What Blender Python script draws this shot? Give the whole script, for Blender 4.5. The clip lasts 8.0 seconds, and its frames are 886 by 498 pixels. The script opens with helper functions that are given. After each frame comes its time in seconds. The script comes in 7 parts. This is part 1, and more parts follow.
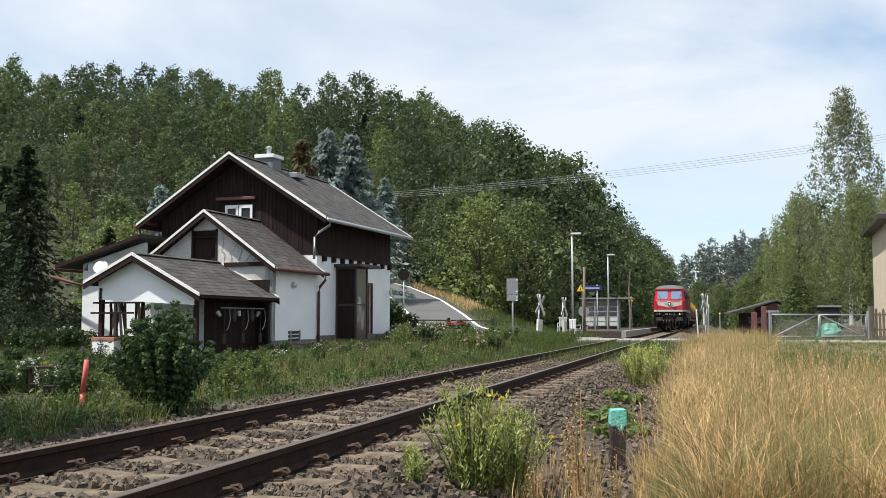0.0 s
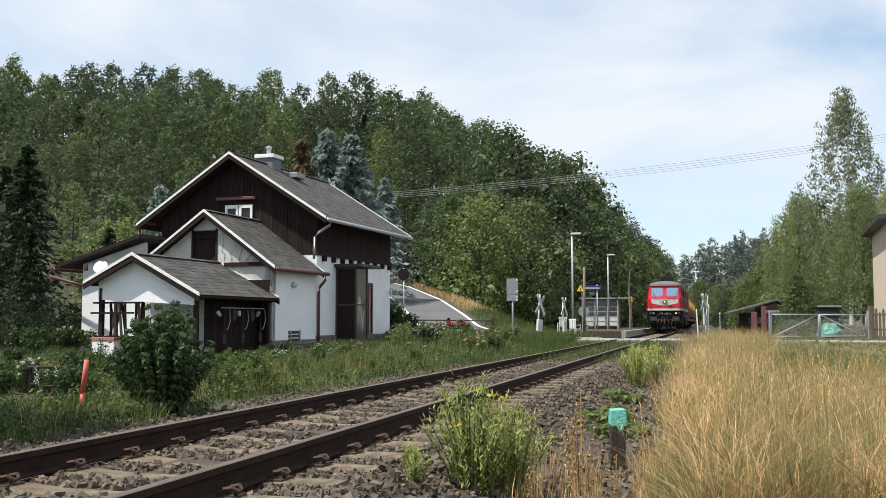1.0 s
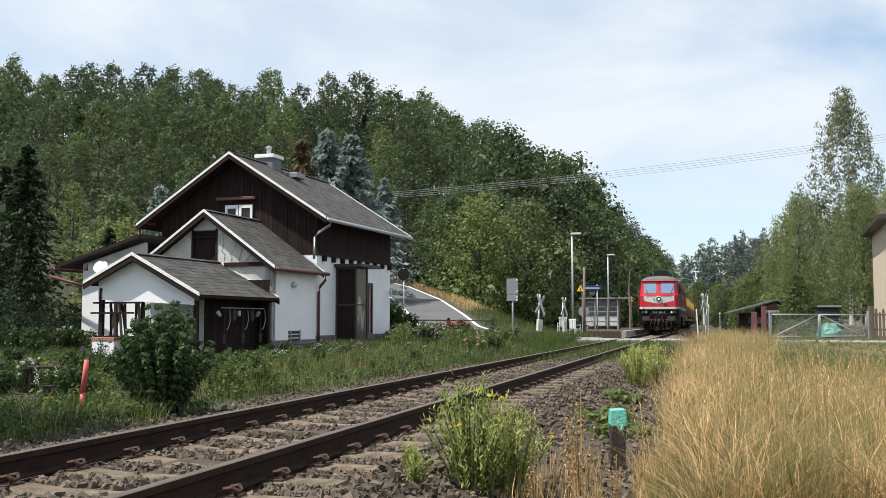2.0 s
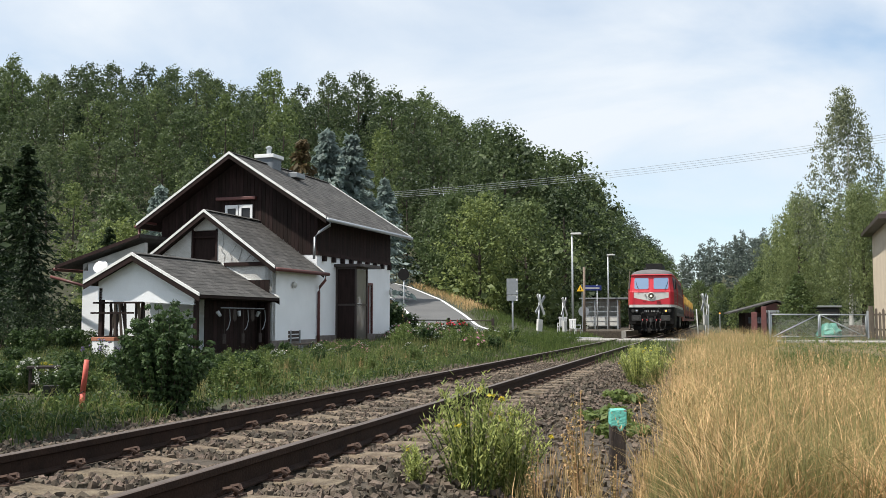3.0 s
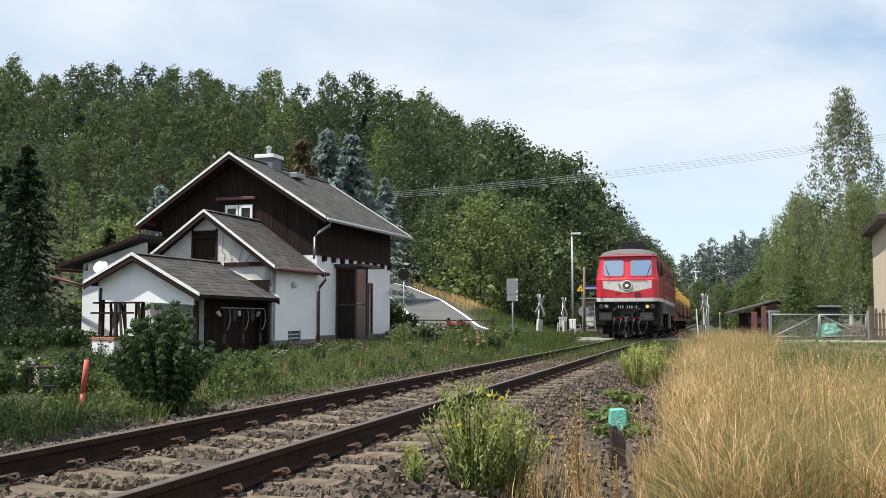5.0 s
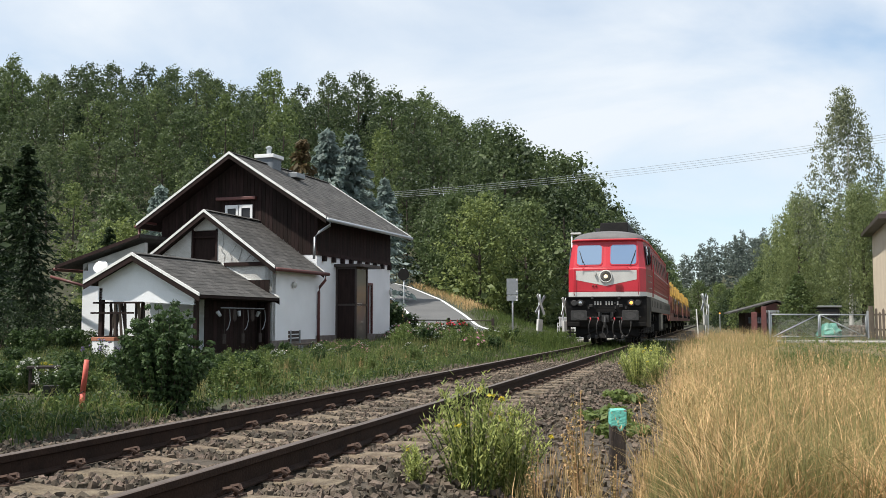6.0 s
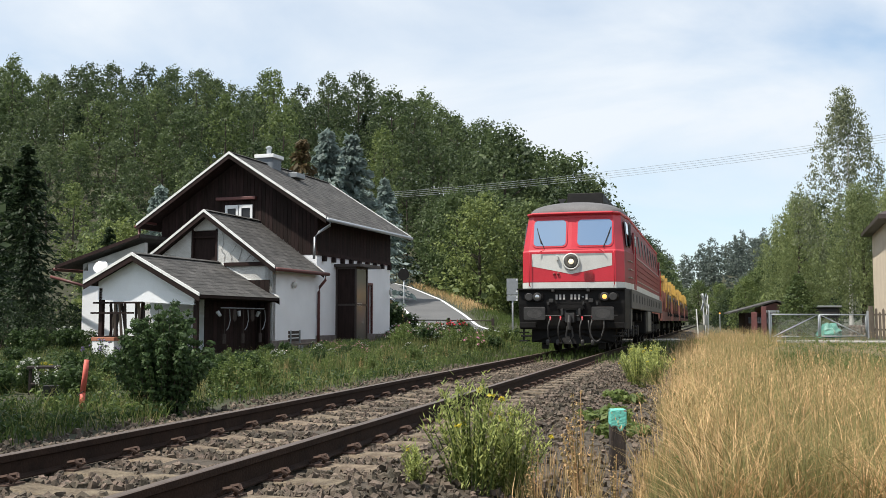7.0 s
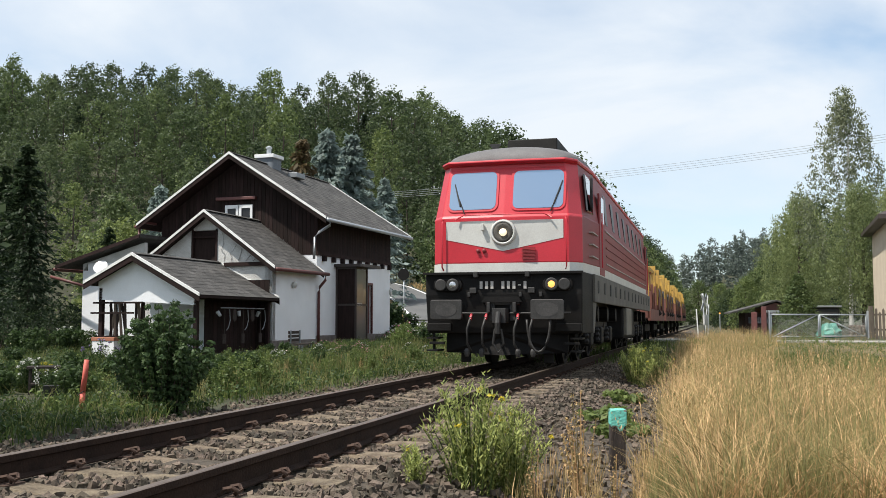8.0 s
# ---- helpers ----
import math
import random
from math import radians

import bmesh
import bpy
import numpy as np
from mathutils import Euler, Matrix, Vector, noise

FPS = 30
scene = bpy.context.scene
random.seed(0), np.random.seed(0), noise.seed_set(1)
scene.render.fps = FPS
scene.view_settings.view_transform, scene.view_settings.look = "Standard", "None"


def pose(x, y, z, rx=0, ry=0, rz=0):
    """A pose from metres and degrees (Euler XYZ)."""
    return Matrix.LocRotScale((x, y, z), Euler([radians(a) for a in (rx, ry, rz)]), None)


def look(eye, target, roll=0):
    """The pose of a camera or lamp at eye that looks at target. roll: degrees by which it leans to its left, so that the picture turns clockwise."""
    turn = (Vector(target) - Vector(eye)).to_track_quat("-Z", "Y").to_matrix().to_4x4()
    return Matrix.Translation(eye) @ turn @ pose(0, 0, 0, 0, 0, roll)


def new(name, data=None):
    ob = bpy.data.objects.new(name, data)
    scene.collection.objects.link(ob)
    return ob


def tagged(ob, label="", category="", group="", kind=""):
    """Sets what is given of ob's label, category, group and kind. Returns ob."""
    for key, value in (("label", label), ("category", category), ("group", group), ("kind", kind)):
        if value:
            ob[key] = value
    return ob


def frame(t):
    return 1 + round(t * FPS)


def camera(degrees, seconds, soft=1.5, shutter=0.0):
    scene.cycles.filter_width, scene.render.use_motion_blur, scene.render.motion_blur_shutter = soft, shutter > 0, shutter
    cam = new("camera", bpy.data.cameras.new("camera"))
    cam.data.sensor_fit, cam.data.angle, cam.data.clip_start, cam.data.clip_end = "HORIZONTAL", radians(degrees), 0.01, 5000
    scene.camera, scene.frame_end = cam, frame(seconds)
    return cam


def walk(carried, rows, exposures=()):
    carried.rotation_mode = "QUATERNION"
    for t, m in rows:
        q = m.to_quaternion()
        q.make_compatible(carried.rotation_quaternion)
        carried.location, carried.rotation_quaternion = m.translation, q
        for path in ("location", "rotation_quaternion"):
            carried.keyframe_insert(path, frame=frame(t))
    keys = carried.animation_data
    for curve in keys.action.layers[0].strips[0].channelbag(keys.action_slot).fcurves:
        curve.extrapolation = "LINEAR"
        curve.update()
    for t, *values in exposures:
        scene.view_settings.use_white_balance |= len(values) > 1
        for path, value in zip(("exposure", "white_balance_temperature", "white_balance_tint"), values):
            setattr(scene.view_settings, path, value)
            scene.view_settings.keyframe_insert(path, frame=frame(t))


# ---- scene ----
cam = camera(2 * math.degrees(math.atan(784 / 1700)), 8.0, 0.75)
EYE = Vector((3.5, 0.0, 0.83))
VIEW = look(EYE, (0.83404, 9.60879, 1.58082))
walk(cam, [(0, VIEW), (8, VIEW)], [(0, 0.26), (8, 0.26)])

# ---- world and sun ----
SUN_DIR = Vector((-0.62, -0.52, 1.42)).normalized()
SUN_EL = math.asin(SUN_DIR.z)
SUN_AZ = math.atan2(SUN_DIR.x, SUN_DIR.y)
world = bpy.data.worlds.new("summer_sky")
scene.world = world
world.use_nodes = True


def sky_nodes():
    nt = world.node_tree
    n, l = nt.nodes, nt.links
    bg = n["Background"]
    sky = n.new("ShaderNodeTexSky")
    sky.sky_type, sky.sun_disc = "NISHITA", False
    sky.sun_elevation, sky.sun_rotation = SUN_EL, SUN_AZ
    sky.air_density, sky.dust_density, sky.ozone_density = 1.0, 0.6, 2.0
    tc = n.new("ShaderNodeTexCoord")
    mp = n.new("ShaderNodeMapping")
    mp.inputs["Scale"].default_value = (1.5, 1.5, 4.2)
    mp.inputs["Rotation"].default_value = (0.0, 0.22, 0.5)
    mp.inputs["Location"].default_value = (0.7, 0.25, 0.3)
    nz = n.new("ShaderNodeTexNoise")
    nz.inputs["Scale"].default_value, nz.inputs["Detail"].default_value = 1.5, 7
    nz.inputs["Roughness"].default_value, nz.inputs["Distortion"].default_value = 0.52, 0.35
    ramp = n.new("ShaderNodeValToRGB")
    ramp.color_ramp.elements[0].position, ramp.color_ramp.elements[0].color = 0.36, (0.34, 0.34, 0.34, 1)
    ramp.color_ramp.elements[1].position, ramp.color_ramp.elements[1].color = 0.62, (1, 1, 1, 1)
    mix = n.new("ShaderNodeMix")
    mix.data_type = "RGBA"
    l.new(tc.outputs["Generated"], mp.inputs["Vector"])
    l.new(mp.outputs["Vector"], nz.inputs["Vector"])
    l.new(nz.outputs["Fac"], ramp.inputs["Fac"])
    l.new(ramp.outputs["Color"], mix.inputs["Factor"])
    gain = n.new("ShaderNodeMix")
    gain.data_type, gain.blend_type = "RGBA", "MULTIPLY"
    gain.inputs["Factor"].default_value = 1.0
    gain.inputs["B"].default_value = (1.25, 1.42, 1.42, 1)
    l.new(sky.outputs["Color"], gain.inputs["A"])
    l.new(gain.outputs["Result"], mix.inputs["A"])
    mix.inputs["B"].default_value = (7.25, 7.8, 8.4, 1)
    l.new(mix.outputs["Result"], bg.inputs["Color"])
    bg.inputs["Strength"].default_value = 0.10


sky_nodes()
sun = new("sun", bpy.data.lights.new("sun", "SUN"))
sun.data.energy, sun.data.angle, sun.data.color = 5.0, radians(1.2), (1.0, 0.95, 0.87)
sun.matrix_world = look(SUN_DIR * 100, (0, 0, 0))


# ---- materials ----
def mat(name, col, col2=None, rough=0.8, metal=0.0, scale=4.0, bump=0.0, fine=40.0, island=0.0, objrand=0.0,
        stretch=(1, 1, 1), transl=0.0, spec=None, contrast=(0.35, 0.65), emit=0.0):
    """Two noise scales mix col and col2; fine noise gives relief."""
    m = bpy.data.materials.new(name)
    m.use_nodes = True
    nt = m.node_tree
    n, l = nt.nodes, nt.links
    b = n["Principled BSDF"]
    col2 = col2 or tuple(c * 0.75 for c in col)
    tc = n.new("ShaderNodeTexCoord")
    mp = n.new("ShaderNodeMapping")
    mp.inputs["Scale"].default_value = stretch
    l.new(tc.outputs["Object"], mp.inputs["Vector"])
    n1 = n.new("ShaderNodeTexNoise")
    n1.inputs["Scale"].default_value, n1.inputs["Detail"].default_value = scale, 5
    n2 = n.new("ShaderNodeTexNoise")
    n2.inputs["Scale"].default_value, n2.inputs["Detail"].default_value = fine, 3
    l.new(mp.outputs["Vector"], n1.inputs["Vector"])
    l.new(mp.outputs["Vector"], n2.inputs["Vector"])
    avg = n.new("ShaderNodeMath")
    avg.operation = "MULTIPLY_ADD"
    avg.inputs[1].default_value = 0.4
    sc = n.new("ShaderNodeMath")
    sc.operation = "MULTIPLY"
    sc.inputs[1].default_value = 0.6
    l.new(n1.outputs["Fac"], sc.inputs[0])
    l.new(n2.outputs["Fac"], avg.inputs[0])
    l.new(sc.outputs[0], avg.inputs[2])
    ramp = n.new("ShaderNodeValToRGB")
    e = ramp.color_ramp.elements
    e[0].position, e[0].color = contrast[0], (*col2, 1)
    e[1].position, e[1].color = contrast[1], (*col, 1)
    l.new(avg.outputs[0], ramp.inputs["Fac"])
    out = ramp.outputs["Color"]
    for amount, kind in ((island, "ShaderNodeNewGeometry"), (objrand, "ShaderNodeObjectInfo")):
        if amount:
            src = n.new(kind)
            rnd = src.outputs["Random Per Island"] if kind == "ShaderNodeNewGeometry" else src.outputs["Random"]
            mr = n.new("ShaderNodeMapRange")
            mr.inputs["To Min"].default_value, mr.inputs["To Max"].default_value = 1 - amount, 1 + amount
            l.new(rnd, mr.inputs["Value"])
            hs = n.new("ShaderNodeHueSaturation")
            l.new(mr.outputs["Result"], hs.inputs["Value"])
            hr = n.new("ShaderNodeMapRange")
            hr.inputs["To Min"].default_value, hr.inputs["To Max"].default_value = 0.5 + 0.03 * amount, 0.5 - 0.05 * amount
            l.new(rnd, hr.inputs["Value"])
            l.new(hr.outputs["Result"], hs.inputs["Hue"])
            l.new(out, hs.inputs["Color"])
            out = hs.outputs["Color"]
    l.new(out, b.inputs["Base Color"])
    b.inputs["Roughness"].default_value, b.inputs["Metallic"].default_value = rough, metal
    if spec is not None:
        b.inputs["Specular IOR Level"].default_value = spec
    if bump:
        bp = n.new("ShaderNodeBump")
        bp.inputs["Strength"].default_value, bp.inputs["Distance"].default_value = bump, 0.02
        l.new(n2.outputs["Fac"], bp.inputs["Height"])
        l.new(bp.outputs["Normal"], b.inputs["Normal"])
    if transl:
        tr = n.new("ShaderNodeBsdfTranslucent")
        l.new(out, tr.inputs["Color"])
        mx = n.new("ShaderNodeMixShader")
        mx.inputs["Fac"].default_value = transl
        l.new(b.outputs["BSDF"], mx.inputs[1])
        l.new(tr.outputs["BSDF"], mx.inputs[2])
        l.new(mx.outputs["Shader"], n["Material Output"].inputs["Surface"])
    if emit:
        b.inputs["Emission Color"].default_value = (*col, 1)
        b.inputs["Emission Strength"].default_value = emit
    return m


def leaf(name, col, col2, ob=0.3):
    return mat(name, col, col2, rough=0.55, scale=0.6, fine=6, island=0.32, objrand=ob, transl=0.42, spec=0.3)


M_SOIL = mat("soil_and_turf", (0.06, 0.065, 0.028), (0.03, 0.028, 0.017), 0.95, scale=0.6, bump=0.6, fine=15)
M_BALLAST = mat("ballast_bed", (0.092, 0.073, 0.053), (0.036, 0.028, 0.020), 0.95, scale=9, bump=1.0, fine=28)
M_STONE = mat("ballast_stone", (0.158, 0.125, 0.089), (0.050, 0.039, 0.028), 0.9, scale=3, bump=0.4, fine=50, island=0.45)
M_RAIL = mat("rusty_rail", (0.038, 0.021, 0.014), (0.018, 0.010, 0.007), 0.85, 0.0, spec=0.2, scale=6, bump=0.3, fine=60)
M_RAILTOP = mat("worn_rail_head", (0.26, 0.20, 0.16), (0.15, 0.105, 0.08), 0.42, 0.7, scale=8, stretch=(6, 0.3, 1))
M_SLEEPER = mat("weathered_concrete_sleeper", (0.205, 0.160, 0.108), (0.095, 0.068, 0.043), 0.9, scale=7, bump=0.8, fine=45, objrand=0.15, contrast=(0.4, 0.6))
M_CLIP = mat("rusty_clip", (0.085, 0.048, 0.033), (0.045, 0.026, 0.018), 0.85, 0.1, scale=20)
M_PLASTER = mat("white_render", (0.86, 0.87, 0.88), (0.77, 0.78, 0.79), 0.9, scale=1.2, bump=0.25, fine=45)
M_PLASTER_ROUGH = mat("rough_white_render", (0.62, 0.615, 0.59), (0.44, 0.43, 0.40), 0.95, scale=2.2, bump=0.8, fine=22)
M_PLINTH = mat("stone_plinth", (0.22, 0.19, 0.17), (0.12, 0.10, 0.09), 0.95, scale=4, bump=0.6)
M_DARKWOOD = mat("dark_brown_boards", (0.032, 0.019, 0.016), (0.013, 0.008, 0.007), 0.85, spec=0.2, scale=3, bump=0.4, fine=30, stretch=(4, 4, 0.5), objrand=0.3)
M_ROOF = mat("grey_bitumen_shingle", (0.088, 0.083, 0.077), (0.036, 0.034, 0.032), 0.92, scale=2.2, bump=0.8, fine=28, island=0.26, contrast=(0.38, 0.62))
M_FASCIA = mat("weathered_white_paint", (0.76, 0.76, 0.73), (0.42, 0.40, 0.37), 0.7, scale=5, contrast=(0.30, 0.46))
M_WHITE = mat("white_paint", (0.80, 0.80, 0.79), (0.70, 0.70, 0.69), 0.5)
M_ZINC = mat("zinc_gutter", (0.48, 0.50, 0.52), (0.36, 0.38, 0.40), 0.45, 0.6, scale=4)
M_REDPIPE = mat("oxide_red_pipe", (0.15, 0.05, 0.045), (0.09, 0.035, 0.03), 0.55, scale=5)
M_BROWNMETAL = mat("brown_frame", (0.06, 0.042, 0.036), (0.035, 0.026, 0.022), 0.5, scale=4)
M_SLATE = mat("slate_cladding", (0.16, 0.18, 0.20), (0.10, 0.115, 0.13), 0.7, scale=6, bump=0.4)
M_ASPHALT = mat("grey_asphalt", (0.125, 0.125, 0.123), (0.09, 0.09, 0.09), 0.9, scale=0.5, bump=0.3, fine=50)
M_CONCRETE = mat("pale_concrete", (0.36, 0.345, 0.31), (0.26, 0.245, 0.22), 0.9, scale=1.5, bump=0.3)
M_GALV = mat("galvanised_steel", (0.50, 0.52, 0.53), (0.38, 0.40, 0.41), 0.5, 0.55, scale=6)
M_GREYMETAL = mat("grey_sheet_metal", (0.30, 0.32, 0.33), (0.22, 0.23, 0.24), 0.5, 0.4)
M_BLACK = mat("black_rubber", (0.02, 0.02, 0.02), (0.012, 0.012, 0.012), 0.7)
M_BARK = mat("tree_bark", (0.075, 0.058, 0.045), (0.035, 0.027, 0.021), 0.95, scale=5, bump=0.8, fine=20, stretch=(2, 2, 0.4))
M_BIRCHBARK = mat("birch_bark", (0.62, 0.60, 0.56), (0.16, 0.14, 0.12), 0.85, scale=5, stretch=(0.5, 0.5, 3), contrast=(0.36, 0.46))
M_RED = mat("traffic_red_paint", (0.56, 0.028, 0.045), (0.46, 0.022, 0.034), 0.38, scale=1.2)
M_REDSIDE = mat("dusty_shaded_red_paint", (0.26, 0.026, 0.030), (0.17, 0.022, 0.025), 0.5, scale=1.2)
M_LIGHTGREY = mat("light_grey_paint", (0.62, 0.62, 0.58), (0.50, 0.49, 0.46), 0.45, scale=2)
M_SILVER = mat("dusty_silver_strip", (0.46, 0.44, 0.41), (0.34, 0.31, 0.29), 0.5, 0.2, scale=4)
M_CABROOF = mat("grey_roof_paint", (0.15, 0.145, 0.145), (0.09, 0.085, 0.085), 0.7, scale=2)
M_UNDER = mat("sooty_black_steel", (0.014, 0.0125, 0.0115), (0.006, 0.0056, 0.0054), 0.62, 0.0, scale=4, bump=0.2, spec=0.18)
M_FRAMEGREY = mat("grimy_grey_frame", (0.125, 0.115, 0.098), (0.060, 0.054, 0.046), 0.7, scale=3)
M_BUFFER = mat("greasy_buffer_steel", (0.05, 0.047, 0.044), (0.022, 0.021, 0.02), 0.55, 0.2, scale=6)
M_WORN = mat("worn_buffer_face", (0.075, 0.070, 0.066), (0.035, 0.033, 0.031), 0.5, 0.2, scale=7)
M_CHROME = mat("bright_metal", (0.7, 0.7, 0.7), (0.55, 0.55, 0.55), 0.25, 0.9)
M_YELLOW = mat("machine_yellow_paint", (0.60, 0.37, 0.075), (0.28, 0.17, 0.050), 0.5, scale=2.5)
M_RUSTFRAME = mat("rust_red_wagon", (0.20, 0.075, 0.055), (0.11, 0.045, 0.035), 0.75, scale=2.5)
M_TEAL = mat("chipped_teal_paint", (0.14, 0.50, 0.41), (0.15, 0.12, 0.095), 0.75, scale=9, bump=0.5, fine=50, contrast=(0.41, 0.45))
M_OLDWOOD = mat("weathered_post_wood", (0.060, 0.045, 0.037), (0.024, 0.018, 0.015), 0.95, scale=6, bump=0.8, fine=40, stretch=(4, 4, 0.4))
M_FENCEWOOD = mat("grey_fence_wood", (0.20, 0.16, 0.12), (0.11, 0.085, 0.065), 0.9, scale=4, stretch=(3, 3, 0.5), objrand=0.25)
M_CORAL = mat("faded_coral_tape", (0.74, 0.17, 0.13), (0.60, 0.12, 0.09), 0.6, scale=10)
M_BEIGE = mat("beige_render", (0.64, 0.54, 0.41), (0.55, 0.45, 0.34), 0.92, scale=1.0, bump=0.3)
M_TAN = mat("dry_tan_thatch", (0.20, 0.150, 0.080), (0.085, 0.068, 0.036), 0.95, scale=0.8, bump=0.6)
M_SIGNYELLOW = mat("warning_yellow", (0.80, 0.48, 0.02), (0.72, 0.42, 0.02), 0.5)
M_SIGNBLUE = mat("station_blue", (0.02, 0.04, 0.20), (0.015, 0.03, 0.16), 0.4)
M_TERRACOTTA = mat("terracotta", (0.42, 0.17, 0.10), (0.30, 0.12, 0.07), 0.85)
M_TEALTARP = mat("green_tarpaulin", (0.10, 0.30, 0.23), (0.06, 0.20, 0.15), 0.5, scale=3)
M_LAMPLENS = mat("headlamp_amber_glow", (1.0, 0.46, 0.11), (1.0, 0.26, 0.03), 0.3, emit=1.1, scale=9)
M_TOPLENS = mat("headlamp_warm_glow", (1.0, 0.86, 0.62), (0.9, 0.75, 0.5), 0.2, emit=0.7)
M_RED_EMIT = mat("signal_amber_glow", (1.0, 0.35, 0.05), (1.0, 0.3, 0.04), 0.3, emit=2.0)

L_DECID = leaf("broadleaf_dark", (0.084, 0.118, 0.050), (0.056, 0.084, 0.036))
L_DECID2 = leaf("broadleaf_mid", (0.115, 0.158, 0.060), (0.080, 0.118, 0.045))
L_DECID3 = leaf("broadleaf_light", (0.165, 0.215, 0.072), (0.115, 0.160, 0.054))
L_CONIF = leaf("conifer_dark", (0.040, 0.066, 0.029), (0.024, 0.042, 0.018))
L_ELDER = leaf("elder_leaves", (0.072, 0.125, 0.045), (0.042, 0.078, 0.028))
L_WILLOW = leaf("hanging_leaves", (0.235, 0.285, 0.120), (0.170, 0.215, 0.085))
# the shade under the conifers is put into this darker leaf colour
L_SHADE = leaf("shade_tinted_foliage", (0.034, 0.056, 0.023), (0.020, 0.036, 0.015))
# far wood: distance haze is mixed into this paler, greyer leaf colour
L_FAR = leaf("far_hazed_foliage", (0.185, 0.220, 0.185), (0.135, 0.170, 0.140))
L_BLUE = leaf("blue_spruce_needles", (0.260, 0.310, 0.290), (0.160, 0.210, 0.190))
L_RUST = leaf("dry_rust_foliage", (0.170, 0.125, 0.062), (0.105, 0.080, 0.042))
L_BIRCH = leaf("birch_leaves", (0.300, 0.330, 0.200), (0.210, 0.240, 0.140))
L_WEED = leaf("weed_green", (0.160, 0.215, 0.062), (0.100, 0.145, 0.042), 0.15)
L_WEEDP = leaf("pale_weed_green", (0.420, 0.460, 0.150), (0.300, 0.350, 0.110), 0.15)
L_WEEDD = leaf("weed_dark_green", (0.055, 0.095, 0.028), (0.032, 0.060, 0.018), 0.15)
L_STRAW = mat("dry_straw", (0.62, 0.465, 0.215), (0.38, 0.275, 0.125), 0.8, scale=0.7, fine=3, island=0.55, transl=0.25, spec=0.2)
L_STRAWG = mat("half_green_grass", (0.33, 0.305, 0.125), (0.20, 0.195, 0.075), 0.8, scale=0.7, fine=3, island=0.35, transl=0.3, spec=0.2)
L_GREENGRASS = mat("green_grass", (0.105, 0.15, 0.038), (0.05, 0.08, 0.02), 0.7, scale=0.7, fine=3, island=0.35, transl=0.3, spec=0.2)
L_FLOWY = leaf("yellow_flower", (0.75, 0.62, 0.05), (0.6, 0.5, 0.05), 0.1)
L_FLOWP = leaf("pink_flower", (0.80, 0.42, 0.52), (0.7, 0.28, 0.42), 0.1)
L_FLOWW = leaf("white_flower", (0.75, 0.75, 0.68), (0.6, 0.6, 0.55), 0.1)
L_LAVENDER = leaf("lavender_flower", (0.30, 0.22, 0.42), (0.22, 0.15, 0.32), 0.1)
L_FLOWR = leaf("red_flower", (0.85, 0.08, 0.07), (0.7, 0.05, 0.05), 0.1)


def glass(name, col, rough=0.04):
    m = bpy.data.materials.new(name)
    m.use_nodes = True
    b = m.node_tree.nodes["Principled BSDF"]
    b.inputs["Base Color"].default_value = (*col, 1)
    b.inputs["Roughness"].default_value = rough
    b.inputs["Specular IOR Level"].default_value = 1.0
    b.inputs["Coat Weight"].default_value = 1.0
    b.inputs["Coat Roughness"].default_value = 0.02
    return m


M_CABGLASS = glass("tinted_cab_glass", (0.26, 0.37, 0.52))
M_CABGLASS.node_tree.nodes["Principled BSDF"].inputs["Metallic"].default_value = 0.6
M_SIDEGLASS = mat("dusty_dark_glass", (0.03, 0.03, 0.032), (0.018, 0.018, 0.02), 0.35, scale=3, spec=0.4)
M_TANBOX = mat("dusty_tan_box", (0.21, 0.19, 0.15), (0.13, 0.12, 0.095), 0.8, scale=4)
M_DARKGLASS = glass("dark_window_glass", (0.03, 0.035, 0.04))
M_SMOKEGLASS = glass("dusty_porch_glass", (0.10, 0.085, 0.07), 0.5)


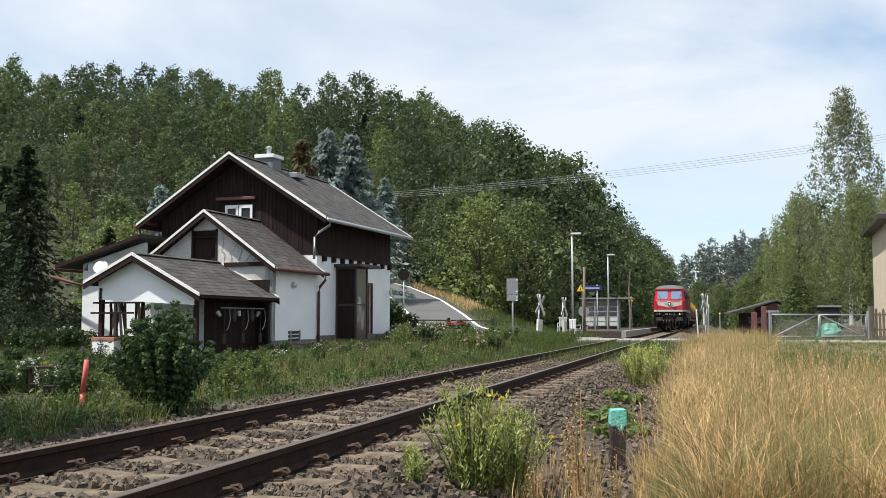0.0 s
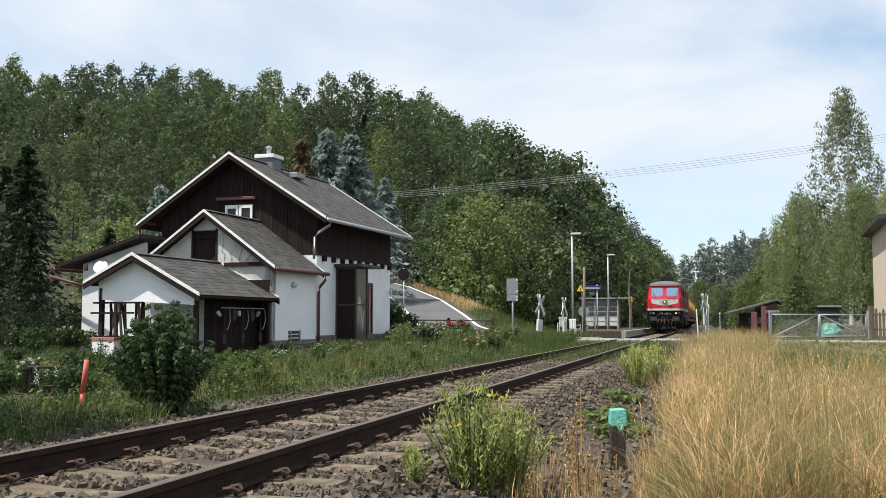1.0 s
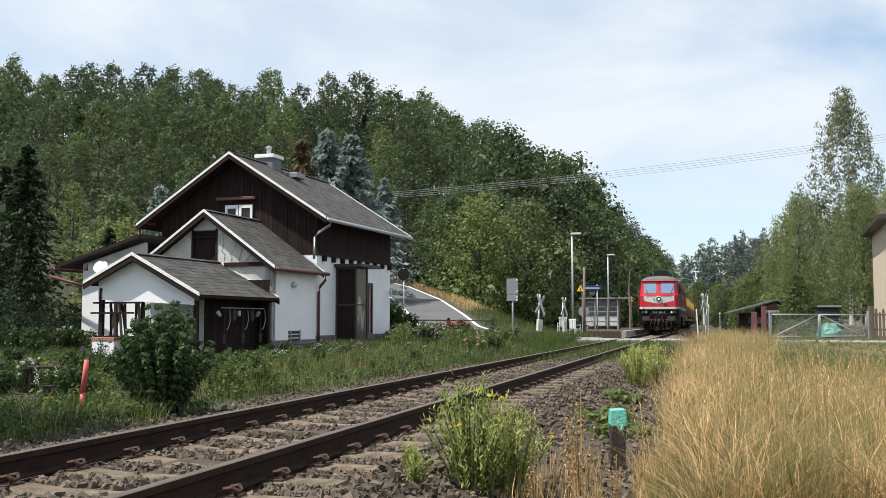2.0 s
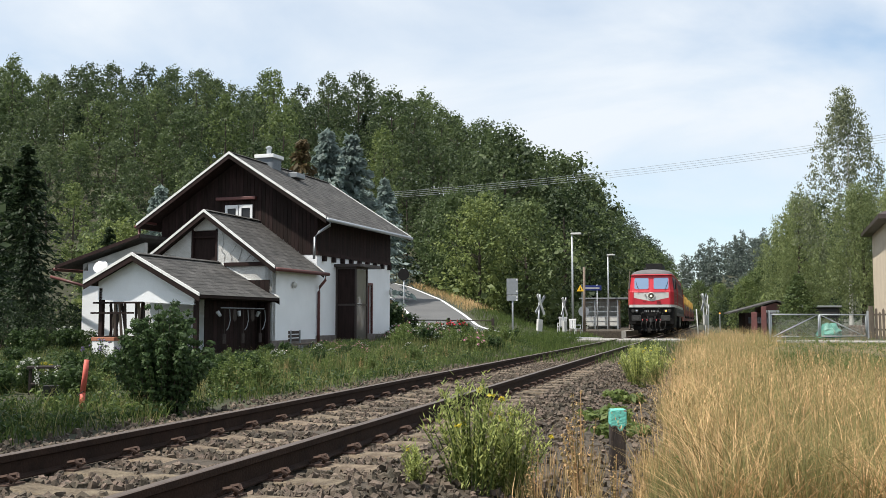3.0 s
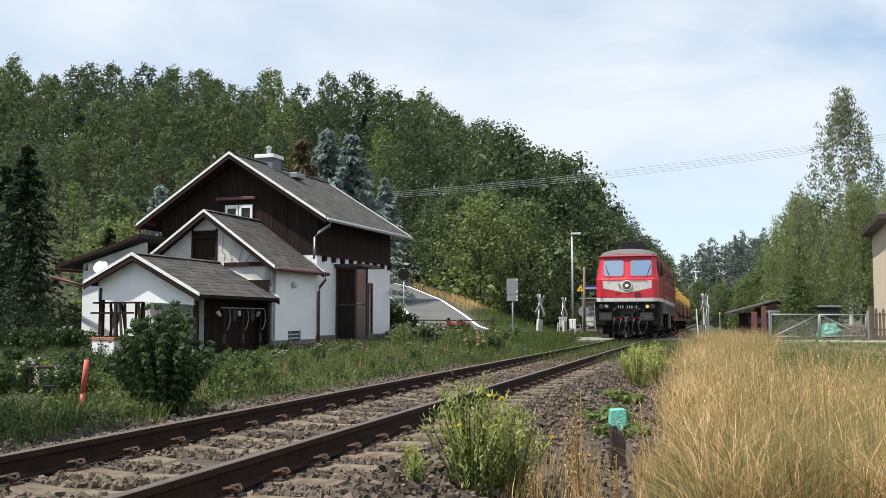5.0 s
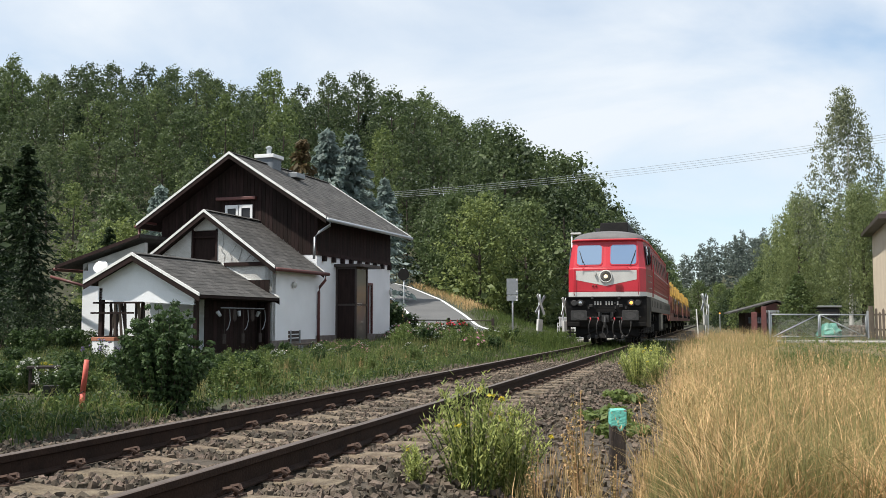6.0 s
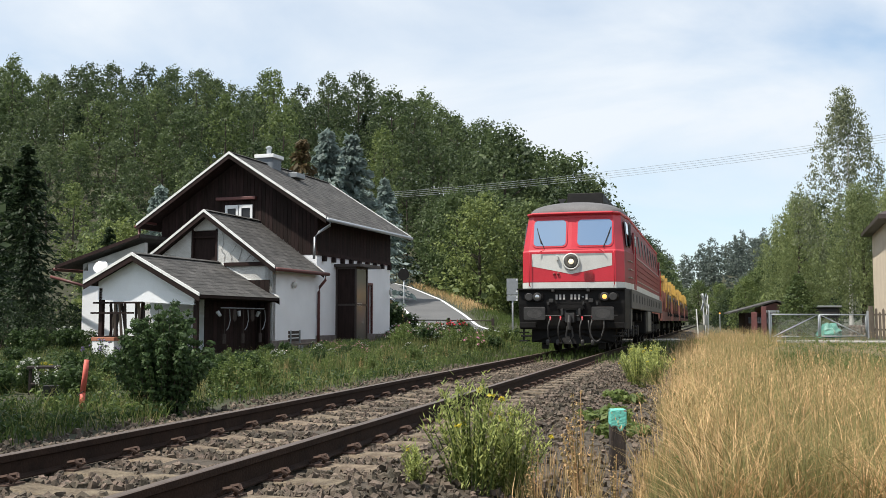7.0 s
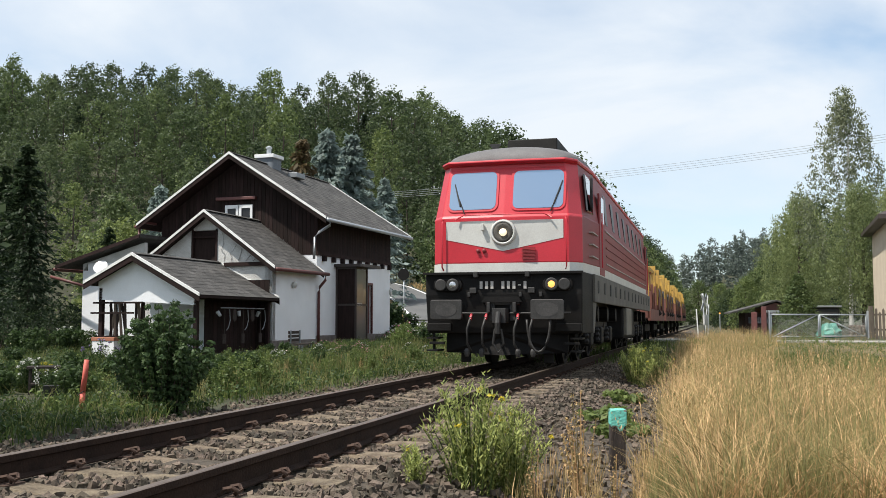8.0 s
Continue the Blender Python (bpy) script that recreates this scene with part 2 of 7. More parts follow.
# ---- mesh helpers ----
class Shape:
    """Gathers faces of one mesh."""

    def __init__(self):
        self.v, self.f = [], []

    def add(self, vs, fs):
        o = len(self.v)
        self.v += [tuple(p) for p in vs]
        self.f += [tuple(i + o for i in q) for q in fs]
        return self

    def box(self, x0, y0, z0, x1, y1, z1, m=None):
        vs = [Vector((x, y, z)) for z in (z0, z1) for y in (y0, y1) for x in (x0, x1)]
        if m:
            vs = [m @ p for p in vs]
        return self.add(vs, [(0, 2, 3, 1), (4, 5, 7, 6), (0, 1, 5, 4), (2, 6, 7, 3), (0, 4, 6, 2), (1, 3, 7, 5)])

    def prism(self, pts, d):
        """A polygon of 3D points pushed along the vector d."""
        n, d = len(pts), Vector(d)
        vs = [Vector(p) for p in pts] + [Vector(p) + d for p in pts]
        return self.add(vs, [tuple(range(n))[::-1], tuple(range(n, 2 * n))] + [(i, (i + 1) % n, (i + 1) % n + n, i + n) for i in range(n)])

    def tube(self, pts, r0, r1=None, n=8, cap=True):
        """A round rod along points, tapering from r0 to r1."""
        r1 = r0 if r1 is None else r1
        pts = [Vector(p) for p in pts]
        vs, fs = [], []
        for i, p in enumerate(pts):
            d = (pts[min(i + 1, len(pts) - 1)] - pts[max(i - 1, 0)]).normalized()
            a = d.cross(Vector((0, 0, 1)) if abs(d.z) < 0.9 else Vector((1, 0, 0))).normalized()
            b = d.cross(a)
            r = r0 + (r1 - r0) * i / (len(pts) - 1)
            vs += [p + r * (math.cos(k * math.tau / n) * a + math.sin(k * math.tau / n) * b) for k in range(n)]
        for i in range(len(pts) - 1):
            fs += [(i * n + k, i * n + (k + 1) % n, (i + 1) * n + (k + 1) % n, (i + 1) * n + k) for k in range(n)]
        if cap:
            fs += [tuple(range(n)), tuple(range((len(pts) - 1) * n, len(pts) * n))[::-1]]
        return self.add(vs, fs)

    def lathe(self, prof, m=None, n=16):
        """A profile of (radius, height) turned round z."""
        vs, fs = [], []
        for r, z in prof:
            for k in range(n):
                p = Vector((r * math.cos(k * math.tau / n), r * math.sin(k * math.tau / n), z))
                vs.append(m @ p if m else p)
        for i in range(len(prof) - 1):
            fs += [(i * n + k, i * n + (k + 1) % n, (i + 1) * n + (k + 1) % n, (i + 1) * n + k) for k in range(n)]
        fs += [tuple(range(n))[::-1], tuple(range((len(prof) - 1) * n, len(prof) * n))]
        return self.add(vs, fs)

    def loft(self, rings, close=True):
        n = len(rings[0])
        vs = [p for r in rings for p in r]
        fs = []
        for i in range(len(rings) - 1):
            fs += [(i * n + k, i * n + (k + 1) % n, (i + 1) * n + (k + 1) % n, (i + 1) * n + k) for k in range(n)]
        if close:
            fs += [tuple(range(n))[::-1], tuple(range((len(rings) - 1) * n, len(rings) * n))]
        return self.add(vs, fs)

    def mesh(self, name, material, smooth=False):
        me = bpy.data.meshes.new(name)
        me.from_pydata(self.v, [], self.f)
        bm = bmesh.new()
        bm.from_mesh(me)
        bmesh.ops.recalc_face_normals(bm, faces=bm.faces)
        bm.to_mesh(me)
        bm.free()
        if material:
            me.materials.append(material)
        if smooth:
            me.shade_smooth()
        return me


def part(name, sh, material, parent=None, label="", bevel=0.0, smooth=False, m=None, kind=""):
    ob = new(name, sh.mesh(name, material, smooth))
    if parent:
        ob.parent = parent
    if m is not None:
        ob.matrix_basis = m
    if bevel:
        b = ob.modifiers.new("edges", "BEVEL")
        b.width, b.segments, b.limit_method = bevel, 2, "ANGLE"
    return tagged(ob, label, kind=kind)


def thing(name, m, label, category, group="", kind=""):
    ob = new(name)
    ob.empty_display_size = 0.2
    ob.matrix_basis = m
    return tagged(ob, label, category, group, kind)


def quads_mesh(name, P, material):
    """P: array n x 4 x 3, one mesh of loose quads."""
    n = len(P)
    me = bpy.data.meshes.new(name)
    me.vertices.add(n * 4)
    me.vertices.foreach_set("co", P.reshape(-1).astype(np.float32))
    me.loops.add(n * 4)
    me.loops.foreach_set("vertex_index", np.arange(n * 4, dtype=np.int32))
    me.polygons.add(n)
    me.polygons.foreach_set("loop_start", np.arange(0, n * 4, 4, dtype=np.int32))
    me.update(calc_edges=True)
    me.validate()
    me.materials.append(material)
    return me


def smooth01(a):
    a = np.clip(a, 0, 1)
    return a * a * (3 - 2 * a)


# ---- ground ----
# centre line of the lane: over the level crossing, then uphill behind the house
ROAD = [(40, 39.5, 0.05), (22, 40.0, 0.05), (12, 41.0, 0.05), (6, 43.2, 0.02), (2.5, 45.2, 0.0), (0, 46.2, 0.0), (-2.5, 47.2, 0.0), (-5.5, 48.6, 0.05), (-8.6, 50.0, 0.25), (-10.6, 52.1, 0.55), (-12.95, 57.6, 1.3), (-16.7, 65.8, 2.4), (-23.0, 78.4, 3.8), (-28.5, 89.3, 4.7), (-36, 101, 6.5)]


def road_near(x, y):
    """Distance to the lane's centre line, and the lane's height there."""
    best, zr = np.full(np.shape(x), 1e9), np.zeros(np.shape(x))
    for (ax, ay, az), (bx, by, bz) in zip(ROAD, ROAD[1:]):
        t = np.clip(((x - ax) * (bx - ax) + (y - ay) * (by - ay)) / ((bx - ax) ** 2 + (by - ay) ** 2), 0, 1)
        d = np.hypot(x - ax - t * (bx - ax), y - ay - t * (by - ay))
        zr = np.where(d < best, az + t * (bz - az), zr)
        best = np.minimum(d, best)
    return best, zr


def ground_z(x, y):
    """Height of the land; rail head is zero."""
    x, y = np.asarray(x, float), np.asarray(y, float)
    bed = -0.19 - 0.17 * smooth01((np.abs(x) - 1.45) / 1.0)
    left = -0.36 + 0.02 * np.sin(x * 0.9) * np.cos(y * 0.7) + 0.26 * smooth01((y - 22) / 14)
    right = -0.34 + 0.03 * np.sin(x * 1.3 + y * 0.4) + 0.36 * smooth01((y - 24) / 14)
    z = np.where(np.abs(x) < 2.45, bed, np.where(x < 0, left, right))
    k = smooth01((np.abs(x) - 2.2) / 1.5)
    z = np.where(np.abs(x) >= 2.2, bed * (1 - k) + np.where(x < 0, left, right) * k, z)
    edge = 40 - 31 * smooth01((y - 50) / 70)
    rise = np.maximum(-x - edge, 0)
    hill = 38 * (1 - np.exp(-rise / 48)) * (0.55 + 0.45 * smooth01((y - 70) / 80))
    hill = hill + 4.5 * smooth01((y - 105) / 45) * smooth01((x + 62) / 15) * smooth01((-x - 28) / 14)
    rhill = 7 * smooth01((x - 14) / 50) * smooth01((y - 60) / 40)
    far = 22 * smooth01((y - 260) / 160) * (0.8 + 0.2 * np.sin(x * 0.012 + 1.0)) * smooth01((np.abs(x + 20 - y * 0.02) + 30) / 60)
    z = z + hill + rhill + far
    d, zr = road_near(x, y)
    k = 1 - smooth01((d - 2.4) / 7.0)
    return z * (1 - k) + (zr - 0.07) * k


def build_ground():
    xs = np.concatenate([-np.geomspace(900, 22, 26), np.arange(-21, -4, 1.0), np.arange(-4, 6.01, 0.25), np.arange(7, 24, 1.0), np.geomspace(25, 900, 26)])
    ys = np.concatenate([np.arange(-40, 0, 5.0), np.arange(0, 30, 0.5), np.arange(30, 100, 1.5), np.geomspace(101, 1500, 40)])
    X, Y = np.meshgrid(xs, ys, indexing="ij")
    Z = ground_z(X, Y)
    nx, ny = len(xs), len(ys)
    me = bpy.data.meshes.new("ground")
    idx = np.arange(nx * ny).reshape(nx, ny)
    q = np.stack([idx[:-1, :-1], idx[1:, :-1], idx[1:, 1:], idx[:-1, 1:]], -1).reshape(-1, 4)
    me.from_pydata(np.stack([X, Y, Z], -1).reshape(-1, 3).tolist(), [], q.tolist())
    me.materials.append(M_SOIL)
    me.materials.append(M_BALLAST)
    me.materials.append(M_TAN)
    cx = X[:-1, :-1].reshape(-1) + 0.1
    cy = Y[:-1, :-1].reshape(-1)
    mi = np.where((cx > -2.6) & (cx < 3.1) & (cy < 120), 1, np.where((cx >= 3.1) & (cy < 45) & (cx < 30), 2, 0))
    me.polygons.foreach_set("material_index", mi.astype(np.int32))
    me.shade_smooth()
    tagged(new("ground", me), "grassy ground with a ballasted railway bed", "ground", kind="structure")


build_ground()
RNG = np.random.default_rng(7)


# ---- track ----
def build_track():
    track = thing("railway_track", pose(0, 0, 0), "single railway track with rusty rails on concrete sleepers", "railway track", kind="structure")
    for sx in (-0.7515, 0.7515):
        prof = [(-0.0335, -0.001), (0.0335, -0.001), (0.0335, -0.04), (0.009, -0.052), (0.009, -0.135), (0.0625, -0.15), (0.0625, -0.16), (-0.0625, -0.16), (-0.0625, -0.15), (-0.009, -0.135), (-0.009, -0.052), (-0.0335, -0.04)]
        rail = part("rail", Shape().prism([(sx + a, -12, b) for a, b in prof], (0, 260, 0)), M_RAIL, track)
        part("running_surface", Shape().prism([(sx - 0.030, -12, -0.001), (sx + 0.030, -12, -0.001), (sx + 0.024, -12, 0.003), (sx - 0.024, -12, 0.003)], (0, 260, 0)), M_RAILTOP, rail, "worn bright rail head")
    half = [(-1.3, -0.225), (-1.28, -0.165), (-0.5, -0.165), (-0.3, -0.185), (0.3, -0.185), (0.5, -0.165), (1.28, -0.165), (1.3, -0.225), (1.3, -0.36), (-1.3, -0.36)]
    rings = []
    for dy, cut in ((-0.14, 0.03), (-0.11, 0.0), (0.11, 0.0), (0.14, 0.03)):
        rings.append([(x, dy, z - (cut if z > -0.3 else 0)) for x, z in half])
    sm = Shape().loft(rings).mesh("sleeper", M_SLEEPER)
    cm = Shape()
    for off in (-0.105, 0.105):
        xx = off * 1.0
        for dy in (-0.045, 0.045):
            cm.tube([(xx - 0.05 * np.sign(off), dy, -0.145), (xx - 0.02 * np.sign(off), dy, -0.115), (xx + 0.03 * np.sign(off), dy, -0.105), (xx + 0.055 * np.sign(off), dy * 0.6, -0.125), (xx + 0.03 * np.sign(off), dy * 0.2, -0.145)], 0.014, n=5)
    cm.box(-0.16, -0.09, -0.17, 0.16, 0.09, -0.155)
    cme = cm.mesh("rail_clip", M_CLIP)
    y = -8.0 + 0.13
    i = 0
    while y < 110:
        o = new("sleeper", sm)
        o.parent = track
        o.matrix_basis = pose(RNG.normal(0, 0.008), y + RNG.normal(0, 0.008), RNG.normal(0, 0.004), 0, 0, RNG.normal(0, 0.35))
        if -7 < y < 45:
            for sx in (-0.7515, 0.7515):
                c = new("rail_clip", cme)
                c.parent = track
                c.matrix_basis = pose(sx, y, 0)
        y += 0.6446
    # loose ballast
    v, fs = [], []
    cube = np.array([(x, y_, z) for z in (-1, 1) for y_ in (-1, 1) for x in (-1, 1)], float) * 0.62
    cq = [(0, 2, 3, 1), (4, 5, 7, 6), (0, 1, 5, 4), (2, 6, 7, 3), (0, 4, 6, 2), (1, 3, 7, 5)]
    n = 92000
    yy = np.where(RNG.random(n) < 0.13, RNG.uniform(-7, 3.2, n), 3.2 + 29 * RNG.random(n) ** 1.35)
    xx = np.where(RNG.random(n) < 0.45, RNG.uniform(-1.35, 1.35, n), RNG.uniform(-3.1, 3.0, n))
    keep = (RNG.random(n) < np.where(np.abs(xx) > 2.1, 0.35, 1.0))
    ph = ((yy + 8.0 - 0.13) / 0.6446) % 1.0
    onsleeper = (np.minimum(ph, 1 - ph) * 0.6446 < 0.15) & (np.abs(xx) < 1.33)
    onrail = (np.abs(np.abs(xx) - 0.7515) < 0.10)
    keep &= ~(onsleeper & (RNG.random(n) > 0.02)) & ~onrail
    xx, yy = xx[keep], yy[keep]
    zz = np.where(np.abs(xx) < 1.3, -0.205, ground_z(xx, yy) + 0.008) + RNG.uniform(-0.018, 0.028, len(xx))
    for k in range(len(xx)):
        s = RNG.uniform(0.015, 0.038)
        p = cube + RNG.normal(0, 0.17, (8, 3))
        r = np.array(Euler(RNG.uniform(0, 6.28, 3)).to_matrix())
        p = (p * s * np.array([1.25, 1, 0.8])) @ r.T + (xx[k], yy[k], zz[k])
        o = len(v)
        v += p.tolist()
        fs += [tuple(a + o for a in q) for q in cq]
    me = bpy.data.meshes.new("ballast")
    me.from_pydata(v, [], fs)
    me.materials.append(M_STONE)
    tagged(new("ballast", me), "loose grey-brown crushed ballast stones between sleepers", "ballast", kind="stuff")


# ---- house ----
HOUSE = pose(-11.48, 35.28, -0.08, 0, 0, -3.5)


def boards_wall(name, parent, u0, u1, y, zlow, zhigh, w=0.16, mat_=None):
    """Vertical boards side by side in the plane y, with a top line zhigh(u)."""
    u = u0
    while u < u1 - 0.01:
        e = min(u + w - 0.012, u1)
        part(name, Shape().prism([(u, y, zlow), (e, y, zlow), (e, y, zhigh(e)), (u, y, zhigh(u))], (0, -0.03, 0)), mat_ or M_DARKWOOD, parent)
        u += w


def gable_roof(parent, u0, u1, ridge_u, y0, y1, z_ridge, z0, z1, thick=0.14, fascia=True, rows=14, step=0.33):
    """Two roof slabs with courses of shingles and white verge boards."""
    roof = part("roof", Shape().prism([(u0, y0, z0), (ridge_u, y0, z_ridge), (u1, y0, z1), (u1, y0, z1 - thick), (ridge_u, y0, z_ridge - thick), (u0, y0, z0 - thick)], (0, y1 - y0, 0)), M_DARKWOOD, parent, "dark timber roof deck")
    for ue, ze, tag_ in ((u1, z1, 1), (u0, z0, -1)):
        ln = math.hypot(ue - ridge_u, ze - z_ridge)
        n = max(3, int(ln / 0.24))
        sh = Shape()
        dx, dz = (ue - ridge_u) / ln, (ze - z_ridge) / ln
        nx, nz = -dz * tag_, dx * tag_
        if nz < 0:
            nx, nz = -nx, -nz
        for i in range(n):
            a, b = i * ln / n, (i + 1) * ln / n + 0.02
            yy = y0 - (step / 2 if i % 2 else 0)
            while yy < y1:
                ya, yb = max(y0, yy + 0.004), min(y1, yy + step - 0.004)
                if yb > ya + 0.03:
                    lo, hi = 0.003, 0.008 + RNG.uniform(0, 0.004)
                    P = lambda s, y, h: (ridge_u + dx * s + nx * h, y, z_ridge + dz * s + nz * h)
                    sh.add([P(a, ya, lo), P(a, yb, lo), P(b, yb, hi), P(b, ya, hi), P(b, ya, 0.001), P(b, yb, 0.001)],
                           [(0, 1, 2, 3), (3, 2, 5, 4), (0, 3, 4), (1, 5, 2)])
                yy += step
        o = part("shingles", sh, M_ROOF, roof, "grey bitumen shingles", kind="stuff")
        if fascia:
            for yv in (y0, y1):
                d = -0.04 if yv == y0 else 0.0
                f = part("verge_board", Shape().prism([(ridge_u, yv + d, z_ridge + 0.05), (ue, yv + d, ze + 0.05), (ue, yv + d, ze - 0.05), (ridge_u, yv + d, z_ridge - 0.05)], (0, 0.04, 0)), M_FASCIA, roof, "weathered white verge board")
                part("bargeboard", Shape().prism([(ridge_u, yv + d * 0.5, z_ridge - 0.052), (ue, yv + d * 0.5, ze - 0.052), (ue, yv + d * 0.5, ze - 0.23), (ridge_u, yv + d * 0.5, z_ridge - 0.23)], (0, 0.03, 0)), M_DARKWOOD, roof, "dark brown bargeboard")
    part("ridge_cap", Shape().prism([(ridge_u - 0.12, y0, z_ridge + 0.0), (ridge_u, y0, z_ridge + 0.06), (ridge_u + 0.12, y0, z_ridge + 0.0)], (0, y1 - y0, 0)), M_ROOF, roof)
    return roof


def half_pipe(pts, r=0.07):
    return Shape().tube(pts, r, n=10)


def build_house():
    h = thing("station_house", HOUSE, "old white-rendered station house with dark board gable and shingle roof", "house")
    W, L = 7.24, 7.67
    zr, ze = 7.72, 4.95
    # white storey with the door opening in the track side
    wt = 3.55
    part("wall", Shape().box(-W, 0, 0.35, 0, 0.3, wt), M_PLASTER, h)
    part("wall", Shape().box(-W, L - 0.3, 0.35, 0, L, wt), M_PLASTER, h)
    part("wall", Shape().box(-W, 0.3, 0.35, -W + 0.3, L - 0.3, wt), M_PLASTER, h)
    part("wall", Shape().box(-0.3, 0.3, 0.35, 0, 4.6, wt).box(-0.3, 5.5, 0.35, 0, L - 0.3, wt).box(-0.3, 4.6, 2.55, 0, 5.5, wt), M_PLASTER, h)
    part("plinth", Shape().box(-W - 0.03, -0.03, -0.4, 0.03, L + 0.03, 0.35), M_PLINTH, h, "rough stone plinth", bevel=0.02)
    d = part("door", Shape().box(-0.16, 4.62, 0.36, -0.1, 5.48, 2.5), M_REDPIPE, h, "dark red door")
    part("door_frame", Shape().box(-0.05, 4.5, 0.36, 0.03, 4.6, 2.62).box(-0.05, 5.5, 0.36, 0.03, 5.6, 2.62).box(-0.05, 4.6, 2.52, 0.03, 5.5, 2.62), M_REDPIPE, h, "oxide red door frame")
    # timber upper storey, jettied on joist ends
    up = part("upper_wall", Shape().box(-W, 0.05, wt, -0.02, L - 0.05, ze + 0.35).prism([(-W, 0.05, ze), (-0.02, 0.05, ze), (-W / 2, 0.05, zr - 0.25)], (0, 0.15, 0)).prism([(-W, L - 0.2, ze), (-0.02, L - 0.2, ze), (-W / 2, L - 0.2, zr - 0.25)], (0, 0.15, 0)), M_DARKWOOD, h, "dark boarded upper storey")
    top = lambda u: zr - 0.22 - abs(u + W / 2) * (zr - ze) / 4.35
    boards_wall("board", h, -W - 0.02, 0.02, 0.02, 3.55, top, 0.17)
    for i in range(46):
        y0 = 0.0 + i * 0.167
        part("board", Shape().box(0.0, y0, wt + 0.12, 0.03, y0 + 0.155, ze + 0.3), M_DARKWOOD, h)
    part("sill_beam", Shape().box(-0.05, -0.02, wt - 0.02, 0.07, L, wt + 0.14), M_DARKWOOD, h)
    for i in range(9):
        part("joist_end", Shape().box(0.0, 0.45 + i * 0.86, wt - 0.24, 0.16, 0.62 + i * 0.86, wt - 0.03), M_DARKWOOD, h, bevel=0.01)
    gable_roof(h, -W - 0.75, 0.75, -W / 2, -0.72, L + 0.75, zr, ze - 0.02, ze - 0.02)
    for s in (0.42, -W - 0.42):
        part("purlin_end", Shape().box(s - 0.09, -0.62, ze + 0.02, s + 0.09, 0.1, ze + 0.16), M_REDPIPE, h, bevel=0.01)
    # gable twin windows
    for a in (-4.14, -3.48):
        w = part("window", Shape().box(a, -0.05, 4.50, a + 0.58, -0.02, 5.60), M_SIDEGLASS, h, "white-framed gable window")
        fr = Shape()
        for q in ((a - 0.02, 4.46, a + 0.09, 5.66), (a + 0.49, 4.46, a + 0.60, 5.66), (a + 0.09, 4.46, a + 0.49, 4.58), (a + 0.09, 5.52, a + 0.49, 5.66)):
            fr.box(q[0], -0.10, q[1], q[2], -0.04, q[3])
        part("window_frame", fr, M_WHITE, w, "white window frame", bevel=0.008)
    part("shutter_box", Shape().box(-4.55, -0.20, 5.86, -2.70, -0.02, 5.99), M_REDPIPE, h, "dark reddish timber canopy board", bevel=0.02)
    # gutters and pipes
    part("gutter", half_pipe([(0.80, -0.72, ze - 0.10), (0.80, L + 0.8, ze - 0.10)], 0.075), M_ZINC, h, "zinc gutter", smooth=True)
    part("downpipe", Shape().tube([(0.80, -0.45, ze - 0.15), (0.78, -0.45, ze - 0.30), (0.30, -0.42, ze - 0.55), (0.09, -0.40, ze - 0.75), (0.07, -0.38, 3.35)], 0.055, n=10), M_ZINC, h, "zinc downpipe", smooth=True)
    part("gutter", half_pipe([(-W - 0.80, -0.72, ze - 0.10), (-W - 0.80, L + 0.8, ze - 0.10)], 0.075), M_REDPIPE, h, "red gutter", smooth=True)
    part("downpipe", Shape().tube([(-W - 0.80, -0.45, ze - 0.15), (-W - 0.82, -0.45, ze - 0.9), (-W - 0.95, -0.45, ze - 1.2)], 0.055, n=8), M_REDPIPE, h, "oxide red downpipe", smooth=True)
    ch = part("chimney", Shape().box(-W / 2 - 0.42, 2.2, 6.9, -W / 2 + 0.36, 2.98, 7.98), M_SLATE, h, "slate-clad chimney", bevel=0.01)
    part("chimney_cap", Shape().box(-W / 2 - 0.50, 2.12, 7.98, -W / 2 + 0.44, 3.06, 8.14), M_WHITE, ch, "white chimney cap", bevel=0.015)
    part("flue", Shape().lathe([(0.10, 8.1), (0.10, 8.45), (0.14, 8.46), (0.14, 8.52), (0.02, 8.58)], pose(-W / 2 - 0.05, 2.6, 0), 12), M_GALV, ch, "metal flue")
    part("roof_hatch", Shape().box(-2.95, 3.0, 7.2, -2.5, 3.8, 7.42), M_GREYMETAL, h, "metal roof hatch", bevel=0.02)
    # front annex
    A, za, zae = -3.55, 4.98, 2.86
    part("annex_wall", Shape().box(-0.28, A, 0.22, 0.0, 0.0, zae + 0.15), M_PLASTER, h)
    gw = Shape()
    gu0, gu1, gr = -5.5, 0.0, -2.66
    gw.prism([(gu0, A, 0.2), (-3.35, A, 0.2), (-3.35, A, 4.35), (gu0, A, zae)], (0, 0.25, 0))
    gw.prism([(-2.35, A, 0.2), (gu1, A, 0.2), (gu1, A, zae + 0.1), (-2.35, A, 4.70)], (0, 0.25, 0))
    gw.prism([(-3.35, A, 0.2), (-2.35, A, 0.2), (-2.35, A, 3.05), (-3.35, A, 3.05)], (0, 0.25, 0))
    gw.prism([(-3.35, A, 4.28), (-2.35, A, 4.28), (-2.35, A, 4.70), (-2.66, A, 4.86), (-3.35, A, 4.35)], (0, 0.25, 0))
    part("annex_gable", gw, M_PLASTER_ROUGH, h, "rough white rendered gable")
    part("annex_plinth", Shape().box(-5.5, A - 0.03, -0.4, 0.03, -0.05, 0.22), M_PLINTH, h, "stone plinth", bevel=0.02)
    part("annex_wall", Shape().box(-5.5, A + 0.25, 0.2, -5.25, 0.0, zae), M_PLASTER, h)
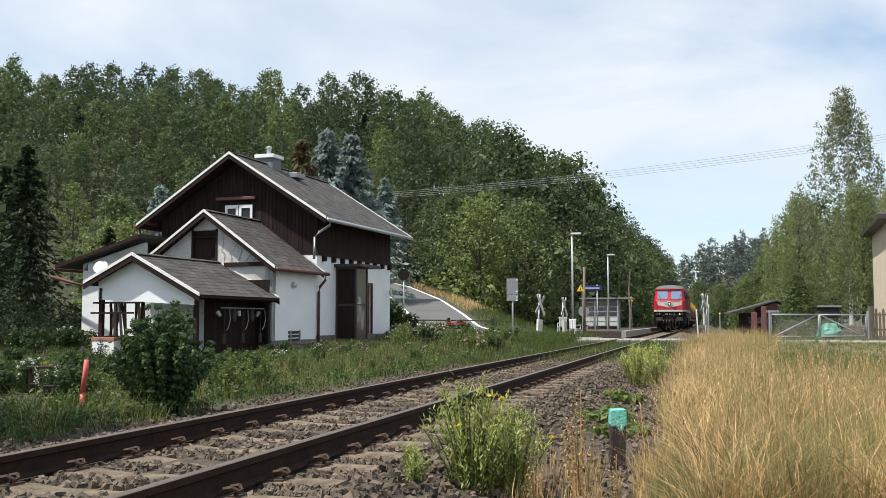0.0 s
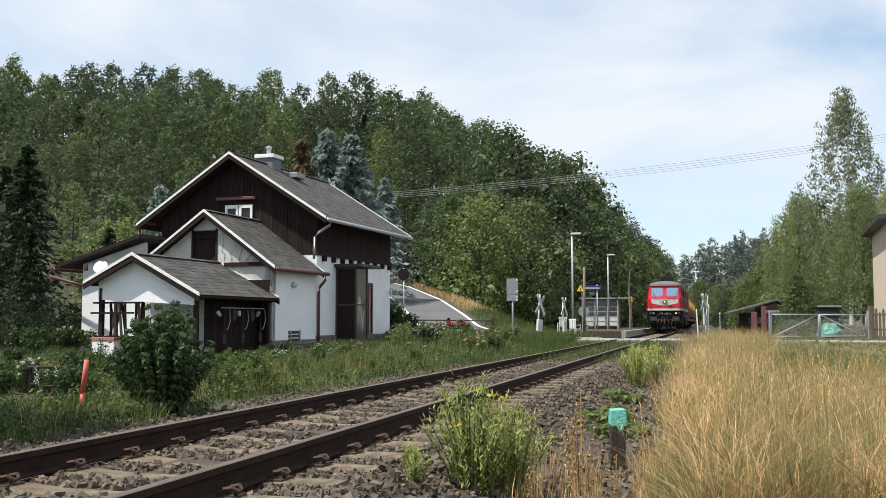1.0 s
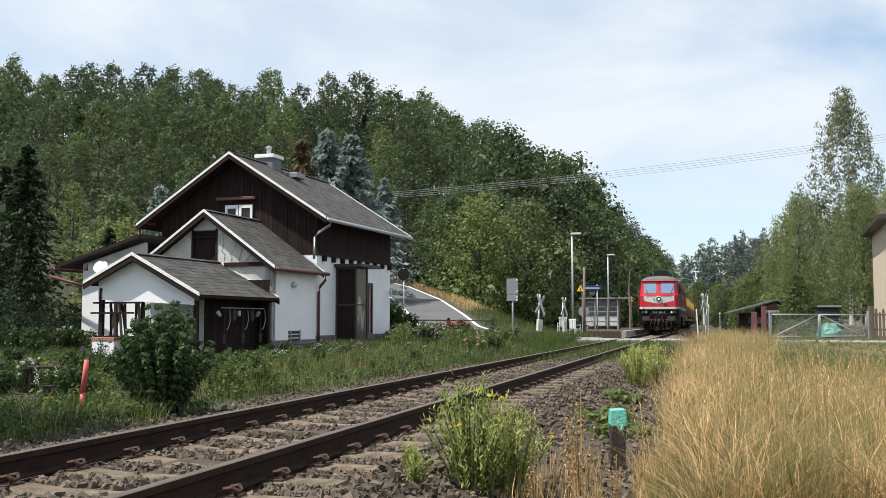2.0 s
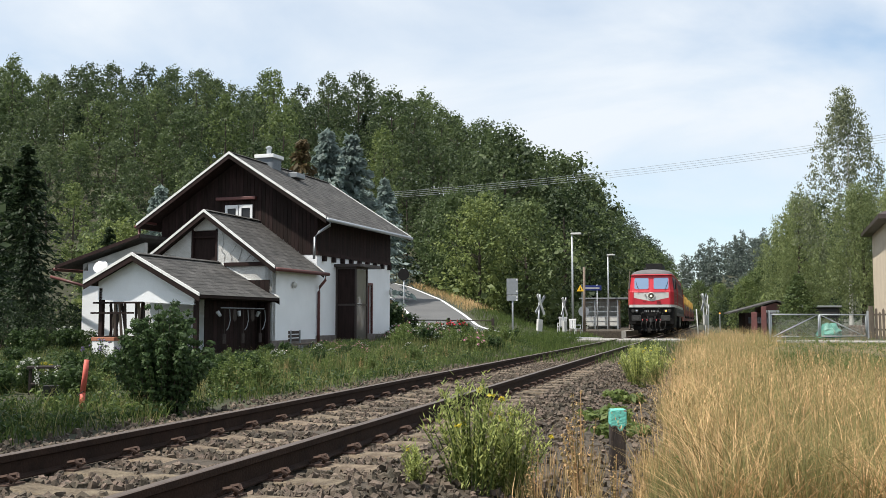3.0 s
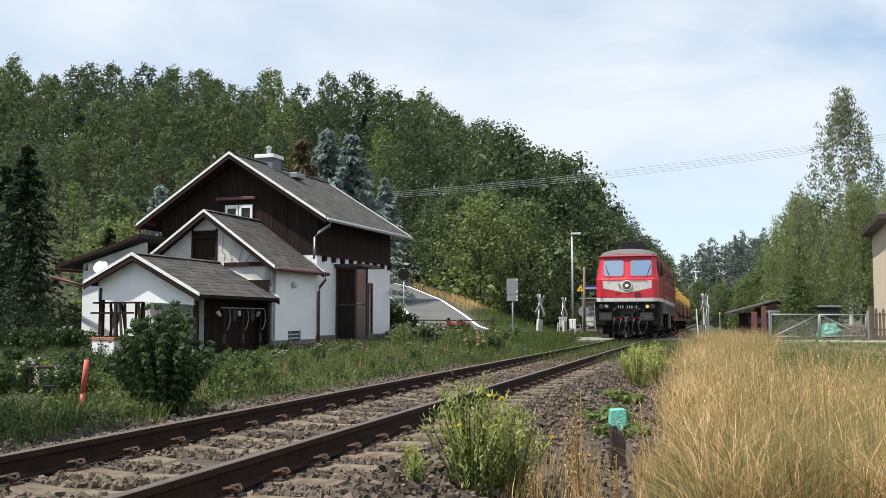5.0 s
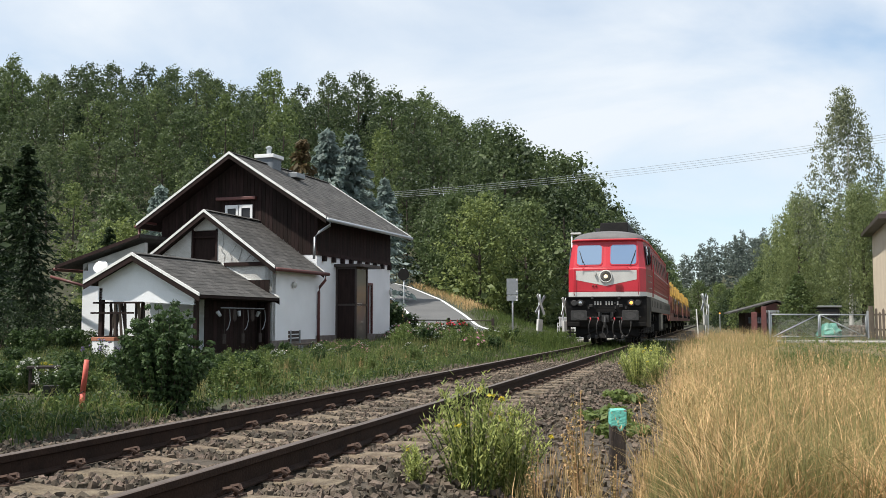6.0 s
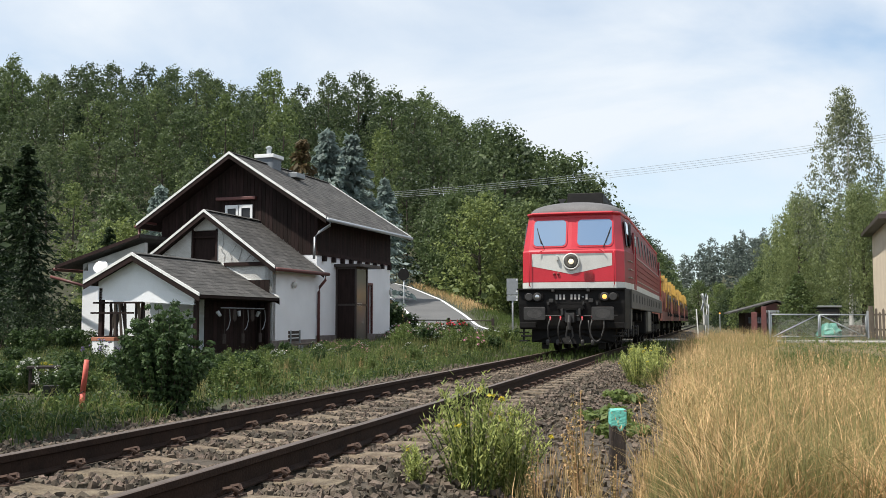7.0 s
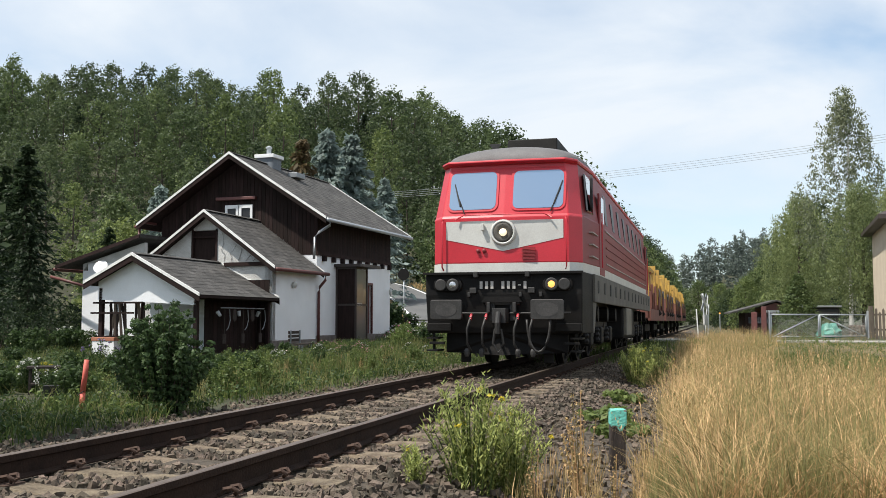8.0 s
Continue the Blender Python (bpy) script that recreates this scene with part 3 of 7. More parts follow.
    lt = part("loft_door", Shape().box(-3.33, A + 0.08, 3.07, -2.37, A + 0.14, 4.26), M_DARKWOOD, h, "dark loft hatch with frame")
    part("frame", Shape().box(-3.40, A - 0.04, 3.0, -3.33, A + 0.1, 4.33).box(-2.37, A - 0.04, 3.0, -2.30, A + 0.1, 4.33).box(-3.33, A - 0.04, 3.0, -2.37, A + 0.1, 3.07).box(-3.33, A - 0.04, 4.0, -2.37, A + 0.1, 4.06), M_DARKWOOD, lt)
    part("tie_beam", Shape().box(-1.95, A - 0.12, 2.92, -0.1, A, 3.06), M_DARKWOOD, h, bevel=0.01)
    gable_roof(h, -5.75, 0.32, -2.66, A - 0.38, 0.0, za, zae - 0.02, zae - 0.02, 0.12)
    part("gutter", half_pipe([(0.38, A - 0.38, zae - 0.09), (0.38, 0.30, zae - 0.09)], 0.07), M_REDPIPE, h, "oxide red gutter", smooth=True)
    part("downpipe", Shape().tube([(0.38, 0.05, zae - 0.1), (0.36, 0.05, zae - 0.33), (0.12, 0.05, zae - 0.6), (0.08, 0.05, zae - 0.8), (0.08, 0.05, 0.0)], 0.055, n=10), M_REDPIPE, h, "oxide red downpipe", smooth=True)
    part("wall_lamp", Shape().lathe([(0.03, 0.0), (0.11, 0.03), (0.12, 0.10), (0.07, 0.16)], pose(0.0, -2.0, 2.28, 0, 90, 0), 12), M_LIGHTGREY, h, "round bulkhead lamp", smooth=True)
    vr = np.random.default_rng(91)
    for k in range(5):
        x, z = -2.0 + 0.3 * k, 3.1
        pts = []
        for j in range(6):
            pts.append((x, A - 0.02, min(z, 4.85 - abs(x + 2.66) * 0.71 - 0.1)))
            x, z = x + vr.normal(0.02, 0.14), z + vr.uniform(0.08, 0.28)
        part("vine", Shape().tube(pts, 0.008, 0.003, n=4), M_OLDWOOD, h, "bare climbing vine")
    # enclosed porch at the door
    p = part("porch", Shape().box(0.0, 1.55, 3.14, 1.20, 3.75, 3.26), M_BROWNMETAL, h, "brown glazed porch canopy", bevel=0.01)
    pf = Shape()
    for x0, y0 in ((0.0, 1.75), (0.86, 1.75), (0.0, 2.85), (0.86, 2.85)):
        pf.box(x0, y0, 0.1, x0 + 0.08, y0 + 0.08, 3.14)
    for z in (0.1, 1.55, 3.06):
        pf.box(0.08, 1.76, z, 0.86, 1.82, z + 0.08).box(0.87, 1.83, z, 0.93, 2.85, z + 0.08)
    part("porch_frame", pf, M_BROWNMETAL, p, bevel=0.006)
    part("side_panel", Shape().box(0.08, 1.78, 0.18, 0.86, 1.81, 3.06), M_DARKWOOD, p, "dark board side panel")
    for z0, z1 in ((0.2, 1.54), (1.64, 3.05)):
        part("pane", Shape().box(0.89, 1.85, z0, 0.905, 2.83, z1), M_SMOKEGLASS, p, "dusty glass pane")
    part("lantern", Shape().lathe([(0.02, 0), (0.07, 0.05), (0.09, 0.25), (0.03, 0.32)], pose(0.18, L - 0.35, 2.1), 8), M_LIGHTGREY, h, "wall lantern")
    # lean-to at the far side
    part("lean_to_wall", Shape().box(-10.0, -1.5, -0.4, -9.75, 3.5, 3.0).box(-9.75, -1.5, -0.4, -7.0, -1.25, 3.3).box(-7.25, -1.25, -0.4, -7.0, 0.0, 3.6), M_PLASTER, h)
    part("lean_to_gable", Shape().prism([(-10.0, -1.5, 3.0), (-9.75, -1.5, 3.3), (-7.0, -1.5, 3.3), (-7.0, -1.5, 4.1), (-10.0, -1.5, 3.28)], (0, 0.2, 0)), M_PLASTER_ROUGH, h)
    lr = part("lean_to_roof", Shape().prism([(-11.0, -1.95, 3.10), (-6.9, -1.95, 4.28), (-6.9, -1.95, 4.42), (-11.0, -1.95, 3.24)], (0, 6.0, 0)), M_ROOF, h, "low lean-to roof of dark felt", bevel=0.01)
    part("edge_board", Shape().prism([(-11.0, -2.0, 3.08), (-6.9, -2.0, 4.26), (-6.9, -2.0, 4.40), (-11.0, -2.0, 3.22)], (0, 0.05, 0)), M_DARKWOOD, lr)
    part("gutter", half_pipe([(-11.05, -2.0, 3.05), (-11.05, 4.0, 3.05)], 0.07), M_REDPIPE, lr, "oxide red gutter", smooth=True)
    part("gutter_spout", half_pipe([(-11.1, -2.1, 2.75), (-9.3, -2.3, 2.35)], 0.06), M_REDPIPE, lr, "sloping red pipe", smooth=True)
    dish = part("satellite_dish", Shape().lathe([(0.02, -0.06), (0.15, -0.035), (0.27, 0.015), (0.30, 0.045), (0.288, 0.05), (0.15, -0.015), (0.02, -0.035)], pose(-8.75, -1.95, 3.10, 62, 0, 12), 24), M_WHITE, h, "white satellite dish", smooth=True)
    part("dish_arm", Shape().tube([(-9.0, -1.5, 2.9), (-9.0, -1.95, 2.9)], 0.02), M_GALV, dish)


def build_shed():
    s = thing("tool_shed", HOUSE @ pose(0, 0, 0), "open timber tool shed with white gable and shingle roof", "shed")
    y0, y1 = -8.65, -3.60
    zr = 3.06
    gable_roof(s, -4.05, 0.32, -2.21, y0, y1, zr, 2.17, 1.74, 0.10)
    g = Shape().prism([(-3.75, y0 + 0.35, 1.62), (-0.05, y0 + 0.35, 1.42), (-0.05, y0 + 0.35, 1.80), (-2.21, y0 + 0.35, 2.93), (-3.75, y0 + 0.35, 2.20)], (0, 0.05, 0))
    part("gable_board", g, M_PLASTER, s, "white painted gable board")
    for x, y in ((-3.72, y0 + 0.35), (-0.14, y0 + 0.35), (-0.14, y1 - 0.2), (-3.72, y1 - 0.2)):
        part("post", Shape().box(x, y, -0.5, x + 0.14, y + 0.14, 2.0 if x < -1 else 1.72), M_DARKWOOD, s, bevel=0.01)
    part("eave_beam", Shape().box(0.02, y0 + 0.2, 1.60, 0.12, y1, 1.70), M_DARKWOOD, s)
    part("back_wall", Shape().box(-3.7, -5.6, -0.5, -0.75, -5.5, 1.95), M_PLASTER, s, "white wall inside the shed")
    boards_wall("wall_board", s, -3.6, -0.02, -3.7, -0.5, lambda u: 2.4, 0.2)
    for i in range(14):
        y = y0 + 1.6 + i * 0.25
        part("wall_board", Shape().box(-0.55, y, -0.4, -0.51, y + 0.235, 1.65), M_DARKWOOD, s)
    part("cross_rail", Shape().box(-3.9, y0 + 0.28, 1.48, -2.0, y0 + 0.34, 1.54).box(-3.95, y0 + 0.24, 1.15, -2.3, y0 + 0.30, 1.21).box(-3.72, y0 + 0.28, 0.35, -1.9, y0 + 0.34, 0.45), M_DARKWOOD, s)
    for i in range(14):
        x = -3.62 + i * 0.115
        part("stored_plank", Shape().box(0, 0, 0, 0.085, 0.03, 1.9, pose(x, y0 + 0.55, -0.35, -6, RNG.uniform(-18, 14), 0)), (M_FENCEWOOD, M_OLDWOOD, M_DARKWOOD)[i % 3], s)
    part("brick_plinth", Shape().box(-3.75, y0 + 0.1, -0.6, -2.9, y0 + 0.5, 0.28), M_WHITE, s, "whitewashed brick pier")
    part("brick_course", Shape().box(-3.77, y0 + 0.08, 0.284, -2.88, y0 + 0.52, 0.40), M_TERRACOTTA, s, "red brick course", bevel=0.01)
    # tool rail under the eave
    rail = part("tool_rail", Shape().tube([(0.05, -7.0, 1.35), (0.05, -4.2, 1.35)], 0.02), M_GREYMETAL, s)
    for i in range(11):
        y = -7.1 + i * 0.29
        k = i % 4
        if k == 0:
            part("hanging_tin", Shape().lathe([(0.05, 0), (0.065, 0.18), (0.06, 0.18), (0.048, 0.02)], pose(0.1, y, 1.08, 0, 8 * (i - 5), 0), 10), M_GALV, s, "hanging metal tin")
        elif k == 1:
            part("hanging_shovel", Shape().tube([(0.08, y, 1.3), (0.08, y, 0.5)], 0.018).box(0.06, y - 0.09, 0.18, 0.09, y + 0.09, 0.5), M_OLDWOOD, s)
        elif k == 2:
            part("hanging_sickle", Shape().tube([(0.08, y, 1.3), (0.08, y + 0.05, 0.95), (0.08, y - 0.06, 0.7), (0.08, y - 0.18, 0.62)], 0.015), M_GREYMETAL, s)
        else:
            part("hanging_cloth", Shape().prism([(0.07, y - 0.08, 1.3), (0.07, y + 0.1, 1.3), (0.07, y + 0.13, 0.98), (0.07, y, 0.9), (0.07, y - 0.1, 1.0)], (0.03, 0, 0)), M_TEALTARP if i > 8 else M_OLDWOOD, s)


# ---- train ----
def train_y(t):
    return 88.65 - 9.413 * t + 0.0510 * t * t


def wheelset(parent, y, r=0.525):
    sh = Shape()
    for x in (-0.7, 0.7):
        s = 1 if x > 0 else -1
        sh.lathe([(r + 0.03, -0.07), (r + 0.03, -0.04), (r, -0.035), (r - 0.01, 0.065), (r - 0.08, 0.065), (r - 0.1, 0.02), (0.14, 0.03), (0.12, 0.09), (0.02, 0.09)], Matrix.Translation((x, 0, 0)) @ pose(0, 0, 0, 0, 90 * s, 0), 24)
    sh.tube([(-0.7, 0, 0), (0.7, 0, 0)], 0.09)
    for a in range(3):
        ang = a * math.tau / 3
        sh.box(0.735, 0.22 * math.cos(ang) - 0.05, 0.22 * math.sin(ang) - 0.05, 0.75, 0.22 * math.cos(ang) + 0.05, 0.22 * math.sin(ang) + 0.05)
    o = part("wheelset", sh, M_UNDER, parent, "steel wheelset")
    o.matrix_basis = pose(0, y, r)
    return o


def rounded_rect(x0, z0, x1, z1, r, n=5):
    pts = []
    for cx, cz, a0 in ((x1 - r, z1 - r, 0), (x0 + r, z1 - r, 90), (x0 + r, z0 + r, 180), (x1 - r, z0 + r, 270)):
        for k in range(n + 1):
            a = radians(a0 + 90 * k / n)
            pts.append((cx + r * math.cos(a), cz + r * math.sin(a)))
    return pts


def cab_section(y, w, zb, zt, lift):
    """A cross-section of the body: straight sides, tumbled roof."""
    pts = [(-w, zb), (w, zb), (w, 2.66), (w - 0.13 * lift, 3.42), (w - 0.24 * lift, 3.58), (w - 0.55, zt - 0.13), (0.45, zt - 0.01), (-0.45, zt - 0.01), (-w + 0.55, zt - 0.13), (-w + 0.24 * lift, 3.58), (-w + 0.13 * lift, 3.42), (-w, 2.66)]
    return [(x, y, z) for x, z in pts]


def build_loco():
    """Origin on the rail head under the front headlight; the body reaches back along +y."""
    lo = thing("diesel_locomotive", pose(0, train_y(0), 0), "red diesel locomotive with light grey front panel and stripe", "locomotive")
    LEN = 18.6
    # lower cab and body below the waist
    def ring(y, w, z0, z1):
        return [(-w, y, z0), (w, y, z0), (w, y, z1), (-w, y, z1)]
    nose = [(0.0, 0.0), (1.16, 0.05), (1.36, 0.34), (1.475, 1.9), (1.475, LEN - 1.9), (1.36, LEN - 0.34), (1.16, LEN - 0.05), (0.0, LEN), (-1.16, LEN - 0.05), (-1.36, LEN - 0.34), (-1.475, LEN - 1.9), (-1.475, 1.9), (-1.36, 0.34), (-1.16, 0.05)]
    def plan(z, inset, back=0.0):
        return [(x * (1 - inset), y + (back if y < LEN / 2 else -back) * (1 if abs(y - LEN / 2) > LEN / 2 - 1.0 else 0.5), z) for x, y in nose]
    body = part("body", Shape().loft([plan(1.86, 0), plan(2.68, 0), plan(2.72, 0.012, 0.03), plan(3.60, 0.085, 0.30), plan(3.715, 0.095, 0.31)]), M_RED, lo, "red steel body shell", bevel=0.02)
    # side faces get a darker red: their shade and dust in one colour
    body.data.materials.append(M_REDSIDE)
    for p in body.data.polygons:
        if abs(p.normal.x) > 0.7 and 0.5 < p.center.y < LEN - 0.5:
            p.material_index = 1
    part("white_stripe", Shape().loft([plan(1.70, -0.003, -0.004), plan(1.86, -0.003, -0.004)]), M_LIGHTGREY, lo, "light grey waist stripe")
    # roof
    rr = []
    for y, w, z0, rise in ((0.34, 0.98, 3.72, 0.05), (0.42, 1.07, 3.72, 0.19), (0.60, 1.16, 3.72, 0.29), (0.9, 1.25, 3.72, 0.36), (1.6, 1.31, 3.72, 0.41), (LEN - 1.6, 1.31, 3.72, 0.41), (LEN - 0.45, 1.19, 3.72, 0.29), (LEN - 0.25, 1.02, 3.72, 0.05)):
        arc = [(w * math.sin(a), z0 + rise * math.cos(a) ** 0.8) for a in [math.pi * (k / 16 - 0.5) * 0.999 for k in range(17)]]
        rr.append([(w, y, z0 - 0.05)] + [(-w, y, z0 - 0.05)] + [(x, y, z) for x, z in arc])
    part("roof", Shape().loft(rr), M_CABROOF, lo, "weathered grey arched roof", smooth=True)
    part("radiator_housing", Shape().loft([[(-0.50, 2.6, 3.95), (0.58, 2.6, 3.95), (0.58, 7.0, 3.95), (-0.50, 7.0, 3.95)], [(-0.46, 2.7, 4.57), (0.56, 2.7, 4.57), (0.56, 6.9, 4.57), (-0.46, 6.9, 4.57)]]), M_UNDER, lo, "black roof cooler housing", bevel=0.02)
    part("exhaust", Shape().box(-0.3, 10.2, 3.95, 0.3, 11.4, 4.4), M_UNDER, lo, bevel=0.03)
    part("horn", Shape().lathe([(0.03, 0), (0.05, 0.12), (0.12, 0.2)], pose(-0.42, 1.3, 4.02), 10), M_CABROOF, lo)
    part("rain_strip", Shape().loft([plan(3.665, 0.080, 0.24), plan(3.70, 0.074, 0.17), plan(3.735, 0.076, 0.18), plan(3.755, 0.10, 0.30)]), M_RED, lo, "projecting red brow and rain strip", bevel=0.008)
    # front face
    fw = lambda z: 0.0 if z < 2.68 else 0.03 + (z - 2.72) / 0.88 * 0.27
    for x0, x1 in ((-1.02, -0.155), (0.155, 1.05)):
        pts = rounded_rect(x0, 2.83, x1, 3.53, 0.10)
        fr = rounded_rect(x0 - 0.045, 2.785, x1 + 0.045, 3.575, 0.135)
        f = part("windscreen", Shape().prism([(x, fw(z) - 0.024 + abs(x) * 0.0431, z) for x, z in pts], (0, 0.02, 0)), M_CABGLASS, lo, "tinted cab windscreen")
        part("window_seal", Shape().prism([(x, fw(z) - 0.018 + abs(x) * 0.0431, z) for x, z in fr], (0, 0.03, 0)), M_RED, f, bevel=0.006)
        wx = x0 + 0.08 if x0 < 0 else x1 - 0.22
        s = 1 if x0 < 0 else -1
        part("wiper", Shape().tube([(wx + 0.22 * (s > 0), fw(2.76) - 0.0, 2.76), (wx + (0.02 if s > 0 else 0.18), fw(3.2) + 0.03, 3.20)], 0.012, n=5).tube([(wx + (0.13 if s > 0 else 0.06), fw(2.9) + 0.0, 2.90), (wx + (0.0 if s > 0 else 0.2), fw(3.3) + 0.03, 3.32)], 0.016, n=5), M_BLACK, f, "black wiper")
    for s in (-1, 1):
        part("front_panel", Shape().prism([(0, -0.006, 2.615), (s * 1.06, 0.0397, 2.615), (s * 1.06, 0.0397, 2.29), (0, -0.006, 2.07)], (0, 0.025, 0)), M_LIGHTGREY, lo, "pale grey pointed front panel")
    hl = part("top_headlight", Shape().lathe([(0.235, 0.0), (0.225, 0.045), (0.205, 0.06), (0.185, 0.055), (0.18, 0.0), (0.02, 0.0)], pose(0, -0.0, 2.40, 90, 0, 0), 24), M_LIGHTGREY, lo, "round top headlight housing", smooth=True)
    part("reflector", Shape().lathe([(0.178, 0.0), (0.17, 0.045), (0.11, 0.012), (0.02, 0.006)], pose(0, -0.01, 2.40, 90, 0, 0), 20), M_FRAMEGREY, hl, "dark reflector ring", smooth=True)
    part("lens", Shape().lathe([(0.07, 0.02), (0.065, 0.045), (0.02, 0.055)], pose(0, -0.01, 2.40, 90, 0, 0), 16), M_TOPLENS, hl, "glowing headlight lens", smooth=True)
    part("socket", Shape().box(-0.40, -0.08, 2.44, -0.34, 0.0, 2.56), M_LIGHTGREY, lo, bevel=0.01)
    for x in (-0.46, -0.35):
        part("red_socket", Shape().lathe([(0.04, 0), (0.035, 0.06), (0.01, 0.07)], pose(x, 0.04, 2.08, 90, 0, 0), 10), M_REDSIDE, lo)
    gv = Shape()
    for i in range(9):
        gv.box(0.33, -0.012, 1.92 + i * 0.025, 0.57, 0.005, 1.932 + i * 0.025)
    part("vent", gv, M_REDSIDE, lo)
    part("handrail", Shape().tube([(-0.80, 0.0, 2.68), (-0.72, -0.02, 2.72), (0.0, -0.055, 2.72), (0.72, -0.02, 2.72), (0.80, 0.0, 2.68)], 0.011, n=6), M_RED, lo, smooth=True)
    for s in (-1, 1):
        part("grab_rail", Shape().tube([(s * 1.10, 0.02, 2.66), (s * 1.12, -0.02, 2.60), (s * 1.12, -0.02, 1.80), (s * 1.10, 0.02, 1.74)], 0.014, n=6), M_RED, lo, smooth=True)
        part("step_bracket", Shape().tube([(s * 0.80, 0.0, 2.69), (s * 0.87, -0.03, 2.64)], 0.014, n=6), M_RED, lo)
    # headstock with lamps, number, buffers
    part("headstock", Shape().loft([[(-1.38, -0.02, 0.62), (1.38, -0.02, 0.62), (1.44, 1.2, 0.62), (-1.44, 1.2, 0.62)], [(-1.40, -0.10, 1.30), (1.40, -0.10, 1.30), (1.46, 1.2, 1.30), (-1.46, 1.2, 1.30)], [(-1.40, -0.10, 1.69), (1.40, -0.10, 1.69), (1.46, 1.2, 1.69), (-1.46, 1.2, 1.69)]]), M_UNDER, lo, "black headstock", bevel=0.02)
    part("step_edge", Shape().box(-1.42, -0.20, 1.655, 1.42, -0.10, 1.695), M_UNDER, lo)
    for k, wd in enumerate((1, 1, 1, 0, 1, 1, 1, 0.5, 1)):
        if wd:
            x, hb = -0.42 + k * 0.098, 0.066 if wd == 1 else 0.012
            part("marking_bar", Shape().box(x + 0.016, -0.124, 1.465 - hb, x + 0.068, -0.116, 1.465 + hb), M_SILVER, lo, "small pale painted bar")
    for s in (-1, 1):
        x = s * 0.98
        lm = part("lamp_housing", Shape().prism([(a, -0.16, b) for a, b in rounded_rect(x - 0.26, 1.36, x + 0.26, 1.58, 0.09)], (0, 0.08, 0)), M_UNDER, lo, "oval lamp housing", bevel=0.015)
        part("lamp_lens", Shape().lathe([(0.085, 0.0), (0.085, 0.03), (0.06, 0.05), (0.01, 0.055)], pose(x - s * -0.0 - s * 0.10, -0.15, 1.47, 90, 0, 0), 16), M_LAMPLENS if s > 0 else M_CHROME, lm, "glowing amber headlamp" if s > 0 else "unlit headlamp", smooth=True)
        part("tail_lens", Shape().lathe([(0.07, 0.0), (0.07, 0.02), (0.01, 0.04)], pose(x + s * 0.12, -0.15, 1.47, 90, 0, 0), 16), M_DARKGLASS, lm, "dark tail lamp", smooth=True)
        bf = part("buffer", Shape().lathe([(0.16, 0.0), (0.13, 0.05), (0.12, 0.30), (0.09, 0.31), (0.09, 0.50)], pose(s * 0.875, -0.05, 1.03, 90, 0, 0), 16), M_UNDER, lo, "black buffer")
        part("buffer_plate", Shape().prism([(a, -0.66, b) for a, b in rounded_rect(s * 0.875 - 0.28, 0.86, s * 0.875 + 0.28, 1.20, 0.04)], (0, 0.06, 0)), M_BUFFER, bf, "worn rectangular buffer plate", bevel=0.012)
        part("wear_mark", Shape().prism([(s * 0.875 + 0.19 * math.cos(k * math.tau / 18), -0.664, 1.03 + 0.12 * math.sin(k * math.tau / 18)) for k in range(18)], (0, 0.003, 0)), M_WORN, bf, "pale worn oval on the buffer face")
        for dx, rr in ((-0.10, 0.095), (0.12, 0.085)):
            part("lamp_rim", Shape().lathe([(rr, 0.0), (rr + 0.018, 0.012), (rr + 0.018, 0.045), (rr, 0.045)], pose(x + s * dx, -0.155, 1.47, 90, 0, 0), 18), M_BUFFER, lm, smooth=True)
        part("hook_bracket", Shape().box(s * 0.46 - 0.04, -0.22, 1.60, s * 0.46 + 0.04, -0.12, 1.70), M_BUFFER, lo, bevel=0.01)
        part("corner_post", Shape().prism([(s * 1.455, 1.0, 1.20), (s * 1.455, 1.55, 1.20), (s * 1.455, 1.15, 0.62), (s * 1.455, 1.0, 0.62)], (-s * 0.05, 0, 0)), M_FRAMEGREY, lo, "grimy sloping corner plate", bevel=0.008)
        part("foot_step", Shape().box(s * 1.28 - 0.10, -0.10, 0.30, s * 1.28 + 0.10, 0.35, 0.33).box(s * 1.28 - 0.02, 0.0, 0.30, s * 1.28 + 0.02, 0.05, 0.7).box(s * 1.28 - 0.1, -0.1, 0.52, s * 1.28 + 0.1, 0.3, 0.55), M_UNDER, lo)
        part("rail_guard", Shape().box(s * 0.75 - 0.09, 0.25, 0.10, s * 0.75 + 0.09, 0.30, 0.66), M_UNDER, lo, bevel=0.01)
        for k, x0 in enumerate((0.28, 0.55)):
            part("air_cock", Shape().tube([(s * x0, -0.12, 0.95), (s * x0 + 0.03, -0.30, 0.93), (s * x0 + 0.03, -0.34, 0.86)], 0.025, n=6), M_RED, lo, "red air cock")
            part("air_hose", Shape().tube([(s * x0 + 0.03, -0.33, 0.90), (s * x0 - 0.02, -0.38, 0.70), (s * x0 - 0.03, -0.34, 0.45), (s * x0 + 0.04, -0.30, 0.30)], 0.022, n=6), M_BUFFER, lo, "black air hose", smooth=True)
    for s in (-1, 1):
        part("step_plate", Shape().box(s * 1.15 - 0.22, -0.12, 0.66, s * 1.15 + 0.22, -0.03, 0.80).box(s * 1.2 - 0.14, -0.09, 0.42, s * 1.2 + 0.14, -0.02, 0.47), M_UNDER, lo, bevel=0.01)
        part("hose_coupling", Shape().lathe([(0.035, 0), (0.05, 0.05), (0.05, 0.1), (0.03, 0.14)], pose(s * 0.32, -0.34, 0.22), 8), M_BUFFER, lo, "worn metal hose coupling")
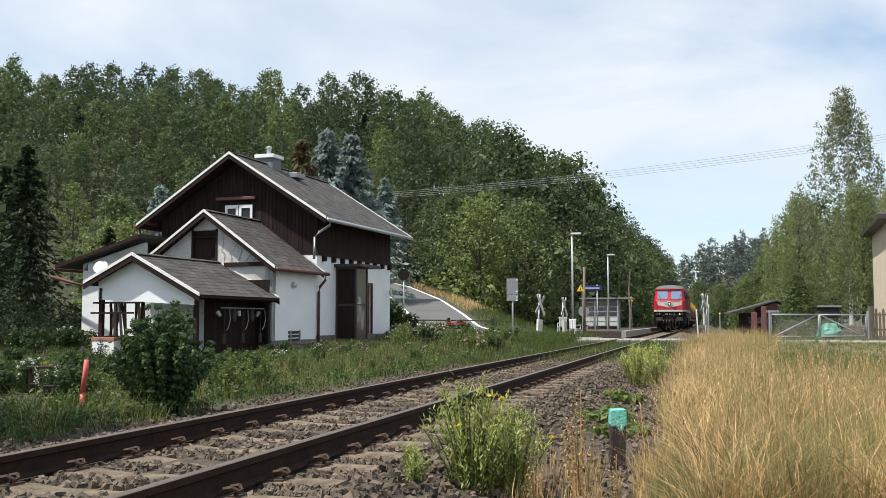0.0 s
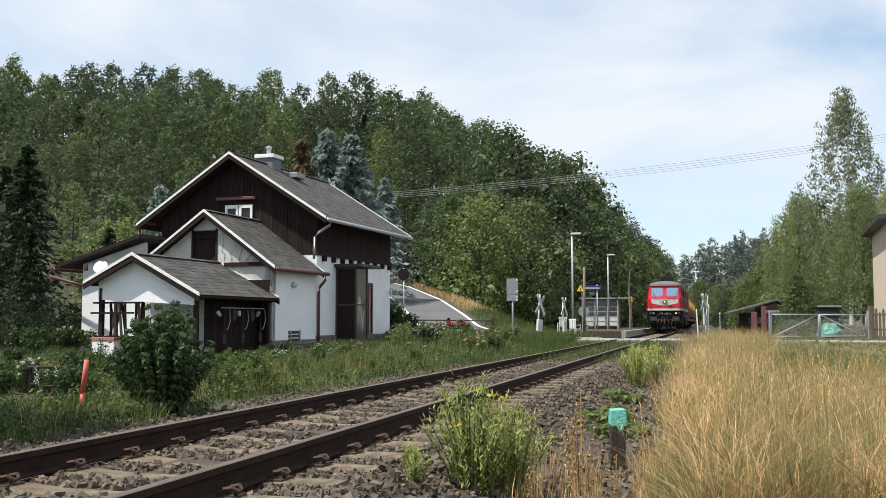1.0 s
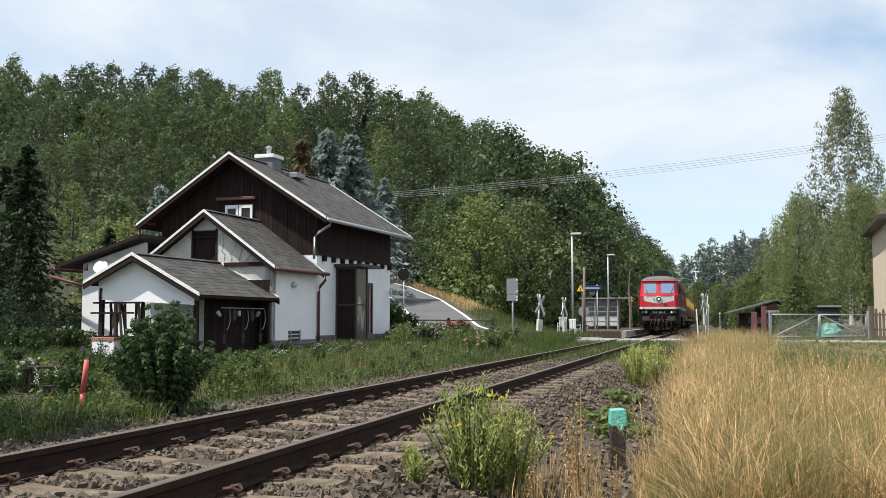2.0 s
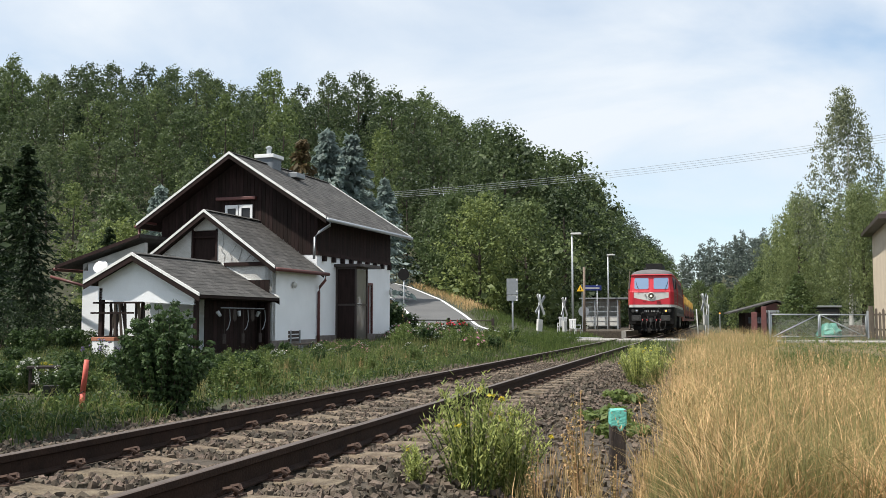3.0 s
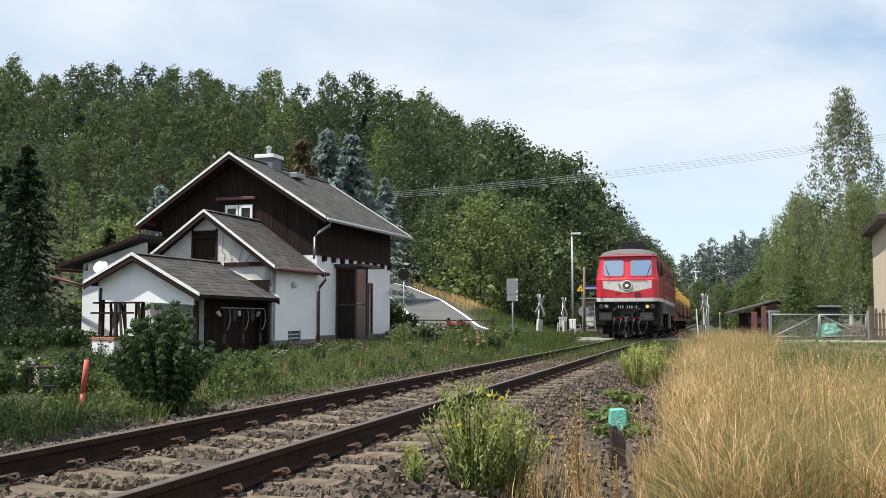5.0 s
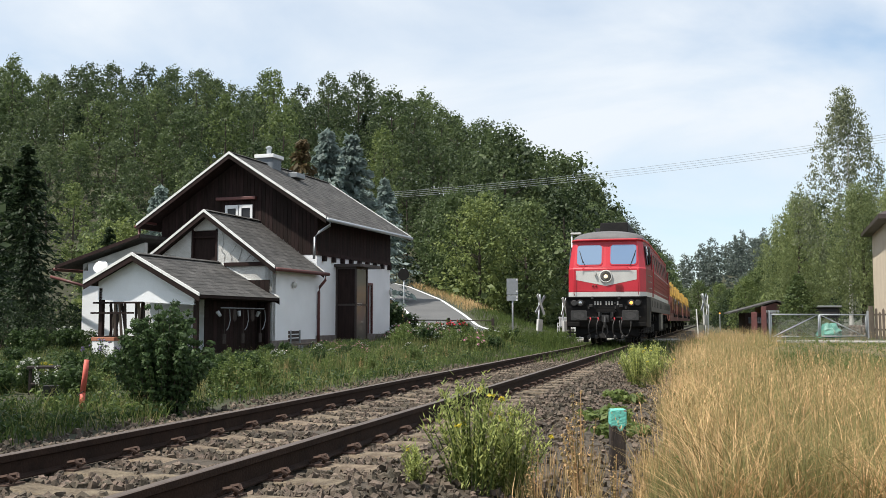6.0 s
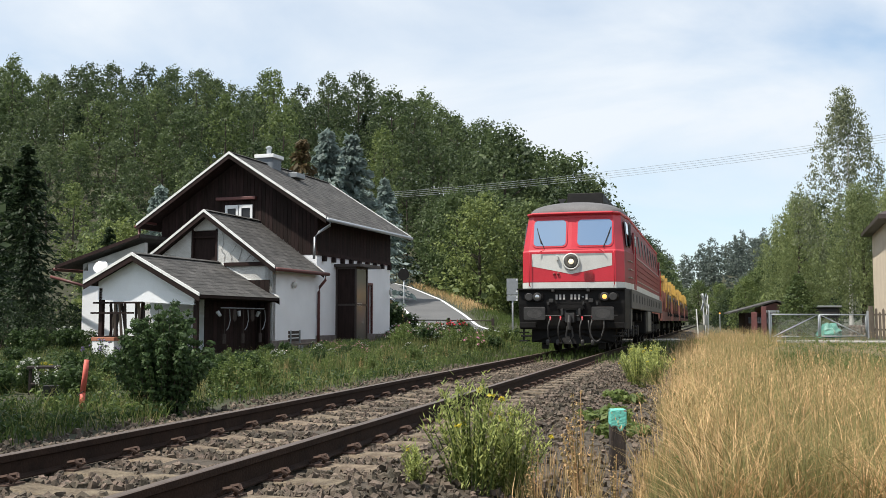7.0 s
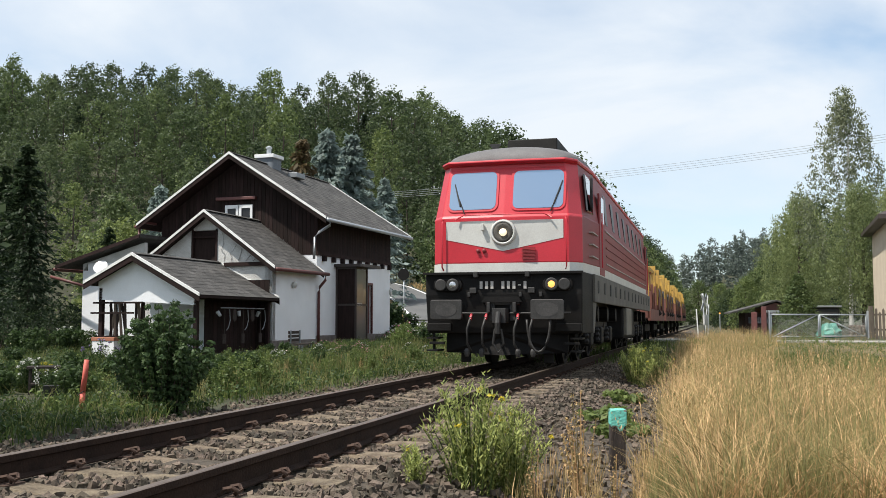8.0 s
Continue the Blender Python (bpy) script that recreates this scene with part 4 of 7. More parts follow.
        part("hose_coupling", Shape().lathe([(0.035, 0), (0.05, 0.05), (0.05, 0.1), (0.03, 0.14)], pose(s * 0.58, -0.34, 0.22), 8), M_BUFFER, lo, "worn metal hose coupling")
        part("cable_box", Shape().box(s * 0.52 - 0.06, -0.16, 1.32, s * 0.52 + 0.06, -0.10, 1.42), M_BUFFER, lo, bevel=0.01)
    part("gusset", Shape().box(-0.26, -0.22, 0.98, -0.20, -0.10, 1.16).box(0.20, -0.22, 0.98, 0.26, -0.10, 1.16), M_BUFFER, lo, bevel=0.008)
    lp = [(0.48 + 0.20 * (1 - math.cos(a)), -0.36, 0.86 - 0.55 * math.sin(a)) for a in [math.pi * k / 12 for k in range(13)]]
    part("jumper_cable", Shape().tube(lp, 0.022, n=6), M_BUFFER, lo, "looped heating cable", smooth=True)
    cp = part("coupler", Shape().box(-0.30, -0.14, 1.12, 0.30, -0.02, 1.22).box(-0.12, -0.42, 0.80, 0.12, -0.02, 1.05).tube([(0, -0.45, 0.98), (0, -0.52, 0.80), (0, -0.50, 0.62)], 0.05).tube([(-0.05, -0.48, 0.70), (-0.09, -0.46, 0.45), (0.0, -0.45, 0.30), (0.09, -0.46, 0.45), (0.05, -0.48, 0.70)], 0.025), M_BUFFER, lo, "screw coupling with hook", bevel=0.01)
    part("coupling_plate", Shape().prism([(-0.36, -0.20, 1.16), (0.36, -0.20, 1.16), (0.30, -0.20, 1.26), (-0.30, -0.20, 1.26)], (0, 0.12, 0)), M_UNDER, lo)
    part("coupler_recess", Shape().box(-0.24, -0.135, 0.84, -0.135, -0.10, 1.14).box(0.135, -0.135, 0.84, 0.24, -0.10, 1.14).box(-0.24, -0.135, 1.14, 0.24, -0.10, 1.20), M_BUFFER, lo, "worn frame round the draw hook", bevel=0.008)
    for x0 in (-0.62, 0.30, 0.66):
        part("pipe_clamp", Shape().box(x0, -0.15, 1.26, x0 + 0.05, -0.10, 1.34), M_BUFFER, lo, bevel=0.006)
    part("cross_pipe", Shape().tube([(-1.2, -0.13, 0.98), (-0.6, -0.14, 0.97), (0.6, -0.14, 0.97), (1.2, -0.13, 0.98)], 0.018, n=6), M_BUFFER, lo, smooth=True)
    part("snow_plough", Shape().prism([(-1.1, 0.2, 0.28), (0, -0.1, 0.24), (1.1, 0.2, 0.28), (1.1, 0.25, 0.62), (0, 0.0, 0.62), (-1.1, 0.25, 0.62)], (0, 0.06, 0)), M_UNDER, lo)
    # sides
    for s in (-1, 1):
        X = s * 1.475
        part("sole_bar", Shape().box(X - 0.06 if s > 0 else X - 0.02, 1.0, 1.18, X + 0.02 if s > 0 else X + 0.06, LEN - 1.0, 1.69), M_FRAMEGREY, lo, "grimy grey sole bar", bevel=0.01)
        for i in range(14):
            part("lifting_hole", Shape().prism([(X + s * 0.018, 1.5 + i * 1.16 + a, 1.47 + b) for a, b in rounded_rect(-0.10, -0.12, 0.10, 0.12, 0.06)], (s * 0.012, 0, 0)), M_BLACK, lo)
        for y0 in (1.95, LEN - 2.9):
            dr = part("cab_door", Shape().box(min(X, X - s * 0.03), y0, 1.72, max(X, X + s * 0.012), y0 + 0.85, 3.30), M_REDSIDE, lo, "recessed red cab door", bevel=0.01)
            part("door_window", Shape().box(X - s * 0.0 - 0.016, y0 + 0.2, 2.75, X + 0.016, y0 + 0.68, 3.25), M_DARKGLASS, dr)
            part("door_rail", Shape().tube([(X + s * 0.06, y0 - 0.05, 1.85), (X + s * 0.06, y0 - 0.05, 2.9)], 0.015, n=6), M_RED, dr)
        part("side_cab_window", Shape().prism([(s * (1.425 - 0.10 * (z - 2.72)), y, z) for y, z in ((0.75, 2.82), (1.55, 2.82), (1.55, 3.52), (0.85, 3.52))], (-s * 0.05, 0, 0)), M_DARKGLASS, lo, "cab side window", bevel=0.02)
        if s > 0:
            mr = part("mirror", Shape().prism([(s * 1.40 + s * 0.14 * (0.2 - a), 0.92 + a, 3.16 + b) for a, b in rounded_rect(-0.2, -0.32, 0.2, 0.32, 0.08)], (s * 0.04, 0, 0)), M_BLACK, lo, "open cab window frame")
            part("mirror_glass", Shape().prism([(s * 1.442 + s * 0.14 * (0.2 - a), 0.92 + a, 3.16 + b) for a, b in rounded_rect(-0.16, -0.28, 0.16, 0.28, 0.06)], (s * 0.004, 0, 0)), M_CABGLASS, mr)
        for i in range(8):
            y0 = 3.6 + i * 1.55
            w = part("body_window", Shape().prism([(s * (1.462 - 0.095 * (0.40 + b)), y0 + a, 3.12 + b) for a, b in rounded_rect(-0.24, -0.30, 0.24, 0.32, 0.06)], (-s * 0.03, 0, 0)), M_SIDEGLASS, lo, "engine room window")
        for i in range(5):
            z = 1.98 + i * 0.165
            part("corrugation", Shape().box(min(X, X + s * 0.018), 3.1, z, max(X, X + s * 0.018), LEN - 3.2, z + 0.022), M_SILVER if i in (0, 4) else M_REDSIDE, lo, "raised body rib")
        for i in range(3):
            part("corrugation", Shape().box(min(X - s * 0.01, X - s * 0.09), 0.9, 2.0 + i * 0.22, max(X - s * 0.01, X + s * 0.002), 1.75, 2.02 + i * 0.22), M_SILVER, lo)
        # bogies and tank
        for by in (4.0, LEN - 4.0):
            bg = part("bogie_frame", Shape().box(X - s * 0.42 - 0.06, by - 2.6, 0.62, X - s * 0.42 + 0.06, by + 2.6, 0.86), M_UNDER, lo, "black bogie frame", bevel=0.02)
            for k in (-1.85, 0.0, 1.85):
                part("axle_box", Shape().box(X - s * 0.40, by + k - 0.20, 0.36, X - s * 0.18, by + k + 0.20, 0.72), M_UNDER, bg, bevel=0.04)
                for q in (-0.38, 0.38):
                    part("spring", Shape().lathe([(0.09, 0.0), (0.11, 0.05), (0.09, 0.10), (0.11, 0.15), (0.09, 0.20), (0.11, 0.25), (0.08, 0.30)], pose(X - s * 0.30, by + k + q, 0.40), 10), M_UNDER, bg)
                part("brake_cylinder", Shape().tube([(X - s * 0.34, by + k + 0.55, 0.98), (X - s * 0.12, by + k + 0.55, 0.98)], 0.16, n=12), M_UNDER, bg)
                part("sand_pipe", Shape().tube([(X - s * 0.22, by + k - 0.62, 1.2), (X - s * 0.3, by + k - 0.6, 0.6), (X - s * 0.6, by + k - 0.5, 0.15)], 0.02, n=6), M_FRAMEGREY, bg)
        part("fuel_tank", Shape().box(X - s * 0.35 - 0.3, 7.6, 0.40, X - s * 0.35 + 0.3, 10.9, 1.18), M_UNDER, lo, "sooty fuel tank", bevel=0.05)
        part("battery_box", Shape().box(X - s * 0.03 - 0.05, 7.75, 0.48, X - s * 0.03 + 0.05, 9.3, 1.16), M_TANBOX, lo, "dusty tan equipment box", bevel=0.02)
    part("underframe", Shape().box(-1.0, 0.8, 0.9, 1.0, LEN - 0.8, 1.3), M_UNDER, lo)
    ws = [wheelset(lo, by + k) for by in (4.0, LEN - 4.0) for k in (-1.85, 0.0, 1.85)]
    return lo, ws


def build_wagon(y0, length, first):
    w = thing("track_machine_wagon", pose(0, train_y(0) + y0, 0), "yellow track maintenance wagon on a rust-red frame", "rail wagon", "wagons behind the locomotive")
    part("frame", Shape().box(-1.35, 0.2, 0.95, 1.35, length - 0.2, 1.25).box(-1.40, 0.2, 0.85, -1.28, length - 0.2, 1.30).box(1.28, 0.2, 0.85, 1.40, length - 0.2, 1.30), M_RUSTFRAME, w, "rust-red wagon frame", bevel=0.015)
    for s in (-1, 1):
        for e in (0.2, length - 0.2):
            d = -1 if e < 1 else 1
            part("buffer", Shape().tube([(s * 0.875, e, 1.05), (s * 0.875, e + d * 0.45, 1.05)], 0.09).tube([(s * 0.875, e + d * 0.45, 1.05), (s * 0.875, e + d * 0.5, 1.05)], 0.2), M_UNDER, w)
        n = int(length / 1.1)
        for i in range(n):
            y = 0.5 + i * 1.1
            part("stanchion", Shape().box(s * 1.36 - 0.05, y, 1.30, s * 1.36 + 0.05, y + 0.12, 1.95 + 0.3 * (i % 2)), M_RUSTFRAME, w, bevel=0.01)
    if first:
        for i in range(7):
            y = 0.8 + i * 0.42
            part("upright", Shape().box(1.18, y, 1.25, 1.30, y + 0.10, 2.75 - 0.1 * (i % 3)), M_RUSTFRAME if i % 2 else M_YELLOW, w, bevel=0.01)
            part("upright", Shape().box(-1.30, y, 1.25, -1.18, y + 0.10, 2.75), M_YELLOW, w, bevel=0.01)
        part("gantry", Shape().box(-1.3, 0.6, 2.75, 1.3, 0.8, 2.91).box(-1.3, 3.9, 2.75, 1.3, 4.1, 2.91).box(1.16, 0.8, 2.75, 1.32, 3.9, 2.89).box(-1.32, 0.8, 2.75, -1.16, 3.9, 2.89), M_YELLOW, w, "yellow steel gantry", bevel=0.015)
        part("brace", Shape().tube([(1.25, 0.8, 1.3), (1.25, 2.2, 2.75)], 0.05).tube([(1.25, 4.0, 1.3), (1.25, 2.6, 2.75)], 0.05), M_YELLOW, w)
        part("cabinet", Shape().box(-1.1, 1.0, 1.3, 1.05, 3.4, 2.4), M_YELLOW, w, bevel=0.03)
        ys = 4.6
    else:
        ys = 0.8
    # conveyor hoppers
    n = max(2, int((length - ys) / 3.1))
    for i in range(n):
        y = ys + i * 3.1
        r = [[(-1.25, y, 1.45), (1.25, y, 1.45), (1.35, y, 2.45), (0.75, y, 3.05), (-0.75, y, 3.05), (-1.35, y, 2.45)], [(-1.1, y + 2.7, 1.35), (1.1, y + 2.7, 1.35), (1.3, y + 2.7, 2.25), (0.65, y + 2.7, 2.75), (-0.65, y + 2.7, 2.75), (-1.3, y + 2.7, 2.25)]]
        h = part("hopper", Shape().loft(r), M_YELLOW, w, "yellow hopper body", bevel=0.04)
        for k in (0.1, 0.9, 1.7, 2.5):
            f = k / 2.7
            for s in (-1, 1):
                part("rib", Shape().box(s * (1.35 - 0.08 * f) - 0.07, y + k, 1.5, s * (1.35 - 0.08 * f) + 0.07, y + k + 0.10, 2.4 - 0.2 * f), M_YELLOW, h)
        for yf in (y + 0.02, y + 2.66):
            fz = 3.12 if yf < y + 1 else 2.84
            part("end_frame", Shape().box(-1.34, yf - 0.06, 1.30, -1.22, yf + 0.06, fz).box(1.22, yf - 0.06, 1.30, 1.34, yf + 0.06, fz).box(-1.22, yf - 0.06, fz - 0.12, 1.22, yf + 0.06, fz), M_YELLOW, h, bevel=0.01)
        part("belt_roller", Shape().tube([(-0.9, y + 2.95, 2.35), (0.9, y + 2.95, 2.35)], 0.22, n=12), M_RUSTFRAME, h, smooth=True)
        part("side_box", Shape().box(1.30, y + 0.5, 1.32, 1.46, y + 1.1, 1.85), M_RUSTFRAME, h, bevel=0.02)
        part("hydraulic_ram", Shape().tube([(1.40, y + 1.5, 1.4), (1.38, y + 2.4, 2.2)], 0.05, n=8), M_BUFFER, h)
        part("chute", Shape().tube([(1.2, y + 1.3, 1.5), (1.42, y + 1.4, 1.1)], 0.12, n=8), M_UNDER, h)
    ws = []
    for by in (2.6, length - 2.6):
        for s in (-1, 1):
            part("bogie_frame", Shape().box(s * 1.05 - 0.06, by - 1.4, 0.45, s * 1.05 + 0.06, by + 1.4, 0.72), M_UNDER, w, bevel=0.03)
        for k in (-0.9, 0.9):
            ws.append(wheelset(w, by + k, 0.46))
    return w, ws


# ---- foliage ----
def leaf_quads(C, rad, n_per, size, rng, droop=0.0, flat=0.5):
    """Leaf quads scattered in clusters with centres C."""
    n = len(C) * n_per
    c = np.repeat(C, n_per, 0)
    r = np.repeat(rad, n_per)[:, None]
    d = rng.normal(0, 1, (n, 3))
    d /= np.linalg.norm(d, axis=1)[:, None]
    p = c + d * r * (rng.random((n, 1)) ** 0.4) * np.array([1, 1, 0.75])
    nrm = d * 1.3 + rng.normal(0, 0.45, (n, 3)) + np.array([0, 0, flat])
    nrm /= np.linalg.norm(nrm, axis=1)[:, None]
    a = np.cross(nrm, rng.normal(0, 1, (n, 3)))
    a /= np.linalg.norm(a, axis=1)[:, None] + 1e-9
    a[:, 2] -= droop
    b = np.cross(nrm, a)
    s = size * rng.uniform(0.6, 1.3, (n, 1))
    return np.stack([p - a * s, p - b * s * 0.55, p + a * s, p + b * s * 0.55], 1)


def trunk_shape(h, r, rng, limbs=7, lean=0.3, z0=0.25, reach=0.24):
    sh = Shape()
    lx, ly = rng.normal(0, lean, 2)
    pts = [(lx * t * t, ly * t * t, h * t) for t in (0, 0.15, 0.35, 0.6, 0.85)]
    pts[0] = (0, 0, -0.6)
    sh.tube(pts, r, r * 0.3, n=8)
    for i in range(limbs):
        t = rng.uniform(z0, 0.8)
        a = rng.uniform(0, 6.28)
        ln = h * reach * (1.1 - t * 0.6)
        p0 = Vector((lx * t * t, ly * t * t, h * t))
        d = Vector((math.cos(a), math.sin(a), 0.55))
        sh.tube([p0, p0 + d * ln * 0.5, p0 + d * ln + Vector((0, 0, ln * 0.15))], r * 0.42 * (1 - t * 0.5), r * 0.08, n=5)
    return sh


def clump_mesh(name, C, R, n_per, size, rng, material, flat=0.9):
    """Uneven leafy clumps: broad sprays inside, loose single leaves standing off them."""
    out = []
    for count, r0, r1, big in ((14, 0.05, 0.66, None), (n_per, 0.5, 1.3, size)):
        m = len(C) * count
        rad = np.repeat(R, count)[:, None]
        d = rng.normal(0, 1, (m, 3))
        d /= np.linalg.norm(d, axis=1)[:, None]
        p = np.repeat(C, count, 0) + d * rad * rng.uniform(r0, r1, (m, 1)) * np.array([1, 1, flat])
        nrm = d * 0.7 + rng.normal(0, 0.6, (m, 3)) + np.array([0, 0, 0.35])
        nrm /= np.linalg.norm(nrm, axis=1)[:, None]
        a = np.cross(nrm, rng.normal(0, 1, (m, 3)))
        a /= np.linalg.norm(a, axis=1)[:, None] + 1e-9
        bb = np.cross(nrm, a)
        sz = (rad * 0.26 if big is None else big) * rng.uniform(0.55, 1.4, (m, 1))
        out.append(np.stack([p - a * sz, p - bb * sz * 0.6, p + a * sz, p + bb * sz * 0.6], 1))
    return quads_mesh(name, np.concatenate(out), material)


def broadleaf(seed, h, w, n_cl, n_per, size, lm, z_low=0.10, lump=0.33, top=0.8):
    """A broad crown: clumps near the skin of an uneven egg."""
    rng = np.random.default_rng(seed)
    C, R = [], []
    lob = rng.uniform(0, 6.28, 5)
    for i in range(n_cl):
        t = (i + rng.random()) / n_cl
        prof = math.sin(math.pi * min(1, t ** top * 0.84 + 0.14)) ** 0.6
        a = i * 2.399 + rng.normal(0, 0.3)
        wob = 1 + 0.22 * math.sin(2 * a + lob[0] + 3 * t) + 0.15 * math.sin(5 * a + lob[1] + 7 * t)
        rr = w * prof * wob * (0.30 + 0.62 * rng.random() ** 0.6)
        C.append((rr * math.cos(a), rr * math.sin(a), h * (z_low + (0.96 - z_low) * t)))
        R.append(w * lump * rng.uniform(0.65, 1.25) * (1.1 - 0.45 * t))
    return clump_mesh("crown", np.array(C), np.array(R), n_per, size, rng, lm)


def conifer_quads(seed, h, w, n, size, z0=0.06):
    rng = np.random.default_rng(seed)
    t = rng.random(n) ** 0.75
    tier = np.floor(t * 17) / 17
    fr = (t - tier) * 17
    a = rng.uniform(0, 6.28, n)
    nb = 9
    ang = np.round(a / 6.28 * nb) / nb * 6.28 + rng.normal(0, 0.16, n) + tier * 40
    rad = w * (1 - tier * 0.97) * (rng.random(n) ** 0.55) * (0.85 + 0.3 * np.sin(tier * 90 + np.round(a / 6.28 * nb) * 2.1))
    z = h * (z0 + (1 - z0) * tier) + h / 17 * 0.5 * (1 - fr) - rad * 0.28 + rng.normal(0, 0.06, n)
    p = np.stack([rad * np.cos(ang), rad * np.sin(ang), z], 1)
    out = np.stack([np.cos(ang), np.sin(ang), -0.35 + rng.normal(0, 0.45, n)], 1)
    side = np.cross(out, np.array([0, 0, 1.0])) + rng.normal(0, 0.8, (n, 3))
    s = size * rng.uniform(0.6, 1.4, (n, 1))
    return np.stack([p - out * s, p - side * s * 0.35, p + out * s, p + side * s * 0.35], 1)


TREE_KIND = {}


def tree_kind(key, quads, trunk, leafmat, bark=None):
    crown = quads if isinstance(quads, bpy.types.Mesh) else quads_mesh("crown", quads, leafmat)
    TREE_KIND[key] = (crown, trunk.mesh("trunk", bark or M_BARK))


def plant_tree(key, x, y, scale=1.0, rz=0.0, label="", category="tree", group="", name="tree", z=None, sz=1.0):
    crown, trunk = TREE_KIND[key]
    zz = float(ground_z(x, y)) if z is None else z
    t = thing(name, Matrix.Translation((x, y, zz)) @ Euler((0, 0, rz)).to_matrix().to_4x4(), label, category, group)
    for nm, me in (("crown", crown), ("trunk", trunk)):
        o = new(nm, me)
        o.parent = t
        o.scale = (scale, scale, scale * sz)
    return t


def make_tree_kinds():
    r = np.random.default_rng(3)
    k = 0
    for mname, lm in (("a", L_DECID), ("b", L_DECID2), ("c", L_DECID3)):
        for v in range(3):
            k += 1
            w = (3.5, 4.2, 3.9)[v]
            tree_kind(f"broad_{mname}{v}", broadleaf(10 + k, 14, w, 42, 42, 0.185, lm, 0.18, (0.33, 0.30, 0.35)[v], (0.8, 0.7, 0.95)[v]), trunk_shape(13, 0.2, r, 5), lm)
    tree_kind("edge_b", broadleaf(31, 12, 4.3, 84, 74, 0.14, L_DECID2, 0.03, 0.32), trunk_shape(11, 0.22, r), L_DECID2)
    tree_kind("edge_c", broadleaf(32, 12, 4.1, 84, 74, 0.14, L_DECID3, 0.03, 0.32), trunk_shape(11, 0.22, r), L_DECID3)
    tree_kind("edge_a", broadleaf(33, 13, 4.5, 84, 74, 0.14, L_DECID, 0.04, 0.32), trunk_shape(12, 0.25, r), L_DECID)
    tree_kind("conifer", conifer_quads(40, 14, 4.4, 7500, 0.175, 0.12), trunk_shape(13, 0.22, r, 0, 0.05), L_CONIF)
    tree_kind("blue_spruce", conifer_quads(41, 10, 3.9, 9000, 0.17), trunk_shape(9.5, 0.2, r, 0, 0.05), L_BLUE)
    tree_kind("rust_tree", conifer_quads(43, 10, 3.3, 3600, 0.15), trunk_shape(9.5, 0.2, r, 0, 0.05), L_RUST)
    q = np.random.default_rng(44)
    t = (np.arange(150) + q.random(150)) / 150
    a = np.arange(150) * 2.399
    rr = 1.15 * (1 - t) ** 0.8 * (0.75 + 0.3 * q.random(150))
    cone = np.stack([rr * np.cos(a), rr * np.sin(a), 0.15 + 2.75 * t], 1)
    tree_kind("thuja", clump_mesh("crown", cone, 0.30 - 0.16 * t, 34, 0.055, q, L_DECID3), trunk_shape(2.6, 0.08, r, 0, 0.02), L_DECID3)
    tree_kind("bush", broadleaf(35, 2.4, 1.2, 26, 26, 0.06, L_DECID2, 0.05), trunk_shape(1.8, 0.05, r, 5), L_DECID2)
    # shrub whose leaf colour already holds the shade
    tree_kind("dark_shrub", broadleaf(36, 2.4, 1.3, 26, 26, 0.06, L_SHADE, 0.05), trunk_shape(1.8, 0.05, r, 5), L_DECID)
    # hanging birch
    rng = np.random.default_rng(50)
    C = []
    while len(C) < 230:
        t = rng.random()
        rad = 2.9 * math.sin(math.pi * (0.08 + 0.9 * t) ** 0.8) ** 0.8 * rng.random() ** 0.5
        a = rng.uniform(0, 6.28)
        C.append((rad * math.cos(a) * (1 + 0.2 * math.sin(3 * a)), rad * math.sin(a), 4 + 12 * t))
    C = np.array(C)
    Q = []
    for dz in (0, -0.5, -1.0, -1.5):
        Q.append(leaf_quads(C + np.array([0, 0, dz]) + rng.normal(0, 0.06, C.shape), np.full(len(C), 0.34), 26, 0.062, rng, 0.6))
    tree_kind("birch", np.concatenate(Q), trunk_shape(15.5, 0.15, rng, 14, 0.3, 0.3, 0.09), L_BIRCH, M_BIRCHBARK)
    C2 = C * np.array([1.5, 1.5, 0.85])
    Q = []
    for dz in (0, -0.6, -1.2, -1.8):
        Q.append(leaf_quads(C2 + np.array([0, 0, dz]) + rng.normal(0, 0.08, C.shape), np.full(len(C), 0.55), 46, 0.062, rng, 0.7))
    tree_kind("willow", np.concatenate(Q), trunk_shape(12, 0.25, rng, 12, 0.4, 0.2, 0.13), L_WILLOW)


